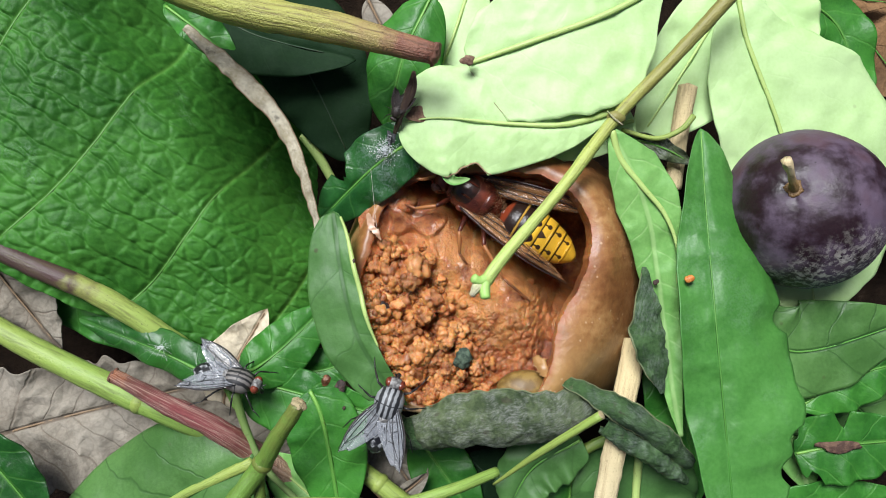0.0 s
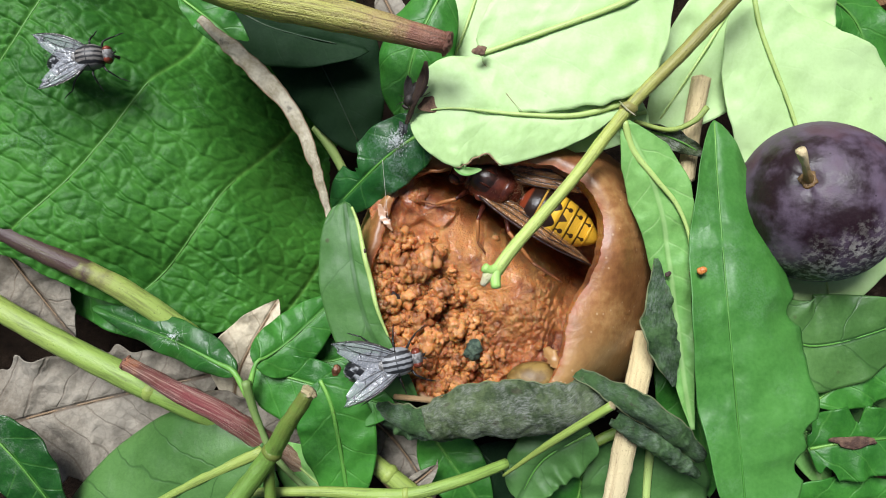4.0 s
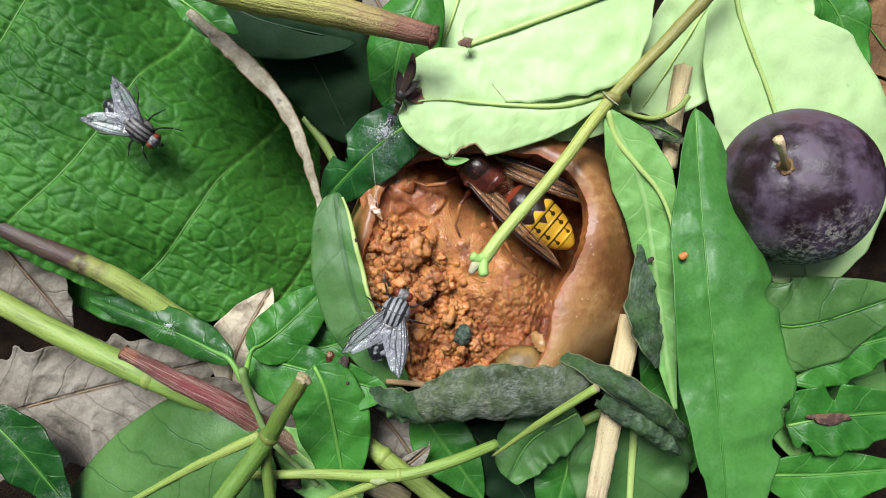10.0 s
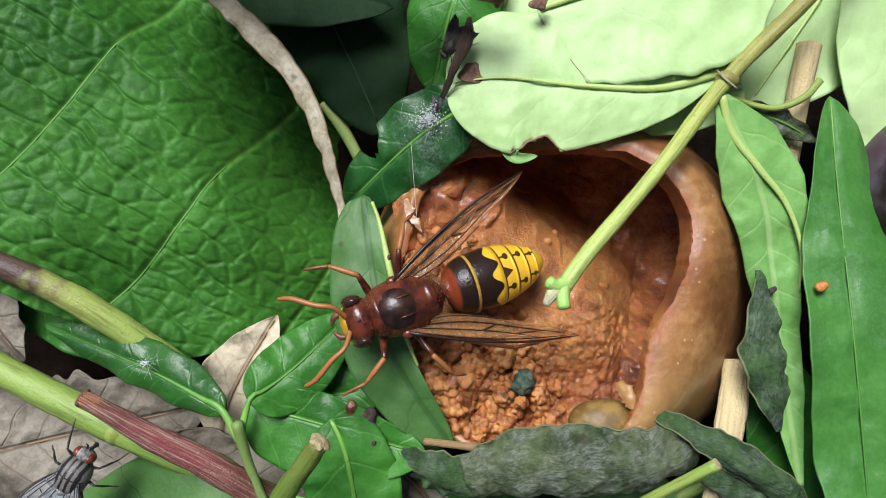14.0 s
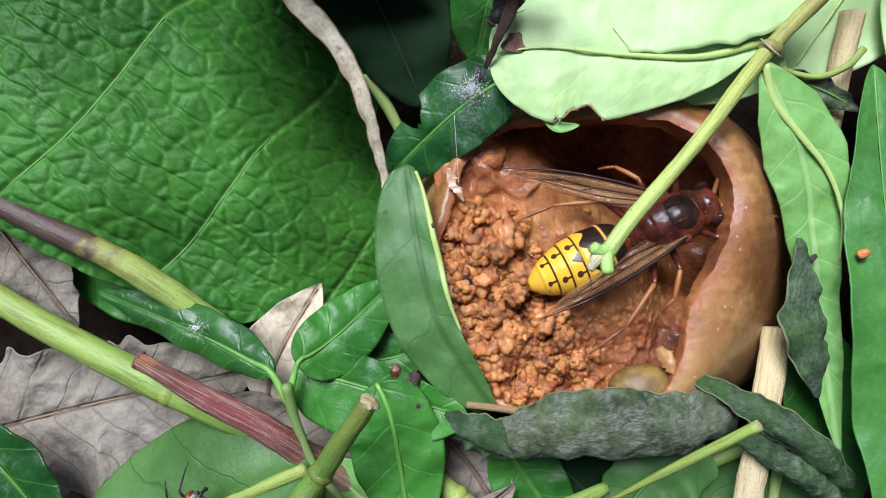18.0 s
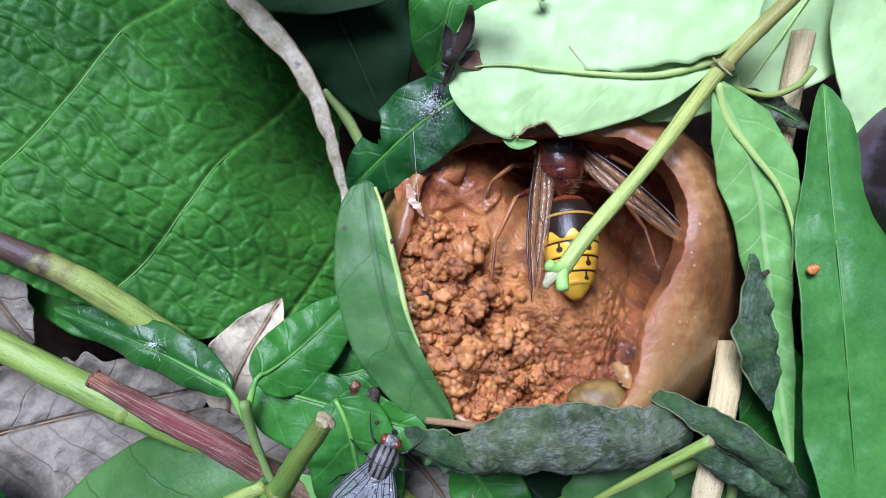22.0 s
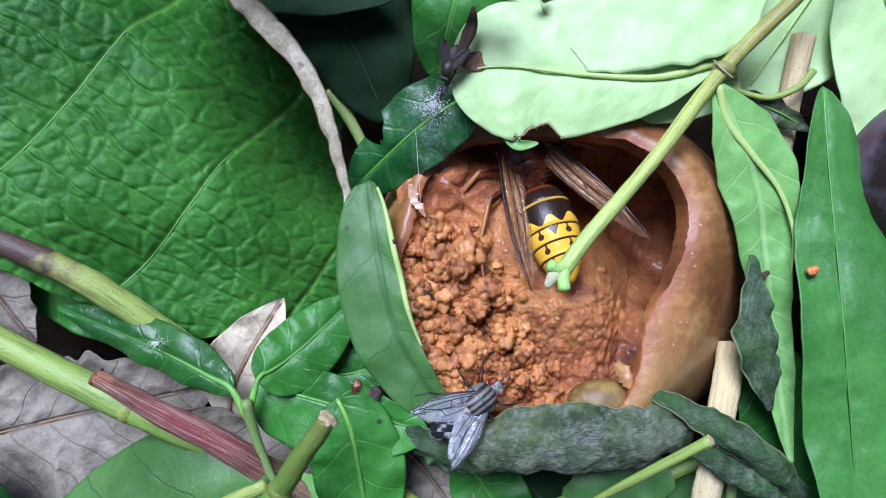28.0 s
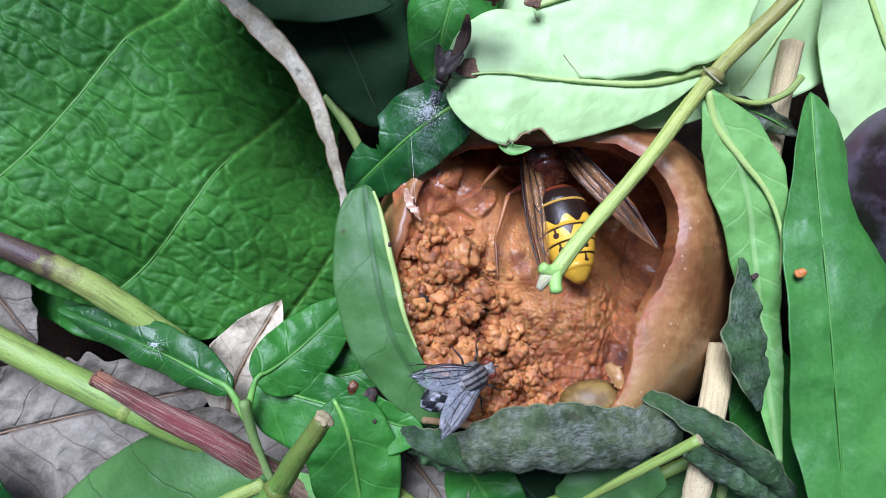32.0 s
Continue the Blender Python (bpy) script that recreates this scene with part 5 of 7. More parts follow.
# ---- the plum ----
def make_plum():
    m = Nodes("plum_skin", 0.3)
    bloom = m.step(m.noise(0.1, 6, rough=0.6), 0.4, 0.58)
    col = m.mix(bloom, (0.016, 0.006, 0.009), (0.1, 0.07, 0.105))
    red = m.step(m.noise(0.09, 3), 0.52, 0.7)
    col = m.mix(m.math("MULTIPLY", red, 0.6), col, (0.06, 0.014, 0.012))
    low = m.math("SUBTRACT", m.math("ADD", m.math("MULTIPLY", m.noise(0.3, 5), 9.0), m.math("MULTIPLY", m.axis(0), 0.4)), m.axis(1))
    mould = m.math("MULTIPLY", m.step(low, 8.0, 18.0), m.step(m.noise(1.1, 6, rough=0.7), 0.46, 0.6))
    col = m.mix(m.math("MULTIPLY", mould, 0.9), col, (0.55, 0.53, 0.46))
    pits = m.math("SUBTRACT", 1.0, m.step(m.voronoi(0.5, "F1"), 0.05, 0.1))
    col = m.mix(m.math("MULTIPLY", pits, 0.7), col, (0.012, 0.006, 0.008))
    m.set("Base Color", col)
    m.set("Roughness", m.math("ADD", 0.36, m.math("MULTIPLY", m.math("MAXIMUM", bloom, mould), 0.3)))
    m.bump(m.math("ADD", m.noise(0.7, 5), m.math("MULTIPLY", mould, m.noise(5, 4))), 0.12)
    c = Vector((58.9, 9.1, -10))
    thing = root("plum", "ripe dark purple plum with bloom and mould", "plum", c)
    axis = (Vector((52.3, 11.5, 1)) - c).normalized()
    turn = UPWARD.rotation_difference(axis).to_matrix()
    verts, faces = [], []
    nu, nv = 64, 44
    for j in range(nv + 1):
        th = math.pi * j / nv
        for i in range(nu):
            ph = 2 * math.pi * i / nu
            r = 12.8 - 0.7 * math.exp(-(th / 0.12) ** 2) + 0.25 * noise.noise(Vector((math.cos(ph), math.sin(ph), th)) * 1.5)
            q = Vector((math.sin(th) * math.cos(ph), math.sin(th) * math.sin(ph), math.cos(th) * 0.93)) * r
            verts.append(turn @ q)
    for j in range(nv):
        for i in range(nu):
            i2 = (i + 1) % nu
            a, b, e, d = j * nu + i, (j + 1) * nu + i, (j + 1) * nu + i2, j * nu + i2
            faces.append((a, b, e) if j == 0 else (a, b, d) if j == nv - 1 else (a, b, e, d))
    ob = new("skin", mesh_of("skin", verts, faces, m.mat))
    ob.parent = thing
    stalk = stem_material("plum_stalk", [(0, (0.16, 0.09, 0.03)), (3, (0.42, 0.26, 0.08)), (6, (0.75, 0.6, 0.34))], amount=0.35, relief=0.3)
    p = c + axis * 10.9
    part("stalk", tube_mesh("stalk", [p, (51.2, 13.0, 3), (49.6, 14.8, 5)], [0.8, 0.5, 0.75], stalk, rough=0.3, steps=14), thing, "short dry brown stalk")
    part("calyx", blob_mesh("calyx", c + axis * 11.6, (1.3, 1.2, 0.35), stalk, turn=turn, lumps=0.5, scale=0.9), thing, "brown stalk scar")


make_plum()


# ---- small things ----
def spot(name, label, category, at, radii, colour, second, rough=0.5, lumps=0.25, seed=1):
    m = Nodes(name + "_surface", rough)
    m.set("Base Color", m.mix(m.step(m.noise(1.2, 4), 0.4, 0.62), colour, second))
    m.bump(m.noise(3.0, 4), 0.15)
    thing = root(name, label, category, at)
    part("body", blob_mesh("body", at, radii, m.mat, lumps=lumps, scale=0.8, seed=seed), thing)
    return thing


spot("leaf_scar", "brown scar on a chewed leaf", "leaf scar", (64.7, -29.2, -10.8), (3.4, 0.9, 0.2), (0.06, 0.03, 0.02), (0.14, 0.08, 0.05), 0.8, lumps=0.5, seed=8)
stem("yellow-green stem end low in the litter", [(-14.9, -33.5, -13), (-7.9, -38.7, -13), (1.7, -46.4, -14)], [1.5, 1.6, 1.6], STALK_YELLOW, nodes=(0.3,))
stem("thin brown stick under the leaves", [(-18.0, -32.1, -14), (-13.8, -35.8, -14), (-9.0, -40.8, -15)], [0.5, 0.5, 0.4], STICK, name="stick", category="stick")
leaf("small pale dry leaf scrap between stems", [(-8.2, -41.1, -16), (-4.7, -38.3, -15), (-1.8, -35.8, -15)], 1.4, 2.0, DRY_LEAF, name="dry_leaf", crumple=0.8, nu=30, nv=20)
stem("green stalk forking off below the fruit", [(-6.8, -37.3, -3), (-11.3, -39.3, -4), (-19.7, -43.2, -6)], [0.8, 0.7, 0.6], STALK_YELLOW, name="leaf_stalk")
spot("bud", "small pointed bud on a stem joint", "bud", (-9.2, -38.0, -2.5), (1.5, 0.6, 0.6), (0.3, 0.36, 0.14), (0.4, 0.46, 0.2), 0.5, lumps=0.15)
spot("soil_crumb", "dark brown crumb of soil", "soil crumb", (-24.6, -40.5, -9), (1.6, 1.3, 1.0), (0.02, 0.013, 0.01), (0.05, 0.035, 0.025), 0.9, lumps=0.7, seed=11)


# stubs of the twig's fork
STUB = stem_material("green_stub", [(0, (0.36, 0.55, 0.14)), (4, (0.34, 0.6, 0.14))], streak=(0.2, 0.3, 0.08), amount=0.3, relief=0.1)
part("stub", tube_mesh("stub", [(7.6, -2.2, 3), (6.4, -2.7, 3.5), (5.4, -2.2, 4)], [0.8, 0.75, 0.7], STUB, sides=10, steps=8), twig)
part("stub", tube_mesh("stub", [(7.3, -2.4, 3), (7.1, -3.7, 3.5), (7.2, -5.1, 4)], [0.8, 0.8, 0.75], STUB, sides=10, steps=8), twig)
CUT = stem_material("cut_wood", [(0, (0.5, 0.55, 0.25)), (4, (0.7, 0.6, 0.45))], amount=0.4, rough=0.7, relief=0.4)
part("torn_stub", tube_mesh("torn_stub", [(6.8, -2.5, 3), (5.8, -3.9, 3.5), (5.2, -4.8, 3.5)], [0.9, 0.8, 0.45], CUT, sides=10, steps=8, rough=0.5), twig, "torn whitish stub")
part("node", blob_mesh("node", (27.4, 22.7, -4), (1.5, 1.16, 1.16), TWIG, lumps=0.2), twig)
part("torn_fibre", tube_mesh("torn_fibre", [(26.0, 23.6, -3), (26.9, 22.4, -2.6), (28.4, 21.4, -3)], [0.1, 0.16, 0.1], CUT, sides=6, steps=6), twig)
seed = spot("seed", "blue-green mouldy seed among crumbs", "seed", (4.0, -15.8, -10.4), (1.4, 1.8, 1.0), (0.03, 0.05, 0.035), (0.09, 0.13, 0.085), 0.8, lumps=0.5)
spot("pit", "dark brown pit stuck in the flesh", "pit", (13.6, -16.4, -16.2), (1.2, 1.5, 0.6), (0.04, 0.014, 0.008), (0.09, 0.035, 0.02), 0.7, lumps=0.9)
spot("snail_shell", "tiny brown snail shell on a leaf", "shell", (-18.4, -19.4, -9), (0.85, 1.0, 0.8), (0.06, 0.025, 0.012), (0.22, 0.09, 0.04), 0.35)
spot("resin_drop", "small orange crumb on the long leaf", "crumb", (38.4, -2.2, -2.6), (0.75, 0.6, 0.5), (0.5, 0.16, 0.03), (0.6, 0.25, 0.06), 0.4)
spot("mould_clump", "black mould clump on a dark leaf", "mould", (-7.6, 20.5, -9.5), (1.1, 1.7, 0.6), (0.008, 0.008, 0.01), (0.07, 0.075, 0.08), 0.8, lumps=0.9, seed=5)
spot("dark_berry", "black shrivelled berry at the fruit's rim", "berry", (-9.4, -7.5, -11.0), (0.85, 1.2, 0.8), (0.008, 0.006, 0.007), (0.05, 0.04, 0.04), 0.55, lumps=0.8, seed=6)
spot("dark_speck", "small dark brown speck on a light green leaf", "speck", (34.4, -2.8, -6.6), (0.5, 0.45, 0.25), (0.02, 0.012, 0.01), (0.07, 0.04, 0.03), 0.7, lumps=0.6)
spot("mould_spot", "black mould spot on an olive leaf", "speck", (-15.9, -20.2, -7.9), (0.9, 1.1, 0.3), (0.02, 0.012, 0.01), (0.07, 0.04, 0.03), 0.7, lumps=0.6)
spot("dark_speck", "dark scab on the leaf's pale margin", "speck", (-13.7, 0.1, -6.6), (0.35, 0.5, 0.35), (0.02, 0.012, 0.01), (0.07, 0.04, 0.03), 0.7, lumps=0.6)
spot("dark_speck", "tiny dark fleck on an olive leaf", "speck", (-15.1, -23.4, -7.2), (0.3, 0.35, 0.2), (0.02, 0.012, 0.01), (0.07, 0.04, 0.03), 0.7, lumps=0.6)
THREAD = stem_material("silk", [(0, (0.75, 0.72, 0.66)), (10, (0.75, 0.72, 0.66))], amount=0.1, rough=0.3, relief=0.02)
stem("fine pale silk thread between leaf and fruit", [(-11.3, 15.2, -8.5), (-10.9, 10.2, -9.5), (-10.5, 5.3, -11.0)], [0.025, 0.025, 0.025], THREAD, name="silk_thread", category="thread", sides=5, steps=10)
WITHERED = stem_material("withered_stalk", [(0, (0.06, 0.03, 0.02)), (12, (0.03, 0.018, 0.014))], amount=0.5, rough=0.7, relief=0.3)
stem("withered dark brown leaf stalk", [(-4.0, 29.8, -3), (-4.3, 27.1, -2.5), (-5.8, 23.7, -4), (-7.3, 20.8, -7)], [0.3, 0.85, 0.5, 0.3], WITHERED, name="leaf_stalk", rough=0.5, squash=0.3)
spot("brown_patch", "brown withered leaf base", "leaf scrap", (-3.0, 23.7, -5.6), (2.2, 1.4, 0.15), (0.1, 0.05, 0.03), (0.2, 0.12, 0.07), 0.8, lumps=0.3)
spot("torn_brown_edge", "brown torn leaf edge", "leaf scrap", (4.2, 31.6, -2.8), (1.0, 0.8, 0.4), (0.12, 0.06, 0.04), (0.25, 0.16, 0.1), 0.8, lumps=0.8, seed=3)
def olive_skin():
    m = Nodes("olive_skin", 0.5)
    m.set("Base Color", m.mix(m.step(m.noise(0.5, 4), 0.4, 0.65), (0.15, 0.085, 0.018), (0.28, 0.18, 0.05)))
    m.set("Subsurface Weight", 0.2)
    m.set("Subsurface Radius", (0.003, 0.002, 0.0008))
    return m.mat


part("bulge", blob_mesh("bulge", (14.0, -19.9, -6.5), (4.6, 3.0, 2.8), olive_skin(), nu=24, nv=14, lumps=0.08), fruit, "olive brown skin bulge")
part("torn_skin", leaf_mesh("torn_skin", [(15.4, -14.6, -6), (16.2, -15.8, -4.4), (17.0, -17.6, -4.2)], [0.5, 1.2, 0.9, 0.4], [0.4, 1.0, 1.2, 0.5], SKIN, bend_l=-60, bend_r=40, jag=0.6, crumple=0.5, nu=24, nv=14)[0], fruit, "purplish torn skin flake")
FILM = Nodes("dried_film", 0.3)
FILM.set("Base Color", FILM.mix(FILM.noise(1.2, 4), (0.34, 0.16, 0.08), (0.55, 0.36, 0.24)))
part("dried_film", leaf_mesh("dried_film", [(-12.2, 8.2, -10.6), (-11.4, 6.0, -10.2), (-9.8, 3.6, -10.6)], [0.3, 0.9, 0.5, 0.7, 0.1], [0.2, 0.6, 0.7, 0.3, 0.1], FILM.mat, bend_l=-30, bend_r=-40, jag=0.8, crumple=0.5, nu=30, nv=12)[0], fruit, "whitish dried film of torn skin")
part("knob", blob_mesh("knob", (-6.1, 10.1, -16), (2.4, 2.2, 1.8), FLESH, nu=20, nv=14, lumps=0.4, scale=0.7), fruit, "lump of flesh")



def make_mould():
    """White mould threads and a smear on two leaves."""
    rnd = random.Random(21)
    white = Nodes("white_mould", 0.8)
    white.set("Base Color", white.mix(white.noise(2.0, 4), (0.5, 0.52, 0.52), (0.78, 0.8, 0.8)))
    for label, centre, spread, lift, count in (("white mould web on a dark chewed leaf", (-9.1, 18.5, -8.6), (4.2, 3.6), 0.4, 420), ("dried white smear on a glossy leaf", (-45.0, -14.0, -7.2), (2.4, 0.9), 0.1, 120)):
        c = Vector(centre)
        verts, faces = [], []
        for _ in range(count):
            a = rnd.uniform(0, 2 * math.pi)
            d = abs(rnd.gauss(0, 0.5)) * (0.6 + 0.5 * noise.noise(Vector((math.cos(a) * 2, math.sin(a) * 2, 3))))
            p = c + Vector((math.cos(a) * spread[0] * d, math.sin(a) * spread[1] * d, rnd.uniform(-0.1, lift)))
            if rnd.random() < 0.8:
                ball(verts, faces, p, rnd.uniform(0.03, 0.11), rnd, 6, 4)
            else:
                run = Vector((rnd.gauss(0, 1), rnd.gauss(0, 1), rnd.gauss(0, 0.25))).normalized() * rnd.uniform(0.8, 2.6)
                side = run.cross(UPWARD).normalized() * 0.01
                i = len(verts)
                verts += [p - side, p + side, p + run + side, p + run - side, p + Vector((0, 0, 0.05)), p + run + Vector((0, 0, 0.05))]
                faces += [(i, i + 1, i + 2, i + 3), (i, i + 3, i + 5, i + 4), (i + 1, i + 4, i + 5, i + 2)]
        thing = root("mould", label, "mould", c)
        tagged(part("threads", mesh_of("threads", verts, faces, white.mat), thing), kind="stuff")


make_mould()


# ---- insects: built at the origin facing +x, in millimetres ----
def shell_mesh(name, stations, material, sides=24, squash=0.9, floor_flat=0.0):
    """A body ring by ring: stations of (x, half width, height offset)."""
    verts, faces = [], []
    for x, r, z in stations:
        for k in range(sides):
            a = 2 * math.pi * k / sides
            zz = math.sin(a) * r * squash
            verts.append((x, math.cos(a) * r, z + (zz if zz > 0 else zz * (1 - floor_flat))))
    n = len(stations)
    for j in range(n - 1):
        for k in range(sides):
            k2 = (k + 1) % sides
            faces.append((j * sides + k, (j + 1) * sides + k, (j + 1) * sides + k2, j * sides + k2))
    for j, flip in ((0, False), (n - 1, True)):
        verts.append((stations[j][0], 0, stations[j][2]))
        c = len(verts) - 1
        for k in range(sides):
            f = (j * sides + k, j * sides + (k + 1) % sides, c)
            faces.append(f[::-1] if flip else f)
    return mesh_of(name, verts, faces, material)


def wing_point(length, width, side, s, f, fold=0.0, lean=0.0, ragged=0.0):
    """A place on a wing: s along it, f from its front edge to its rear."""
    w = width * (math.sin(math.pi * min(1, 0.06 + s * 0.94) ** 0.75) ** 0.7 * 0.9 + 0.12 * (1 - s))
    cut_back = ragged * smooth(0.55, 1, s) * f * (0.5 + 0.5 * math.sin(f * 17 + s * 9)) * length * 0.2
    x = -length * s + 0.15 * width * f * (s > 0.9) + cut_back
    y = side * (-w * f + 0.25 * width * math.sin(math.pi * s))
    z = fold * math.sin(math.pi * f * 3) * 0.2 + lean * f * w + 0.12 * math.sin(s * 7) * f
    return x, y, z


def wing_mesh(name, length, width, material, side, nu=32, nv=14, fold=0.0, ragged=0.0, lean=0.0):
    """A wing reaching back from the origin, with a straight front edge, thin but solid."""
    verts, faces, uvs = [], [], []
    for i in range(nu + 1):
        for j in range(nv + 1):
            verts.append(wing_point(length, width, side, i / nu, j / nv, fold, lean, ragged))
            uvs.append((i / nu, j / nv))
    n1 = nv + 1
    off = len(verts)
    verts += [(x, y, z - 0.03) for x, y, z in verts]
    for i in range(nu):
        for j in range(nv):
            a, b, c, d = i * n1 + j, i * n1 + j + 1, (i + 1) * n1 + j + 1, (i + 1) * n1 + j
            faces.append((a, b, c, d))
            faces.append((d + off, c + off, b + off, a + off))
    return mesh_of(name, verts, faces, material, uvs + uvs)


def wing_veins(wing, length, width, side, material, runs, r, **opts):
    """Raised veins on a wing; runs: places (s, f) along each vein."""
    for run in runs:
        pts = [Vector(wing_point(length, width, side, s, f, **opts)) + Vector((0, 0, 0.03)) for s, f in run]
        ob = new("vein", tube_mesh("vein", pts, [r, r * 0.9, r * 0.6], material, sides=6, steps=14))
        ob.parent = wing


def wing_material(name, tint, vein, clear, cells=(7, 4)):
    m = Nodes(name, 0.16)
    v = m.tree.nodes.new("ShaderNodeVectorMath")
    v.operation = "MULTIPLY"
    m.link(m.coord.outputs["UV"], v.inputs[0])
    v.inputs[1].default_value = (cells[0] * 0.55, cells[1] * 0.9, 1)
    net = m.math("SUBTRACT", 1.0, m.step(m.voronoi(1.0, vec=v.outputs[0]), 0.006, 0.03))
    sep = m.tree.nodes.new("ShaderNodeSeparateXYZ")
    m.link(m.coord.outputs["UV"], sep.inputs[0])
    front = m.math("SUBTRACT", 1.0, m.step(sep.outputs[1], 0.02, 0.1))
    veins = m.math("MAXIMUM", front, m.math("MULTIPLY", net, 0.5))
    tone = m.mix(m.noise(0.35, 4), tint, tuple(min(1, c * 1.7) for c in tint))
    m.set("Base Color", m.mix(veins, tone, vein))
    m.set("Alpha", m.math("ADD", m.math("ADD", clear - 0.08, m.math("MULTIPLY", m.noise(0.4, 3), 0.16)), m.math("MULTIPLY", veins, 0.85 - clear)))
    m.set("Specular IOR Level", 0.8)
    m.bump(m.math("ADD", veins, m.noise(0.8, 4)), 0.3)
    return m.mat


def limb(parent, name, joints, radii, materials, names=("femur", "tibia", "tarsus")):
    """A jointed leg: the thigh carries the shin and the foot."""
    upper = None
    for k in range(len(joints) - 1):
        a, b = Vector(joints[k]), Vector(joints[k + 1])
        mid = a.lerp(b, 0.5) + Vector((0, 0, 0.12))
        me = tube_mesh(names[k], [a, mid, b], [radii[k], radii[k] * 1.1, radii[k + 1]], materials[k], sides=8, steps=6)
        if upper is None:
            upper = part(name, me, parent)
        else:
            ob = new(names[k], me)
            ob.parent = upper
    return upper


def plain(name, colour, rough=0.4, second=None, scale=1.0, relief=0.05, spec=0.5):
    m = Nodes(name, rough)
    m.set("Base Color", m.mix(m.step(m.noise(scale, 4), 0.38, 0.65), colour, second or tuple(c * 1.5 for c in colour)))
    m.set("Specular IOR Level", spec)
    m.bump(m.noise(scale * 4, 4), relief)
    return m.mat


def hornet_abdomen_material():
    m = Nodes("banded_abdomen", 0.3)
    x, y = m.axis(0), m.axis(1)
    ay = m.math("ABSOLUTE", y)
    back = m.math("MULTIPLY", x, -1.0)
    red, black, yellow = (0.19, 0.035, 0.012), (0.018, 0.009, 0.006), (0.75, 0.44, 0.03)
    col = m.mix(m.step(back, 5.9, 6.3), red, black)
    line = m.math("LESS_THAN", m.math("ABSOLUTE", m.math("SUBTRACT", back, 8.05)), 0.16)
    col = m.mix(line, col, (0.6, 0.36, 0.06))
    wavy = m.math("ADD", back, m.math("MULTIPLY", m.math("COSINE", m.math("MULTIPLY", ay, 2.4)), 0.55))
    wavy = m.math("ADD", wavy, m.math("MULTIPLY", m.noise(1.2, 2), 0.3))
    col = m.mix(m.step(wavy, 10.7, 10.85), col, yellow)
    marks = None
    for bx, by, r in ((12.4, 1.75, 0.36), (14.2, 1.55, 0.34), (15.9, 1.2, 0.28)):
        d = m.math("SQRT", m.math("ADD", m.math("POWER", m.math("SUBTRACT", back, bx), 2), m.math("POWER", m.math("SUBTRACT", ay, by), 2)))
        dot = m.math("LESS_THAN", d, r)
        bar = m.math("MULTIPLY", m.math("LESS_THAN", m.math("ABSOLUTE", m.math("SUBTRACT", ay, by)), 0.12), m.math("LESS_THAN", m.math("ABSOLUTE", m.math("SUBTRACT", back, bx - 0.45)), 0.5))
        edge = m.math("LESS_THAN", m.math("ABSOLUTE", m.math("SUBTRACT", back, bx - 0.85)), 0.1)
        one = m.math("MAXIMUM", dot, m.math("MAXIMUM", bar, edge))
        marks = one if marks is None else m.math("MAXIMUM", marks, one)
    tri = m.math("MULTIPLY", m.math("LESS_THAN", m.math("ADD", ay, m.math("MULTIPLY", m.math("SUBTRACT", back, 11.5), 0.6)), 0.75), m.math("LESS_THAN", m.math("ABSOLUTE", m.math("SUBTRACT", back, 12.1)), 0.6))
    marks = m.math("MULTIPLY", m.math("MAXIMUM", marks, tri), m.math("GREATER_THAN", back, 11.3))
    col = m.mix(marks, col, (0.05, 0.025, 0.01))
    m.set("Base Color", col)
    m.bump(m.noise(3.0, 4), 0.06)
    m.set("Specular IOR Level", 0.4)
    return m.mat


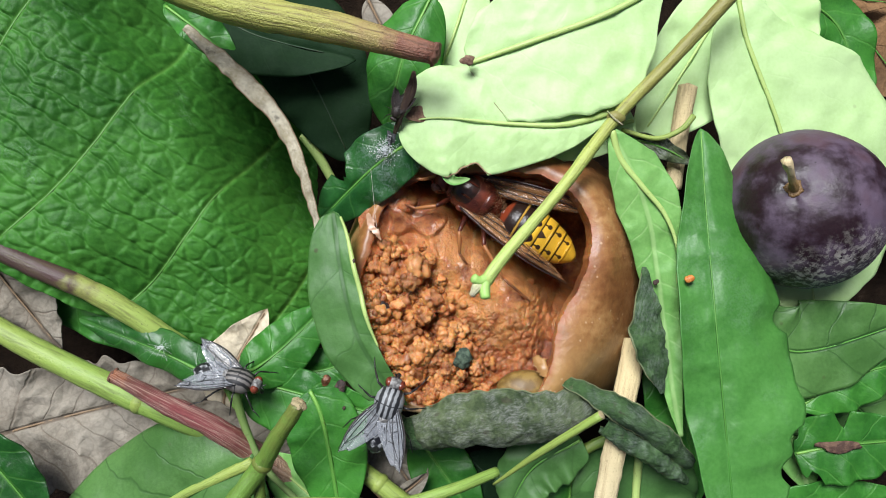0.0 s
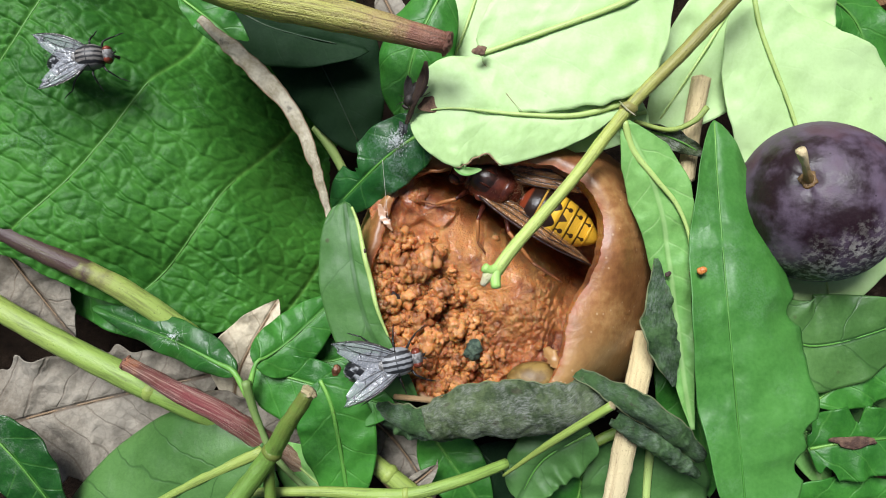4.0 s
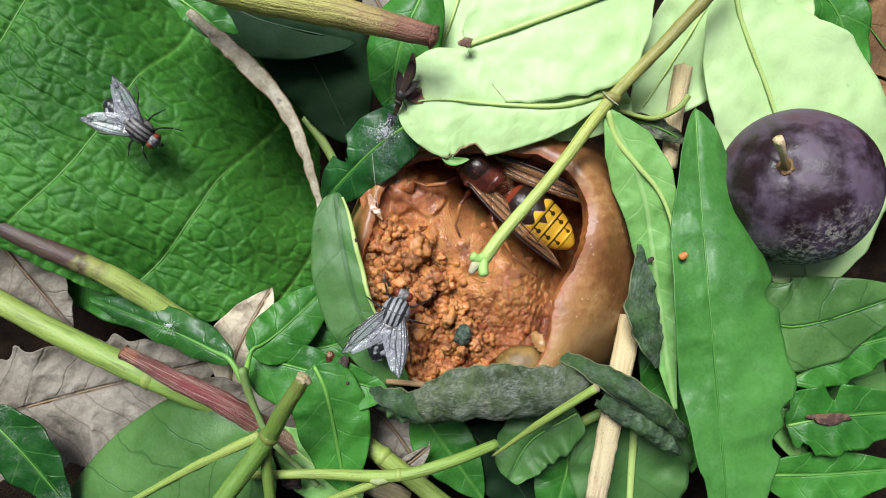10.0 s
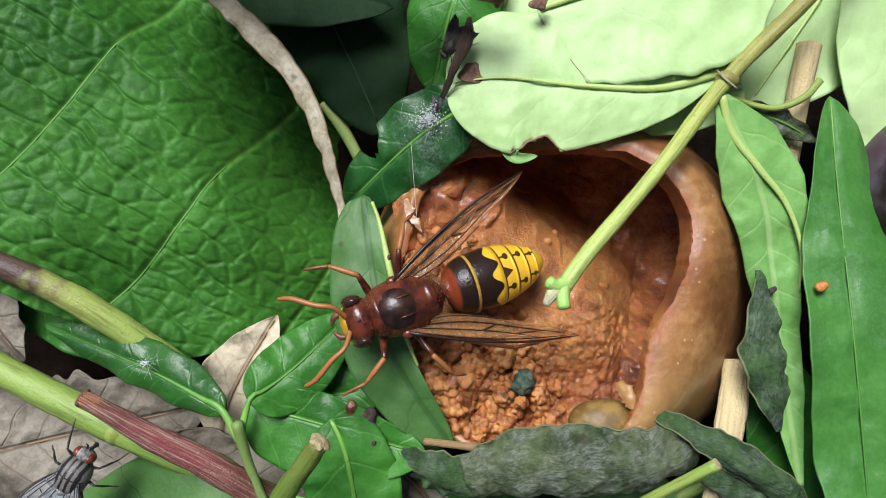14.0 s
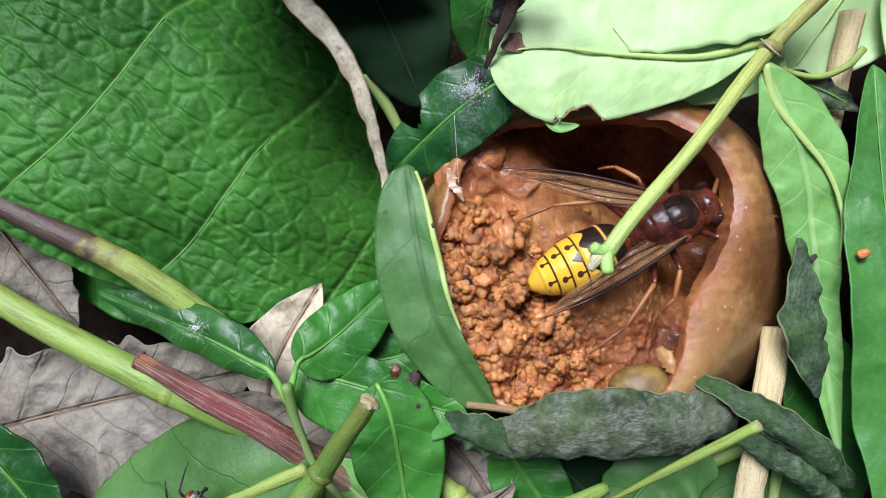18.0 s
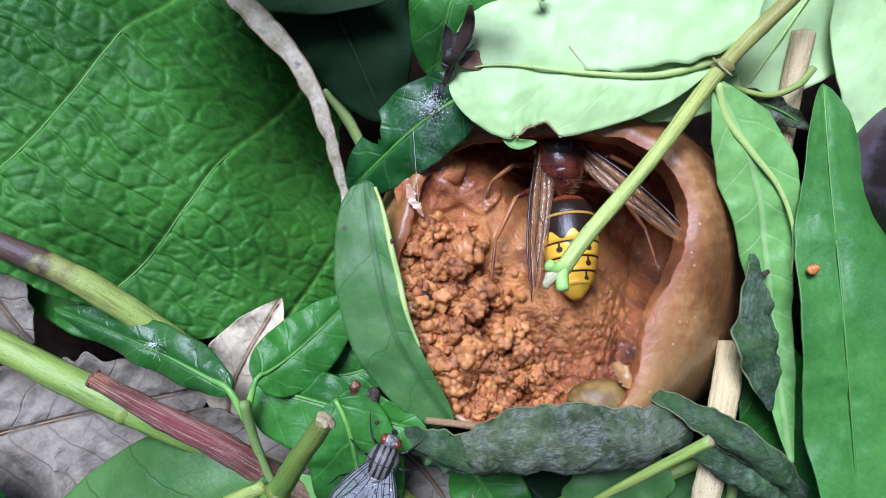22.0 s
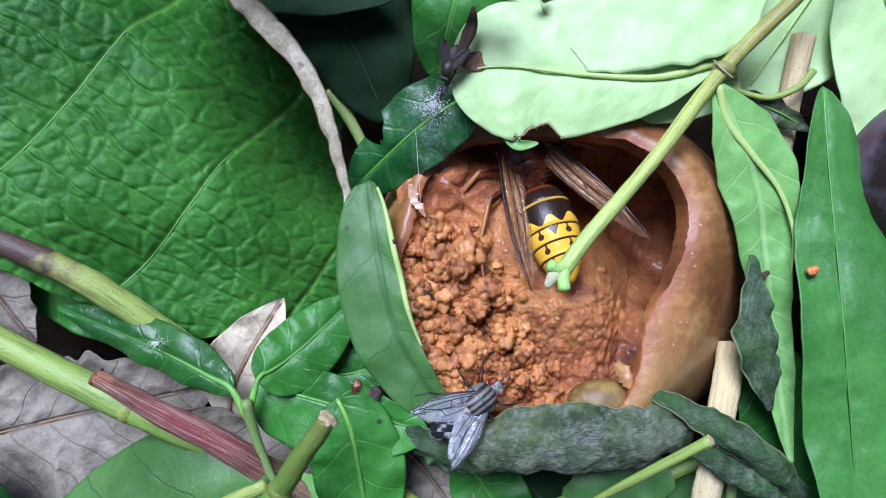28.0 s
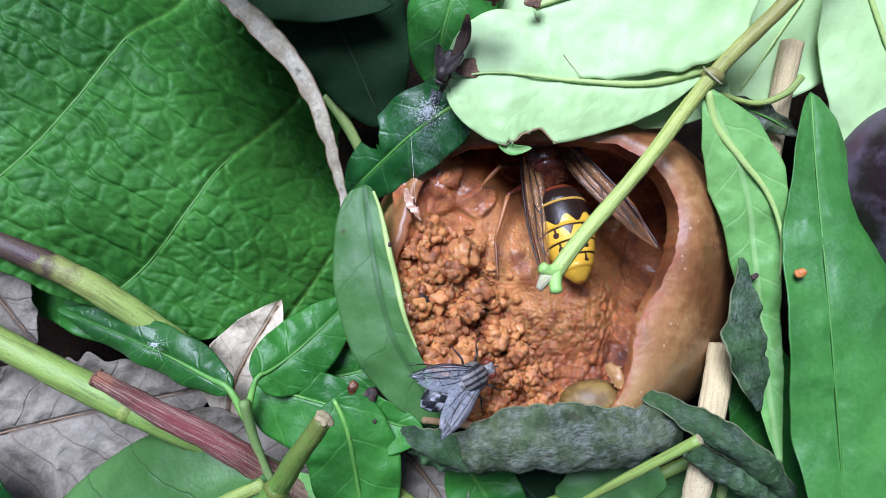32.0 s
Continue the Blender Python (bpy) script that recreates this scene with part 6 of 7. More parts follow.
def make_hornet():
    red = plain("reddish_brown_chitin", (0.045, 0.011, 0.007), 0.27, (0.14, 0.032, 0.016), 0.5)
    black = plain("blackish_chitin", (0.012, 0.008, 0.007), 0.28, (0.04, 0.015, 0.01), 0.7)
    yellow = plain("yellow_chitin", (0.55, 0.3, 0.02), 0.35, (0.7, 0.42, 0.04), 0.8)
    amber = plain("amber_leg", (0.34, 0.13, 0.04), 0.4, (0.32, 0.13, 0.04), 0.8)
    brown = plain("brown_leg", (0.12, 0.04, 0.018), 0.4, (0.26, 0.1, 0.035), 0.8)
    eye = plain("dark_eye", (0.02, 0.01, 0.01), 0.12, (0.05, 0.02, 0.015), 0.4)
    fuzz = plain("brown_fuzz", (0.2, 0.1, 0.04), 0.7, (0.36, 0.2, 0.09), 1.0)
    band = hornet_abdomen_material()
    film = wing_material("amber_wing", (0.36, 0.18, 0.07), (0.06, 0.025, 0.018), 0.2, cells=(3, 2))
    h = root("hornet", "large hornet, reddish-brown with a yellow banded abdomen", "hornet")
    # thorax
    th = part("thorax", shell_mesh("thorax", [(4.3, 1.2, -0.2), (3.8, 2.2, 0), (2.6, 2.95, 0.1), (0.8, 3.25, 0.2), (-1.2, 3.15, 0.2), (-2.8, 2.7, 0.05), (-4.0, 1.9, -0.3), (-4.7, 1.0, -0.6)], red), h, "reddish thorax with a blackish back plate")
    part("back_plate", blob_mesh("back_plate", (0.95, 0, 1.3), (2.75, 2.55, 2.12), black, lumps=0.03), th, "blackish shining back plate")
    for s in (-1, 1):
        part("shoulder", blob_mesh("shoulder", (0.7, s * 1.05, 1.45), (1.7, 0.38, 1.98), red, nu=14, nv=10), th)
    part("scutellum", blob_mesh("scutellum", (-2.5, 0, 1.3), (1.15, 2.2, 1.6), red, nu=16, nv=10), th)
    part("collar", blob_mesh("collar", (3.3, 0, 0.55), (0.9, 2.5, 1.9), red, nu=16, nv=10), th)
    for s in (-1, 1):
        part("wing_socket", blob_mesh("wing_socket", (0.7, s * 2.9, 1.4), (0.75, 0.6, 0.5), red, nu=10, nv=8), th)
    # short fur on the thorax
    rnd = random.Random(4)
    verts, faces = [], []
    for _ in range(1500):
        a, x = rnd.uniform(-0.3, math.pi + 0.3), rnd.choice((rnd.uniform(-5.2, 4.4), rnd.uniform(-5.2, -2.5), rnd.uniform(2.8, 4.8)))
        r = 3.1 * math.sqrt(max(0.05, 1 - (x / 5.0) ** 2))
        p = Vector((x, math.cos(a) * r, math.sin(a) * r * 0.88 + 0.1))
        out = Vector((rnd.uniform(-0.5, 0.3), math.cos(a) + rnd.uniform(-0.3, 0.3), math.sin(a))) * rnd.uniform(0.4, 0.95)
        w = Vector((0.022, 0.022, 0)).cross(out.normalized())
        i = len(verts)
        verts += [p - w, p + w, p + out]
        faces.append((i, i + 1, i + 2))
    fur = new("fur", mesh_of("fur", verts, faces, fuzz))
    fur.parent = th
    tagged(fur, "short brown fur", kind="stuff")
    # waist and abdomen plates
    part("waist", shell_mesh("waist", [(-4.3, 0.7, -0.6), (-5.0, 0.5, -0.6), (-5.6, 0.8, -0.5)], black), h)
    prof = [(-4.9, 0.5), (-5.2, 1.7), (-5.7, 2.5), (-6.6, 3.1), (-8, 3.45), (-10, 3.6), (-12, 3.5), (-14, 3.05), (-15.8, 2.4), (-17, 1.6), (-17.9, 0.75), (-18.2, 0.2)]

    def rad(x):
        for (a, ra), (b, rb) in zip(prof, prof[1:]):
            if a >= x >= b:
                return lerp(ra, rb, (a - x) / (a - b))
        return 0.1

    abdomen = new("abdomen")
    abdomen.parent = h
    cuts = [-4.9, -8.2, -11.5, -13.3, -15.0, -16.5, -18.2]
    for a, b in zip(cuts, cuts[1:]):
        st = [(a + 0.35 * (a < -5), rad(min(-4.9, a + 0.35)) * (0.93 if a < -5 else 1.0), -0.5)]
        st += [(lerp(a, b, f), rad(lerp(a, b, f)) * (0.97 + 0.03 * f), -0.5 - 0.02 * (lerp(a, b, f) + 5) ** 2 * 0.25) for f in (0.0, 0.2, 0.4, 0.6, 0.8, 1.0)]
        st.append((b + 0.05, rad(b) * 0.9, st[-1][2]))
        ob = new("tergite", shell_mesh("tergite", st, band, sides=28))
        ob.parent = abdomen
    # head
    hd = part("head", blob_mesh("head", (6.0, 0, -0.3), (1.75, 2.75, 2.3), red, lumps=0.03), h, "reddish-brown head with a yellow face")
    part("face", blob_mesh("face", (7.15, 0, -0.9), (0.85, 1.9, 1.8), yellow, nu=14, nv=10), hd, "yellow face plate")
    part("forehead", blob_mesh("forehead", (7.0, 0, 0.35), (0.75, 0.8, 0.6), yellow, nu=12, nv=8), hd)
    for s in (-1, 1):
        part("compound_eye", blob_mesh("compound_eye", (6.35, s * 2.2, 0.15), (1.1, 0.75, 1.75), eye, nu=14, nv=10), hd, "dark shining eye")
        part("mandible", tube_mesh("mandible", [(7.3, s * 1.3, -2.0), (8.2, s * 1.1, -2.3), (8.7, s * 0.3, -2.4)], [0.4, 0.35, 0.12], brown, sides=8, steps=6), hd)
        part("antenna", tube_mesh("antenna", [(7.3, s * 0.7, 0.5), (8.6, s * 2.2, 1.5), (10.2, s * 3.0, 1.2), (12.2, s * 4.4, 0.2), (13.4, s * 4.8, -0.8)], [0.3, 0.26, 0.3, 0.3, 0.22], amber, sides=8, steps=20), hd, "reddish antenna")
    for y, x in ((0, 6.35), (0.4, 5.9), (-0.4, 5.9)):
        part("ocellus", blob_mesh("ocellus", (x, y, 1.85), (0.2, 0.2, 0.2), black, nu=8, nv=6), hd)
    hd.location.x = -0.9 * MM
    # wings, each on its own hinge
    wings = []
    for s in (1, -1):
        hinge = new("wing_" + ("left" if s > 0 else "right"), wing_mesh("forewing", 19.5, 2.8, film, s, fold=1.0, lean=-0.12))
        hinge.parent = h
        tagged(hinge, "long amber-brown folded wing")
        vein = new("leading_vein", tube_mesh("leading_vein", [(0, 0, 0.05), (-6, s * 0.75, 0.1), (-13, s * 0.9, 0.1), (-19.5, s * 0.15, 0.05)], [0.2, 0.18, 0.14, 0.07], black, sides=6, steps=12))
        vein.parent = hinge
        wing_veins(hinge, 19.5, 2.8, s, black, ([(0.03, 0.3), (0.4, 0.38), (0.62, 0.3), (0.75, 0.05)], [(0.03, 0.5), (0.35, 0.7), (0.7, 0.62), (0.9, 0.5)], [(0.42, 0.38), (0.5, 0.68)], [(0.62, 0.3), (0.8, 0.6)], [(0.03, 0.75), (0.3, 0.93), (0.6, 0.98)]), 0.085, fold=1.0, lean=-0.12)
        hind = new("hindwing", wing_mesh("hindwing", 12, 2.4, film, s, fold=0.5, lean=-0.25))
        hind.parent = hinge
        hind.location = Vector((-1.2, 0, -0.35)) * MM
        wings.append(hinge)
    # legs
    legs = []
    for s in (1, -1):
        for k, (x, reach, back) in enumerate(((2.6, 5.5, 4.6), (-0.2, 8.0, -3.2), (-2.6, 7.6, -9.5))):
            j = [(x, s * 1.6, -1.9), (x + back * 0.3, s * (1.6 + reach * 0.55), 1.0), (x + back * 0.85, s * (1.6 + reach * 0.9), 0.0), (x + back * 1.4, s * (1.4 + reach * 1.02), -1.0)]
            leg = limb(h, "leg", j, (0.42, 0.3, 0.2, 0.12), (red, amber, brown))
            legs.append((leg, s, k))
    return h, wings, legs


hornet, hornet_wings, hornet_legs = make_hornet()
hornet.scale = (1.1, 1.1, 1.1)


def make_fly(ragged, pale, dark):
    """A fly; ragged: how torn its wings are; pale, dark: the greys of its back."""
    m = Nodes("striped_thorax", 0.45)
    ay = m.math("ABSOLUTE", m.axis(1))
    ay = m.math("ADD", ay, m.math("MULTIPLY", m.math("SUBTRACT", m.noise(1.2, 3), 0.5), 0.3))
    stripes = m.math("MAXIMUM", m.math("MULTIPLY", m.step(ay, 0.16, 0.24), m.math("SUBTRACT", 1.0, m.step(ay, 0.5, 0.6))), m.math("MULTIPLY", m.step(ay, 0.92, 1.02), m.math("SUBTRACT", 1.0, m.step(ay, 1.4, 1.5))))
    seam = m.math("LESS_THAN", m.math("ABSOLUTE", m.math("SUBTRACT", m.axis(0), 0.3)), 0.07)
    stripes = m.math("MAXIMUM", stripes, seam)
    col = m.mix(m.math("MULTIPLY", stripes, 0.95), m.mix(m.noise(2.0, 4), dark, pale), (0.008, 0.008, 0.01))
    m.set("Base Color", col)
    m.bump(m.noise(4, 4), 0.08)
    chest = m.mat
    m = Nodes("chequered_abdomen", 0.4)
    v = m.voronoi(0.85, "F1")
    check = m.step(m.math("ADD", m.math("SINE", m.math("MULTIPLY", m.axis(0), 4.1)), m.math("MULTIPLY", m.math("SINE", m.math("MULTIPLY", m.axis(1), 5.2)), 1.0)), -0.2, 0.4)
    check = m.math("MULTIPLY", check, m.step(v, 0.2, 0.6))
    m.set("Base Color", m.mix(check, (0.012, 0.012, 0.014), (0.36, 0.37, 0.38)))
    belly = m.mat
    black = plain("black_bristle", (0.008, 0.008, 0.009), 0.35, (0.025, 0.022, 0.022), 1.5)
    face = plain("silver_face", (0.1, 0.095, 0.09), 0.5, (0.3, 0.29, 0.28), 2.0)
    eye = plain("red_eye", (0.1, 0.02, 0.012), 0.25, (0.22, 0.05, 0.026), 1.0)
    film = wing_material("clear_fly_wing", (0.28, 0.29, 0.31), (0.05, 0.04, 0.035), 0.42, cells=(2, 1.5))
    f = root("fly", "grey fly with a striped back and red eyes", "fly", group="flies")
    th = part("thorax", shell_mesh("thorax", [(2.5, 0.8, 0), (2.1, 1.5, 0), (1.2, 2.0, 0.1), (0, 2.1, 0.15), (-1.2, 1.9, 0.1), (-1.9, 1.4, 0.1), (-2.3, 0.6, 0.05)], chest), f, "grey thorax with dark stripes")
    part("scutellum", blob_mesh("scutellum", (-1.9, 0, 0.75), (0.9, 1.15, 0.75), face, nu=14, nv=10), th, "grey pad behind the stripes")
    ab = part("abdomen", shell_mesh("abdomen", [(-1.6, 1.0, -0.1), (-2.2, 1.7, -0.1), (-3.4, 2.15, -0.15), (-4.8, 2.1, -0.25), (-6.0, 1.65, -0.35), (-7.0, 0.95, -0.5), (-7.5, 0.2, -0.6)], belly, squash=0.68), f, "chequered black and silver abdomen")
    hd = part("head", blob_mesh("head", (3.1, 0, -0.05), (0.85, 1.45, 1.15), face, nu=16, nv=10), f, "silvery head")
    for s in (-1, 1):
        part("compound_eye", blob_mesh("compound_eye", (3.1, s * 0.85, 0.1), (0.7, 0.62, 0.9), eye, nu=14, nv=10), hd, "brick red eye")
        part("antenna", tube_mesh("antenna", [(3.8, s * 0.2, 0.1), (4.2, s * 0.25, 0.0), (4.5, s * 0.5, 0.3)], [0.12, 0.14, 0.04], black, sides=6, steps=6), hd)
    part("proboscis", tube_mesh("proboscis", [(3.6, 0, -0.8), (3.8, 0, -1.5), (3.9, 0, -1.9)], [0.3, 0.22, 0.35], black, sides=8, steps=6), hd)
    for s in (1, -1):
        wing = new("wing", wing_mesh("wing", 9.2, 3.9, film, s, fold=0.3, lean=0.0, ragged=ragged))
        wing.parent = f
        wing.location, wing.rotation_euler = Vector((0.4, s * 1.5, 1.35)) * MM, (radians(s * 5), radians(3), radians(-s * 19))
        wing_veins(wing, 9.2, 3.9, s, black, ([(0.02, 0.1), (0.35, 0.14), (0.7, 0.06)], [(0.02, 0.2), (0.4, 0.26), (0.9, 0.16)], [(0.05, 0.35), (0.45, 0.5), (0.72, 0.42), (0.8, 0.2)], [(0.05, 0.5), (0.3, 0.66), (0.55, 0.8)], [(0.35, 0.25), (0.38, 0.46)], [(0.55, 0.47), (0.5, 0.72)]), 0.055, fold=0.3, ragged=ragged)
        vein = new("leading_vein", tube_mesh("leading_vein", [(0, 0, 0.03), (-4, s * 0.7, 0.05), (-8.6, s * 0.35, 0.03)], [0.09, 0.06, 0.03], black, sides=6, steps=10))
        vein.parent = wing
        for k, (x, reach, back) in enumerate(((1.5, 3.2, 2.8), (0.1, 4.2, 0.4), (-1.2, 4.4, -3.8))):
            j = [(x, s * 0.9, -1.0), (x + back * 0.35, s * (0.9 + reach * 0.45), 0.0), (x + back * 0.8, s * (0.9 + reach * 0.8), -1.5), (x + back * 1.3, s * (0.9 + reach * 1.0), -2.2)]
            limb(f, "leg", j, (0.2, 0.14, 0.09, 0.05), (black, black, black))
    rnd = random.Random(9)
    verts, faces = [], []
    for _ in range(150):
        x, a = rnd.uniform(-7, 2.2), rnd.uniform(0.1, math.pi - 0.1)
        r = 1.85 * math.sqrt(max(0.1, 1 - (x / 2.9) ** 2)) if x > -2.2 else 1.9 * math.sqrt(max(0.05, 1 - ((x + 4.4) / 3.2) ** 2))
        p = Vector((x, math.cos(a) * r, math.sin(a) * r * 0.9))
        out = Vector((-0.7, math.cos(a) * 0.6, math.sin(a) * 0.7)) * rnd.uniform(0.5, 0.95)
        w = Vector((0, 0.035, 0.02))
        i = len(verts)
        verts += [p - w, p + w, p + out]
        faces.append((i, i + 1, i + 2))
    b = part("bristles", mesh_of("bristles", verts, faces, black), f, "short black bristles")
    tagged(b, kind="stuff")
    return f


fly = make_fly(0.0, (0.4, 0.41, 0.42), (0.15, 0.155, 0.16))
fly.scale = (1.1, 1.1, 1.1)
tagged(fly, "large grey fly with a striped back at the fruit's edge")
leaf_fly = make_fly(1.0, (0.24, 0.22, 0.2), (0.09, 0.082, 0.075))
leaf_fly.scale = (0.98, 0.98, 0.98)
tagged(leaf_fly, "brownish-grey fly with red eyes and torn wings")


small_fly = copy_thing(fly, pose(0, 0, 0))
small_fly.scale = (0.42, 0.42, 0.42)
DARK_COAT = plain("dark_brown_coat", (0.014, 0.01, 0.008), 0.45, (0.04, 0.028, 0.022), 1.5)
for piece in small_fly.children_recursive:
    if piece.type == "MESH":
        piece.material_slots[0].link = "OBJECT"
        piece.material_slots[0].material = DARK_COAT
tagged(small_fly, "small dark fly beside a withered leaf stalk")


# ---- what moves ----
def facing(front, rear, along, lift=0.0, roll=0.0):
    """A pose between two body points, facing from rear to front; along: the origin's share of the way from the front; roll: degrees about the body."""
    a, b = Vector(front), Vector(rear)
    x = (a - b).normalized()
    y = UPWARD.cross(x).normalized()
    z = x.cross(y)
    m = Matrix((x, y, z)).transposed().to_4x4()
    m = m @ Matrix.Rotation(radians(roll), 4, "X")
    m.translation = (a.lerp(b, along) + UPWARD * lift) * MM
    return m


def motions():
    hornet_rows = [
        (0.0, (5.7, 11.5, -13), (20.6, 2.1, -12)), (0.5, (5.7, 11.7, -13), (20.8, 2.2, -12)), (1.0, (5.5, 11.9, -13), (21.0, 2.3, -12)), (2.0, (5.6, 11.9, -13), (21.3, 2.5, -12)),
        (3.0, (5.8, 12.1, -13), (21.3, 2.7, -12)), (4.0, (6.8, 12.0, -13), (23.1, 3.3, -12)), (6.5, (7.1, 11.6, -13), (22.0, 0.9, -12)), (8.0, (7.2, 11.9, -13), (21.8, 0.9, -12)),
        (9.0, (7.3, 12.0, -13), (21.3, 0.4, -12)), (10.0, (7.4, 11.9, -13), (21.7, 0.1, -12)), (10.5, (8.4, 12.5, -13), (21.8, -1.5, -12)), (11.0, (8.9, 11.7, -13), (23.6, -1.9, -12)),
        (11.4, (8.5, 12.3, -13), (23.4, -3.1, -12)), (11.7, (8.0, 11.9, -13), (25.0, 0.8, -13)), (12.0, (9.1, 9.8, -11), (27.7, 2.2, -14)), (12.3, (5.9, 5.6, -7), (25.6, 2.8, -13)),
        (12.6, (3.2, 4.6, -5), (21.7, 4.3, -12)), (13.0, (-0.6, 2.5, -6), (19.0, 3.2, -11)), (13.3, (-4.2, 0.4, -4), (15.7, 1.6, -10)), (13.6, (-7.7, -3.2, -3), (10.1, 1.7, -9)),
        (14.0, (-11.2, -5.6, -2), (4.9, 0.0, -8)), (14.5, (-13.8, -10.4, -2), (0.4, -0.3, -7)), (15.5, (-11.9, -12.2, -3), (-3.7, 3.5, -5)), (16.5, (-6.9, -12.3, -5), (-6.2, 5.4, -5)),
        (17.0, (-2.5, -11.8, -6), (-15.3, 4.0, -3)), (17.3, (3.5, -8.0, -7), (-16.3, 1.1, -3)), (17.6, (6.8, -7.1, -7), (-14.3, -5.2, -4)), (18.0, (17.0, 1.3, -10), (-3.6, -8.4, -8)),
        (18.5, (17.7, 1.2, -11), (-1.0, -7.3, -8)), (19.0, (18.1, 1.8, -11), (0.1, -8.0, -8)), (19.3, (12.2, 3.8, -12), (1.7, -12.4, -8)), (19.6, (12.8, 8.9, -14), (5.8, -8.6, -8)),
        (20.0, (9.3, 8.8, -15), (5.9, -7.8, -9)), (21.0, (8.2, 11.8, -15), (9.7, -7.0, -9)), (22.0, (8.9, 12.4, -14), (10.9, -6.1, -9)), (23.0, (8.3, 12.1, -14), (9.7, -8.4, -9)),
        (24.0, (7.4, 12.3, -14), (11.1, -7.8, -9)), (25.0, (7.3, 12.5, -15), (12.5, -5.8, -9)), (25.5, (6.5, 12.4, -15), (11.9, -5.6, -9)), (27.5, (3.6, 12.8, -16), (10.1, -5.6, -9)),
        (28.0, (3.6, 13.2, -16), (9.7, -4.0, -9)), (29.0, (4.1, 13.0, -16), (10.2, -4.1, -9)), (30.0, (4.7, 12.9, -16), (10.7, -4.6, -9)), (31.0, (6.7, 13.4, -16), (10.5, -5.0, -9)), (32.0, (7.5, 14.1, -16), (12.3, -3.9, -9))]
    lean = {11.7: 12, 12.0: 34, 12.3: 44, 12.6: 38, 13.0: 32, 13.3: 16, 13.6: 5, 17.6: -12, 18.0: -14, 18.5: -14, 19.0: -12}
    walk(hornet, [(t, facing(a, b, 0.0, roll=lean.get(t, 0))) for t, a, b in hornet_rows])
    spread = [(0.0, 3, 14), (11.0, 3, 14), (11.7, 0, 18), (12.0, 2, 26), (12.3, 4, 12), (12.6, 6, 10), (13.0, 10, 13), (13.3, 15, 24), (13.6, 20, 24), (14.0, 19, 22), (14.5, 18, 19), (16.5, 11, 29), (17.0, 33, 11),
              (17.6, 26, 10), (18.0, 34, 5), (19.0, 16, 5), (19.6, 18, 18), (20.0, 2, 32), (21.0, 5, 20), (22.0, 8, 38), (22.6, 6, 18), (23.0, 6, 18), (25.0, 4, 24), (28.0, 6, 22), (32.0, 5, 20)]
    walk(hornet_wings[0], [(t, pose(0.0007, 0.0029, 0.0017, 8, 2, -a)) for t, a, b in spread])
    walk(hornet_wings[1], [(t, pose(0.0007, -0.0029, 0.0017, -8, 2, b)) for t, a, b in spread])
    for leg, s, k in hornet_legs:
        rows = [(0.0, pose(0, 0, 0))]
        for n in range(8):
            rows.append((11.4 + n * 0.4, pose(0, 0, 0, 0, 0, s * 7 * (1 if (n + k + (s > 0)) % 2 else -1))))
        for n in range(9):
            rows.append((16.5 + n * 0.4, pose(0, 0, 0, 0, 0, s * 6 * (1 if (n + k + (s > 0)) % 2 else -1))))
        rows.append((21.0, pose(0, 0, 0, 0, 0, -s * 4)))
        rows.append((32.0, pose(0, 0, 0, 0, 0, -s * 3)))
        walk(leg, rows)
    fly_rows = [
        (0.0, (-5.9, -17.3, -2), (-10.1, -30.1, -3)), (0.5, (-5.9, -17.6, -2), (-10.2, -30.4, -3)), (0.8, (-18.0, -14.7, -3), (-10.8, -24.5, -2)), (1.0, (-19.8, -14.8, -4), (-12.7, -24.1, -3)), (1.5, (-20.3, -14.2, -4), (-12.4, -23.5, -3)),
        (2.0, (-12.4, -14.8, -1), (-18.5, -21.3, -3)), (2.5, (-8.7, -18.0, -2), (-21.5, -16.9, -3)), (3.0, (-4.2, -16.4, -3), (-17.4, -18.8, -3)), (3.5, (-4.2, -15.8, -4), (-17.2, -18.6, -3)), (4.0, (-3.5, -16.1, -4), (-16.6, -19.0, -3)),
        (4.5, (-3.3, -16.3, -4), (-16.3, -18.8, -3)), (6.5, (-0.3, -17.8, -4), (-13.3, -19.0, -3)), (7.5, (-3.5, -10.9, -4), (-13.1, -20.1, -3)), (8.5, (-4.5, -7.8, -4), (-10.1, -19.1, -3)), (9.0, (-4.2, -8.1, -4), (-8.6, -19.9, -3)),
        (10.0, (-5.1, -7.7, -4), (-10.2, -19.1, -3)), (10.5, (-5.8, -6.0, -4), (-10.1, -18.8, -3)), (11.0, (-5.7, -5.3, -4), (-9.2, -17.2, -3)), (11.5, (-3.9, -5.0, -4), (-8.2, -16.7, -3)), (11.7, (-2.5, -7.5, -3), (-12.2, -17.3, -3)),
        (11.9, (-11.1, -27.8, 25), (-15.6, -36.7, 22)), (12.5, (-60, -160, -40), (-70, -172, -40)), (32.0, (-60, -160, -40), (-70, -172, -40))]
    walk(fly, [(t, facing(a, b, 0.35)) for t, a, b in fly_rows])
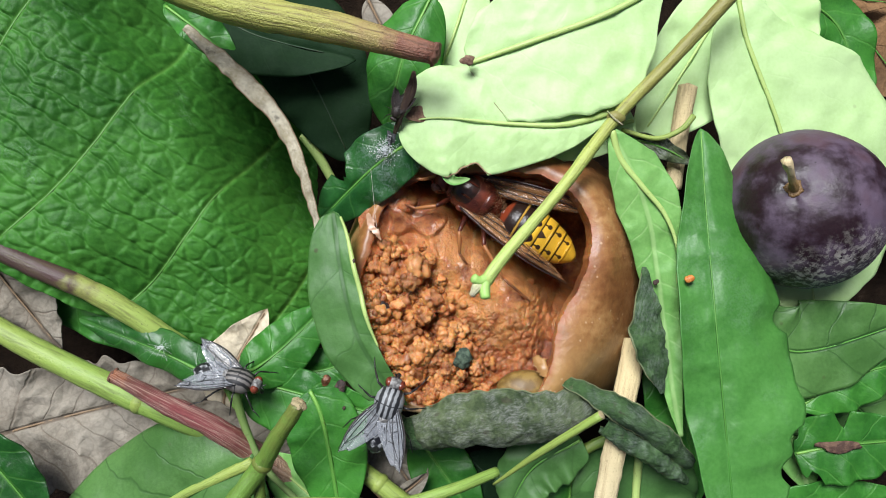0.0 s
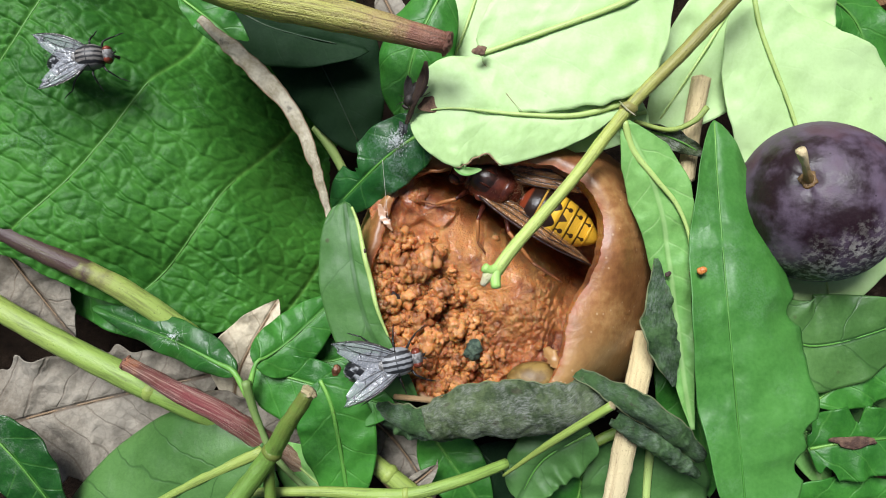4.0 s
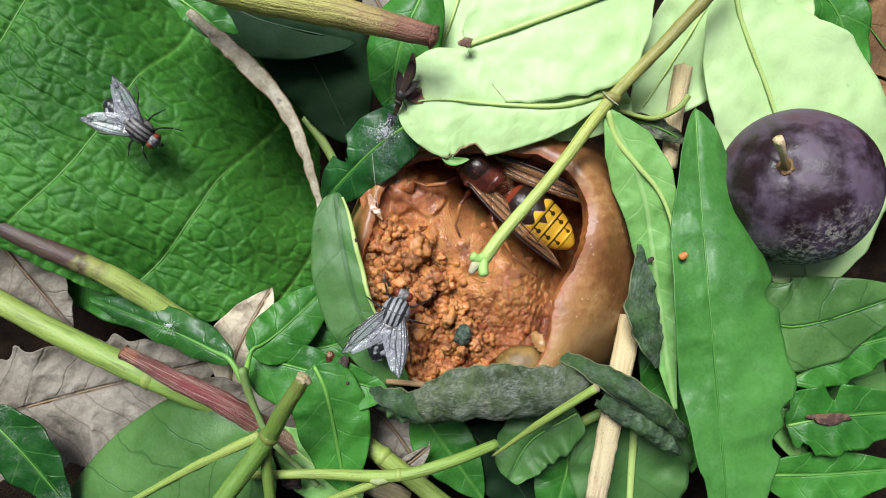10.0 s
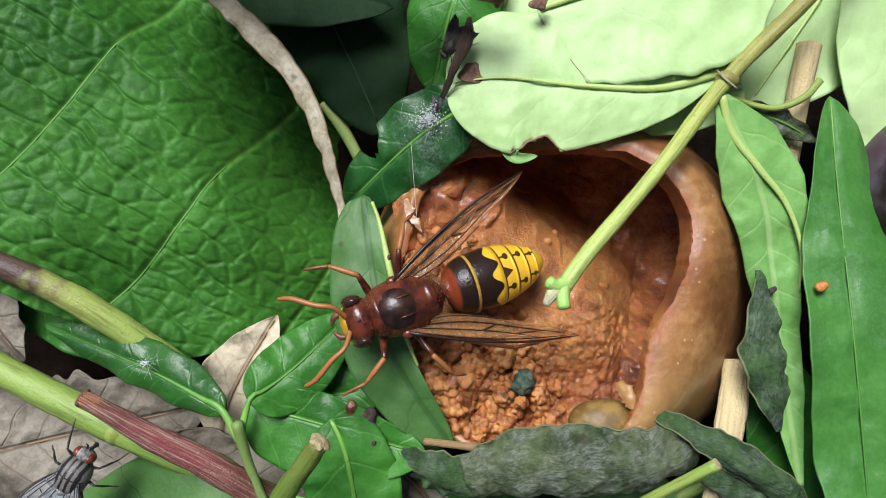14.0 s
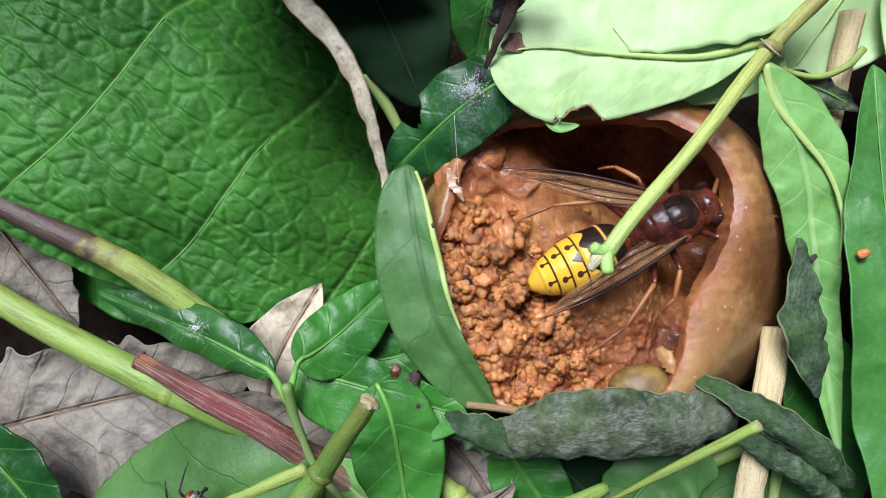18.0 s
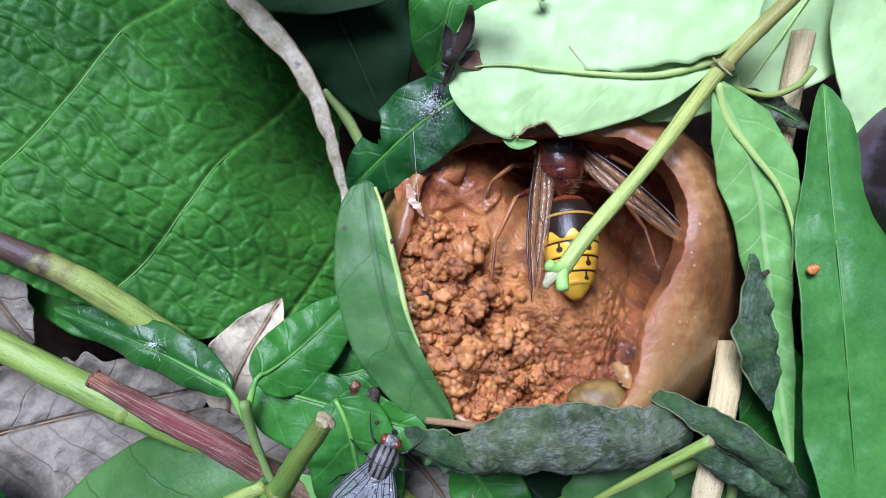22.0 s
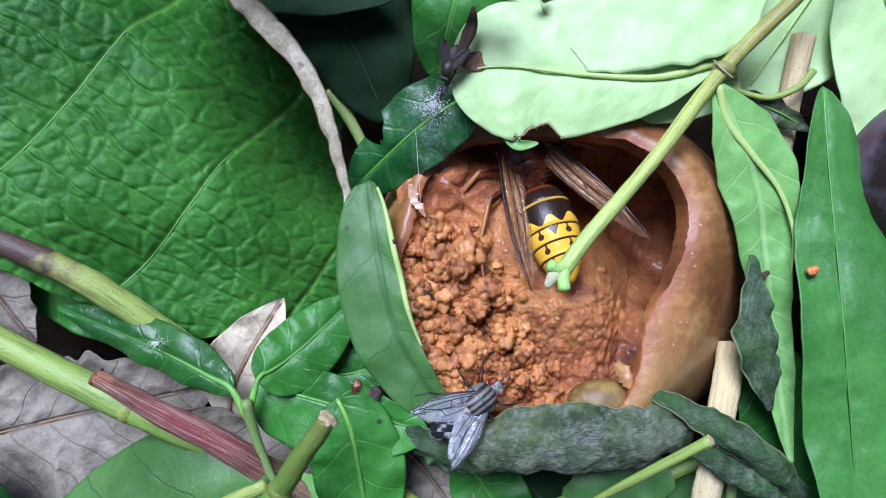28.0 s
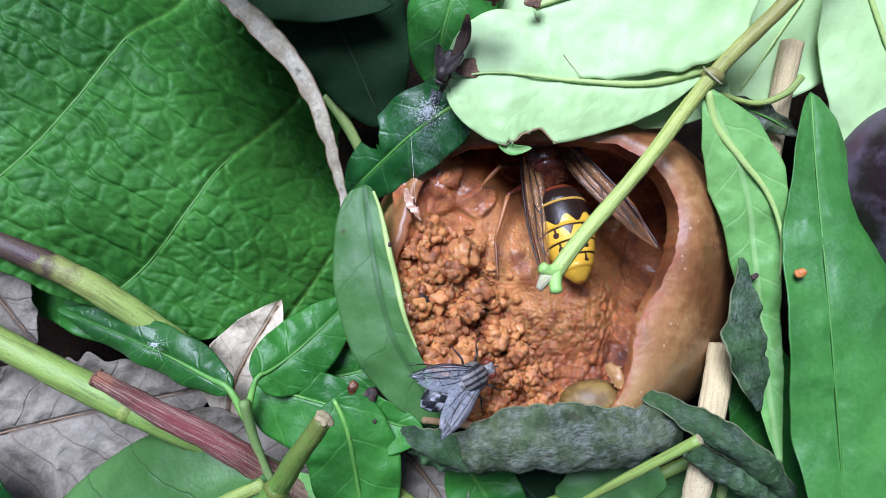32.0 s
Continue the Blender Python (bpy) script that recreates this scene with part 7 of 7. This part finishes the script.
    leaf_rows = [
        (0.0, (-27.1, -19.5, -3), (-38.2, -16.6, -3)), (0.4, (-24.9, -17.6, -3), (-36.5, -16.0, -3)), (0.6, (-23.9, -17.2, -3), (-35.7, -15.9, -3)), (0.8, (-58.2, 36.9, -2), (-54.4, 26.0, -2)), (1.0, (-58.9, 35.7, -2), (-57.6, 24.6, -2)),
        (1.2, (-58.5, 36.2, -2), (-61.2, 25.7, -2)), (1.5, (-54.8, 32.2, -2), (-63.8, 24.9, -2)), (2.0, (-54.4, 32.5, -2), (-65.2, 30.4, -2)), (3.0, (-54.2, 32.3, -2), (-65.9, 29.7, -2)), (4.0, (-53.1, 30.8, -2), (-65.3, 29.0, -2)), (4.5, (-53.4, 30.0, -2), (-65.0, 29.2, -2)),
        (6.5, (-51.9, 28.0, -2), (-63.3, 30.9, -2)), (7.0, (-48.9, 22.6, -3), (-57.1, 29.9, -2)), (8.0, (-47.5, 20.6, -3), (-57.1, 26.7, -2)), (9.0, (-44.3, 15.5, -4), (-54.0, 22.0, -3)), (10.0, (-45.3, 15.5, -4), (-54.6, 23.0, -3)), (11.0, (-44.4, 12.7, -4), (-52.7, 20.1, -3)),
        (12.0, (-43.3, 9.2, -4), (-51.2, 15.9, -3)), (12.2, (-37.3, 4.5, -6), (-46.5, 10.1, -5)), (12.4, (-35.5, -2.1, -8), (-42.9, 6.0, -6)), (12.6, (-31.5, -9.0, -12), (-38.6, -1.3, -9)), (13.0, (-31.2, -12.8, -12), (-40.3, -6.0, -10)),
        (13.3, (-31.8, -13.4, -11), (-40.3, -6.8, -9)), (13.6, (-39.8, -13.0, -2), (-42.8, -20.9, 0)), (13.9, (-49.7, -20.5, -2), (-54.7, -29.2, -2)), (14.2, (-48.8, -29.1, -3), (-53.7, -38.7, -4)), (16.5, (-44.2, -32.6, -3), (-52.1, -41.7, -5)),
        (17.5, (-44.4, -34.4, -3), (-51.8, -43.9, -5)), (18.5, (-40.1, -35.1, -3), (-47.1, -45.0, -5)), (19.0, (-43.2, -50.7, -2), (-48.8, -60.4, -2)), (19.8, (-34, -66, -2), (-38, -77, -2)),
        (20.8, (-9.9, -36.9, -3), (-12.3, -47.9, -3)),
        (21.0, (-10.0, -33.6, -4), (-12.4, -44.7, -4)), (21.5, (-10.3, -28.5, -4), (-13.3, -39.8, -4)), (22.0, (-12.5, -24.1, -4), (-16.8, -34.7, -4)), (23.0, (-12.3, -23.6, -4), (-16.5, -34.0, -4)), (23.5, (-10.8, -23.9, -4), (-18.2, -32.4, -4)),
        (24.0, (-8.3, -26.0, -4), (-17.9, -31.7, -4)), (25.0, (-5.2, -26.4, -3), (-16.4, -29.7, -4)), (25.5, (-2.3, -23.2, -3), (-12.1, -29.3, -4)), (27.5, (-0.6, -17.2, -5), (-7.1, -24.7, -3)), (28.0, (0.6, -17.7, -5), (-7.5, -23.9, -3)),
        (28.5, (0.6, -17.0, -5), (-7.5, -24.3, -3)), (29.5, (-0.5, -15.4, -5), (-7.0, -24.1, -3)), (30.0, (-1.7, -13.4, -5), (-5.9, -23.2, -3)), (30.5, (-1.6, -13.3, -8), (-5.9, -21.9, -1)), (31.0, (-0.3, -15.3, -8), (-5.9, -20.5, 1)), (31.5, (0.1, -14.9, -7), (-7.3, -19.8, 0)), (32.0, (0.4, -15.4, -6), (-8.1, -19.8, -1))]
    tilt = {0.0: -38, 0.4: -36, 0.6: -30}
    walk(leaf_fly, [(t, facing(a, b, 0.35, roll=tilt.get(t, 0))) for t, a, b in leaf_rows])

    # the hornet pushes the seed down among the crumbs
    walk(seed, [(0.0, pose(0.004, -0.0158, -0.0104)), (16.4, pose(0.004, -0.0158, -0.0104)), (16.8, pose(0.0015, -0.013, -0.0112, 20, 10, 30)), (17.3, pose(0.0012, -0.0141, -0.0138, 50, 20, 60)), (32.0, pose(0.0012, -0.0141, -0.0138, 50, 20, 60))])
    small_rows = [
        (0.0, (-7.6, 22.1, -5), (-4.9, 27.0, -3.5)), (4.0, (-7.5, 22.5, -5), (-4.9, 27.2, -3.5)), (9.0, (-7.1, 22.0, -5), (-4.8, 26.6, -3.5)), (11.5, (-6.4, 22.6, -5), (-3.8, 26.5, -3.5)), (12.3, (-7.5, 24.4, -4.5), (-3.5, 29.0, -3.5)), (13.0, (-7.6, 24.8, -4), (-3.4, 29.2, -3)),
        (14.5, (-7.6, 24.8, -4), (-3.9, 29.5, -3)), (16.5, (-7.1, 25.6, -4), (-3.5, 29.5, -3)), (20.0, (-6.7, 24.1, -5), (-4.5, 28.3, -3.5)), (23.0, (-7.5, 21.7, -5), (-5.6, 26.0, -3.5)), (28.0, (-7.6, 21.0, -5), (-6.0, 25.0, -3.5)), (32.0, (-7.6, 21.2, -5), (-6.0, 25.3, -3.5))]
    walk(small_fly, [(t, facing(a, b, 0.35)) for t, a, b in small_rows])


motions()
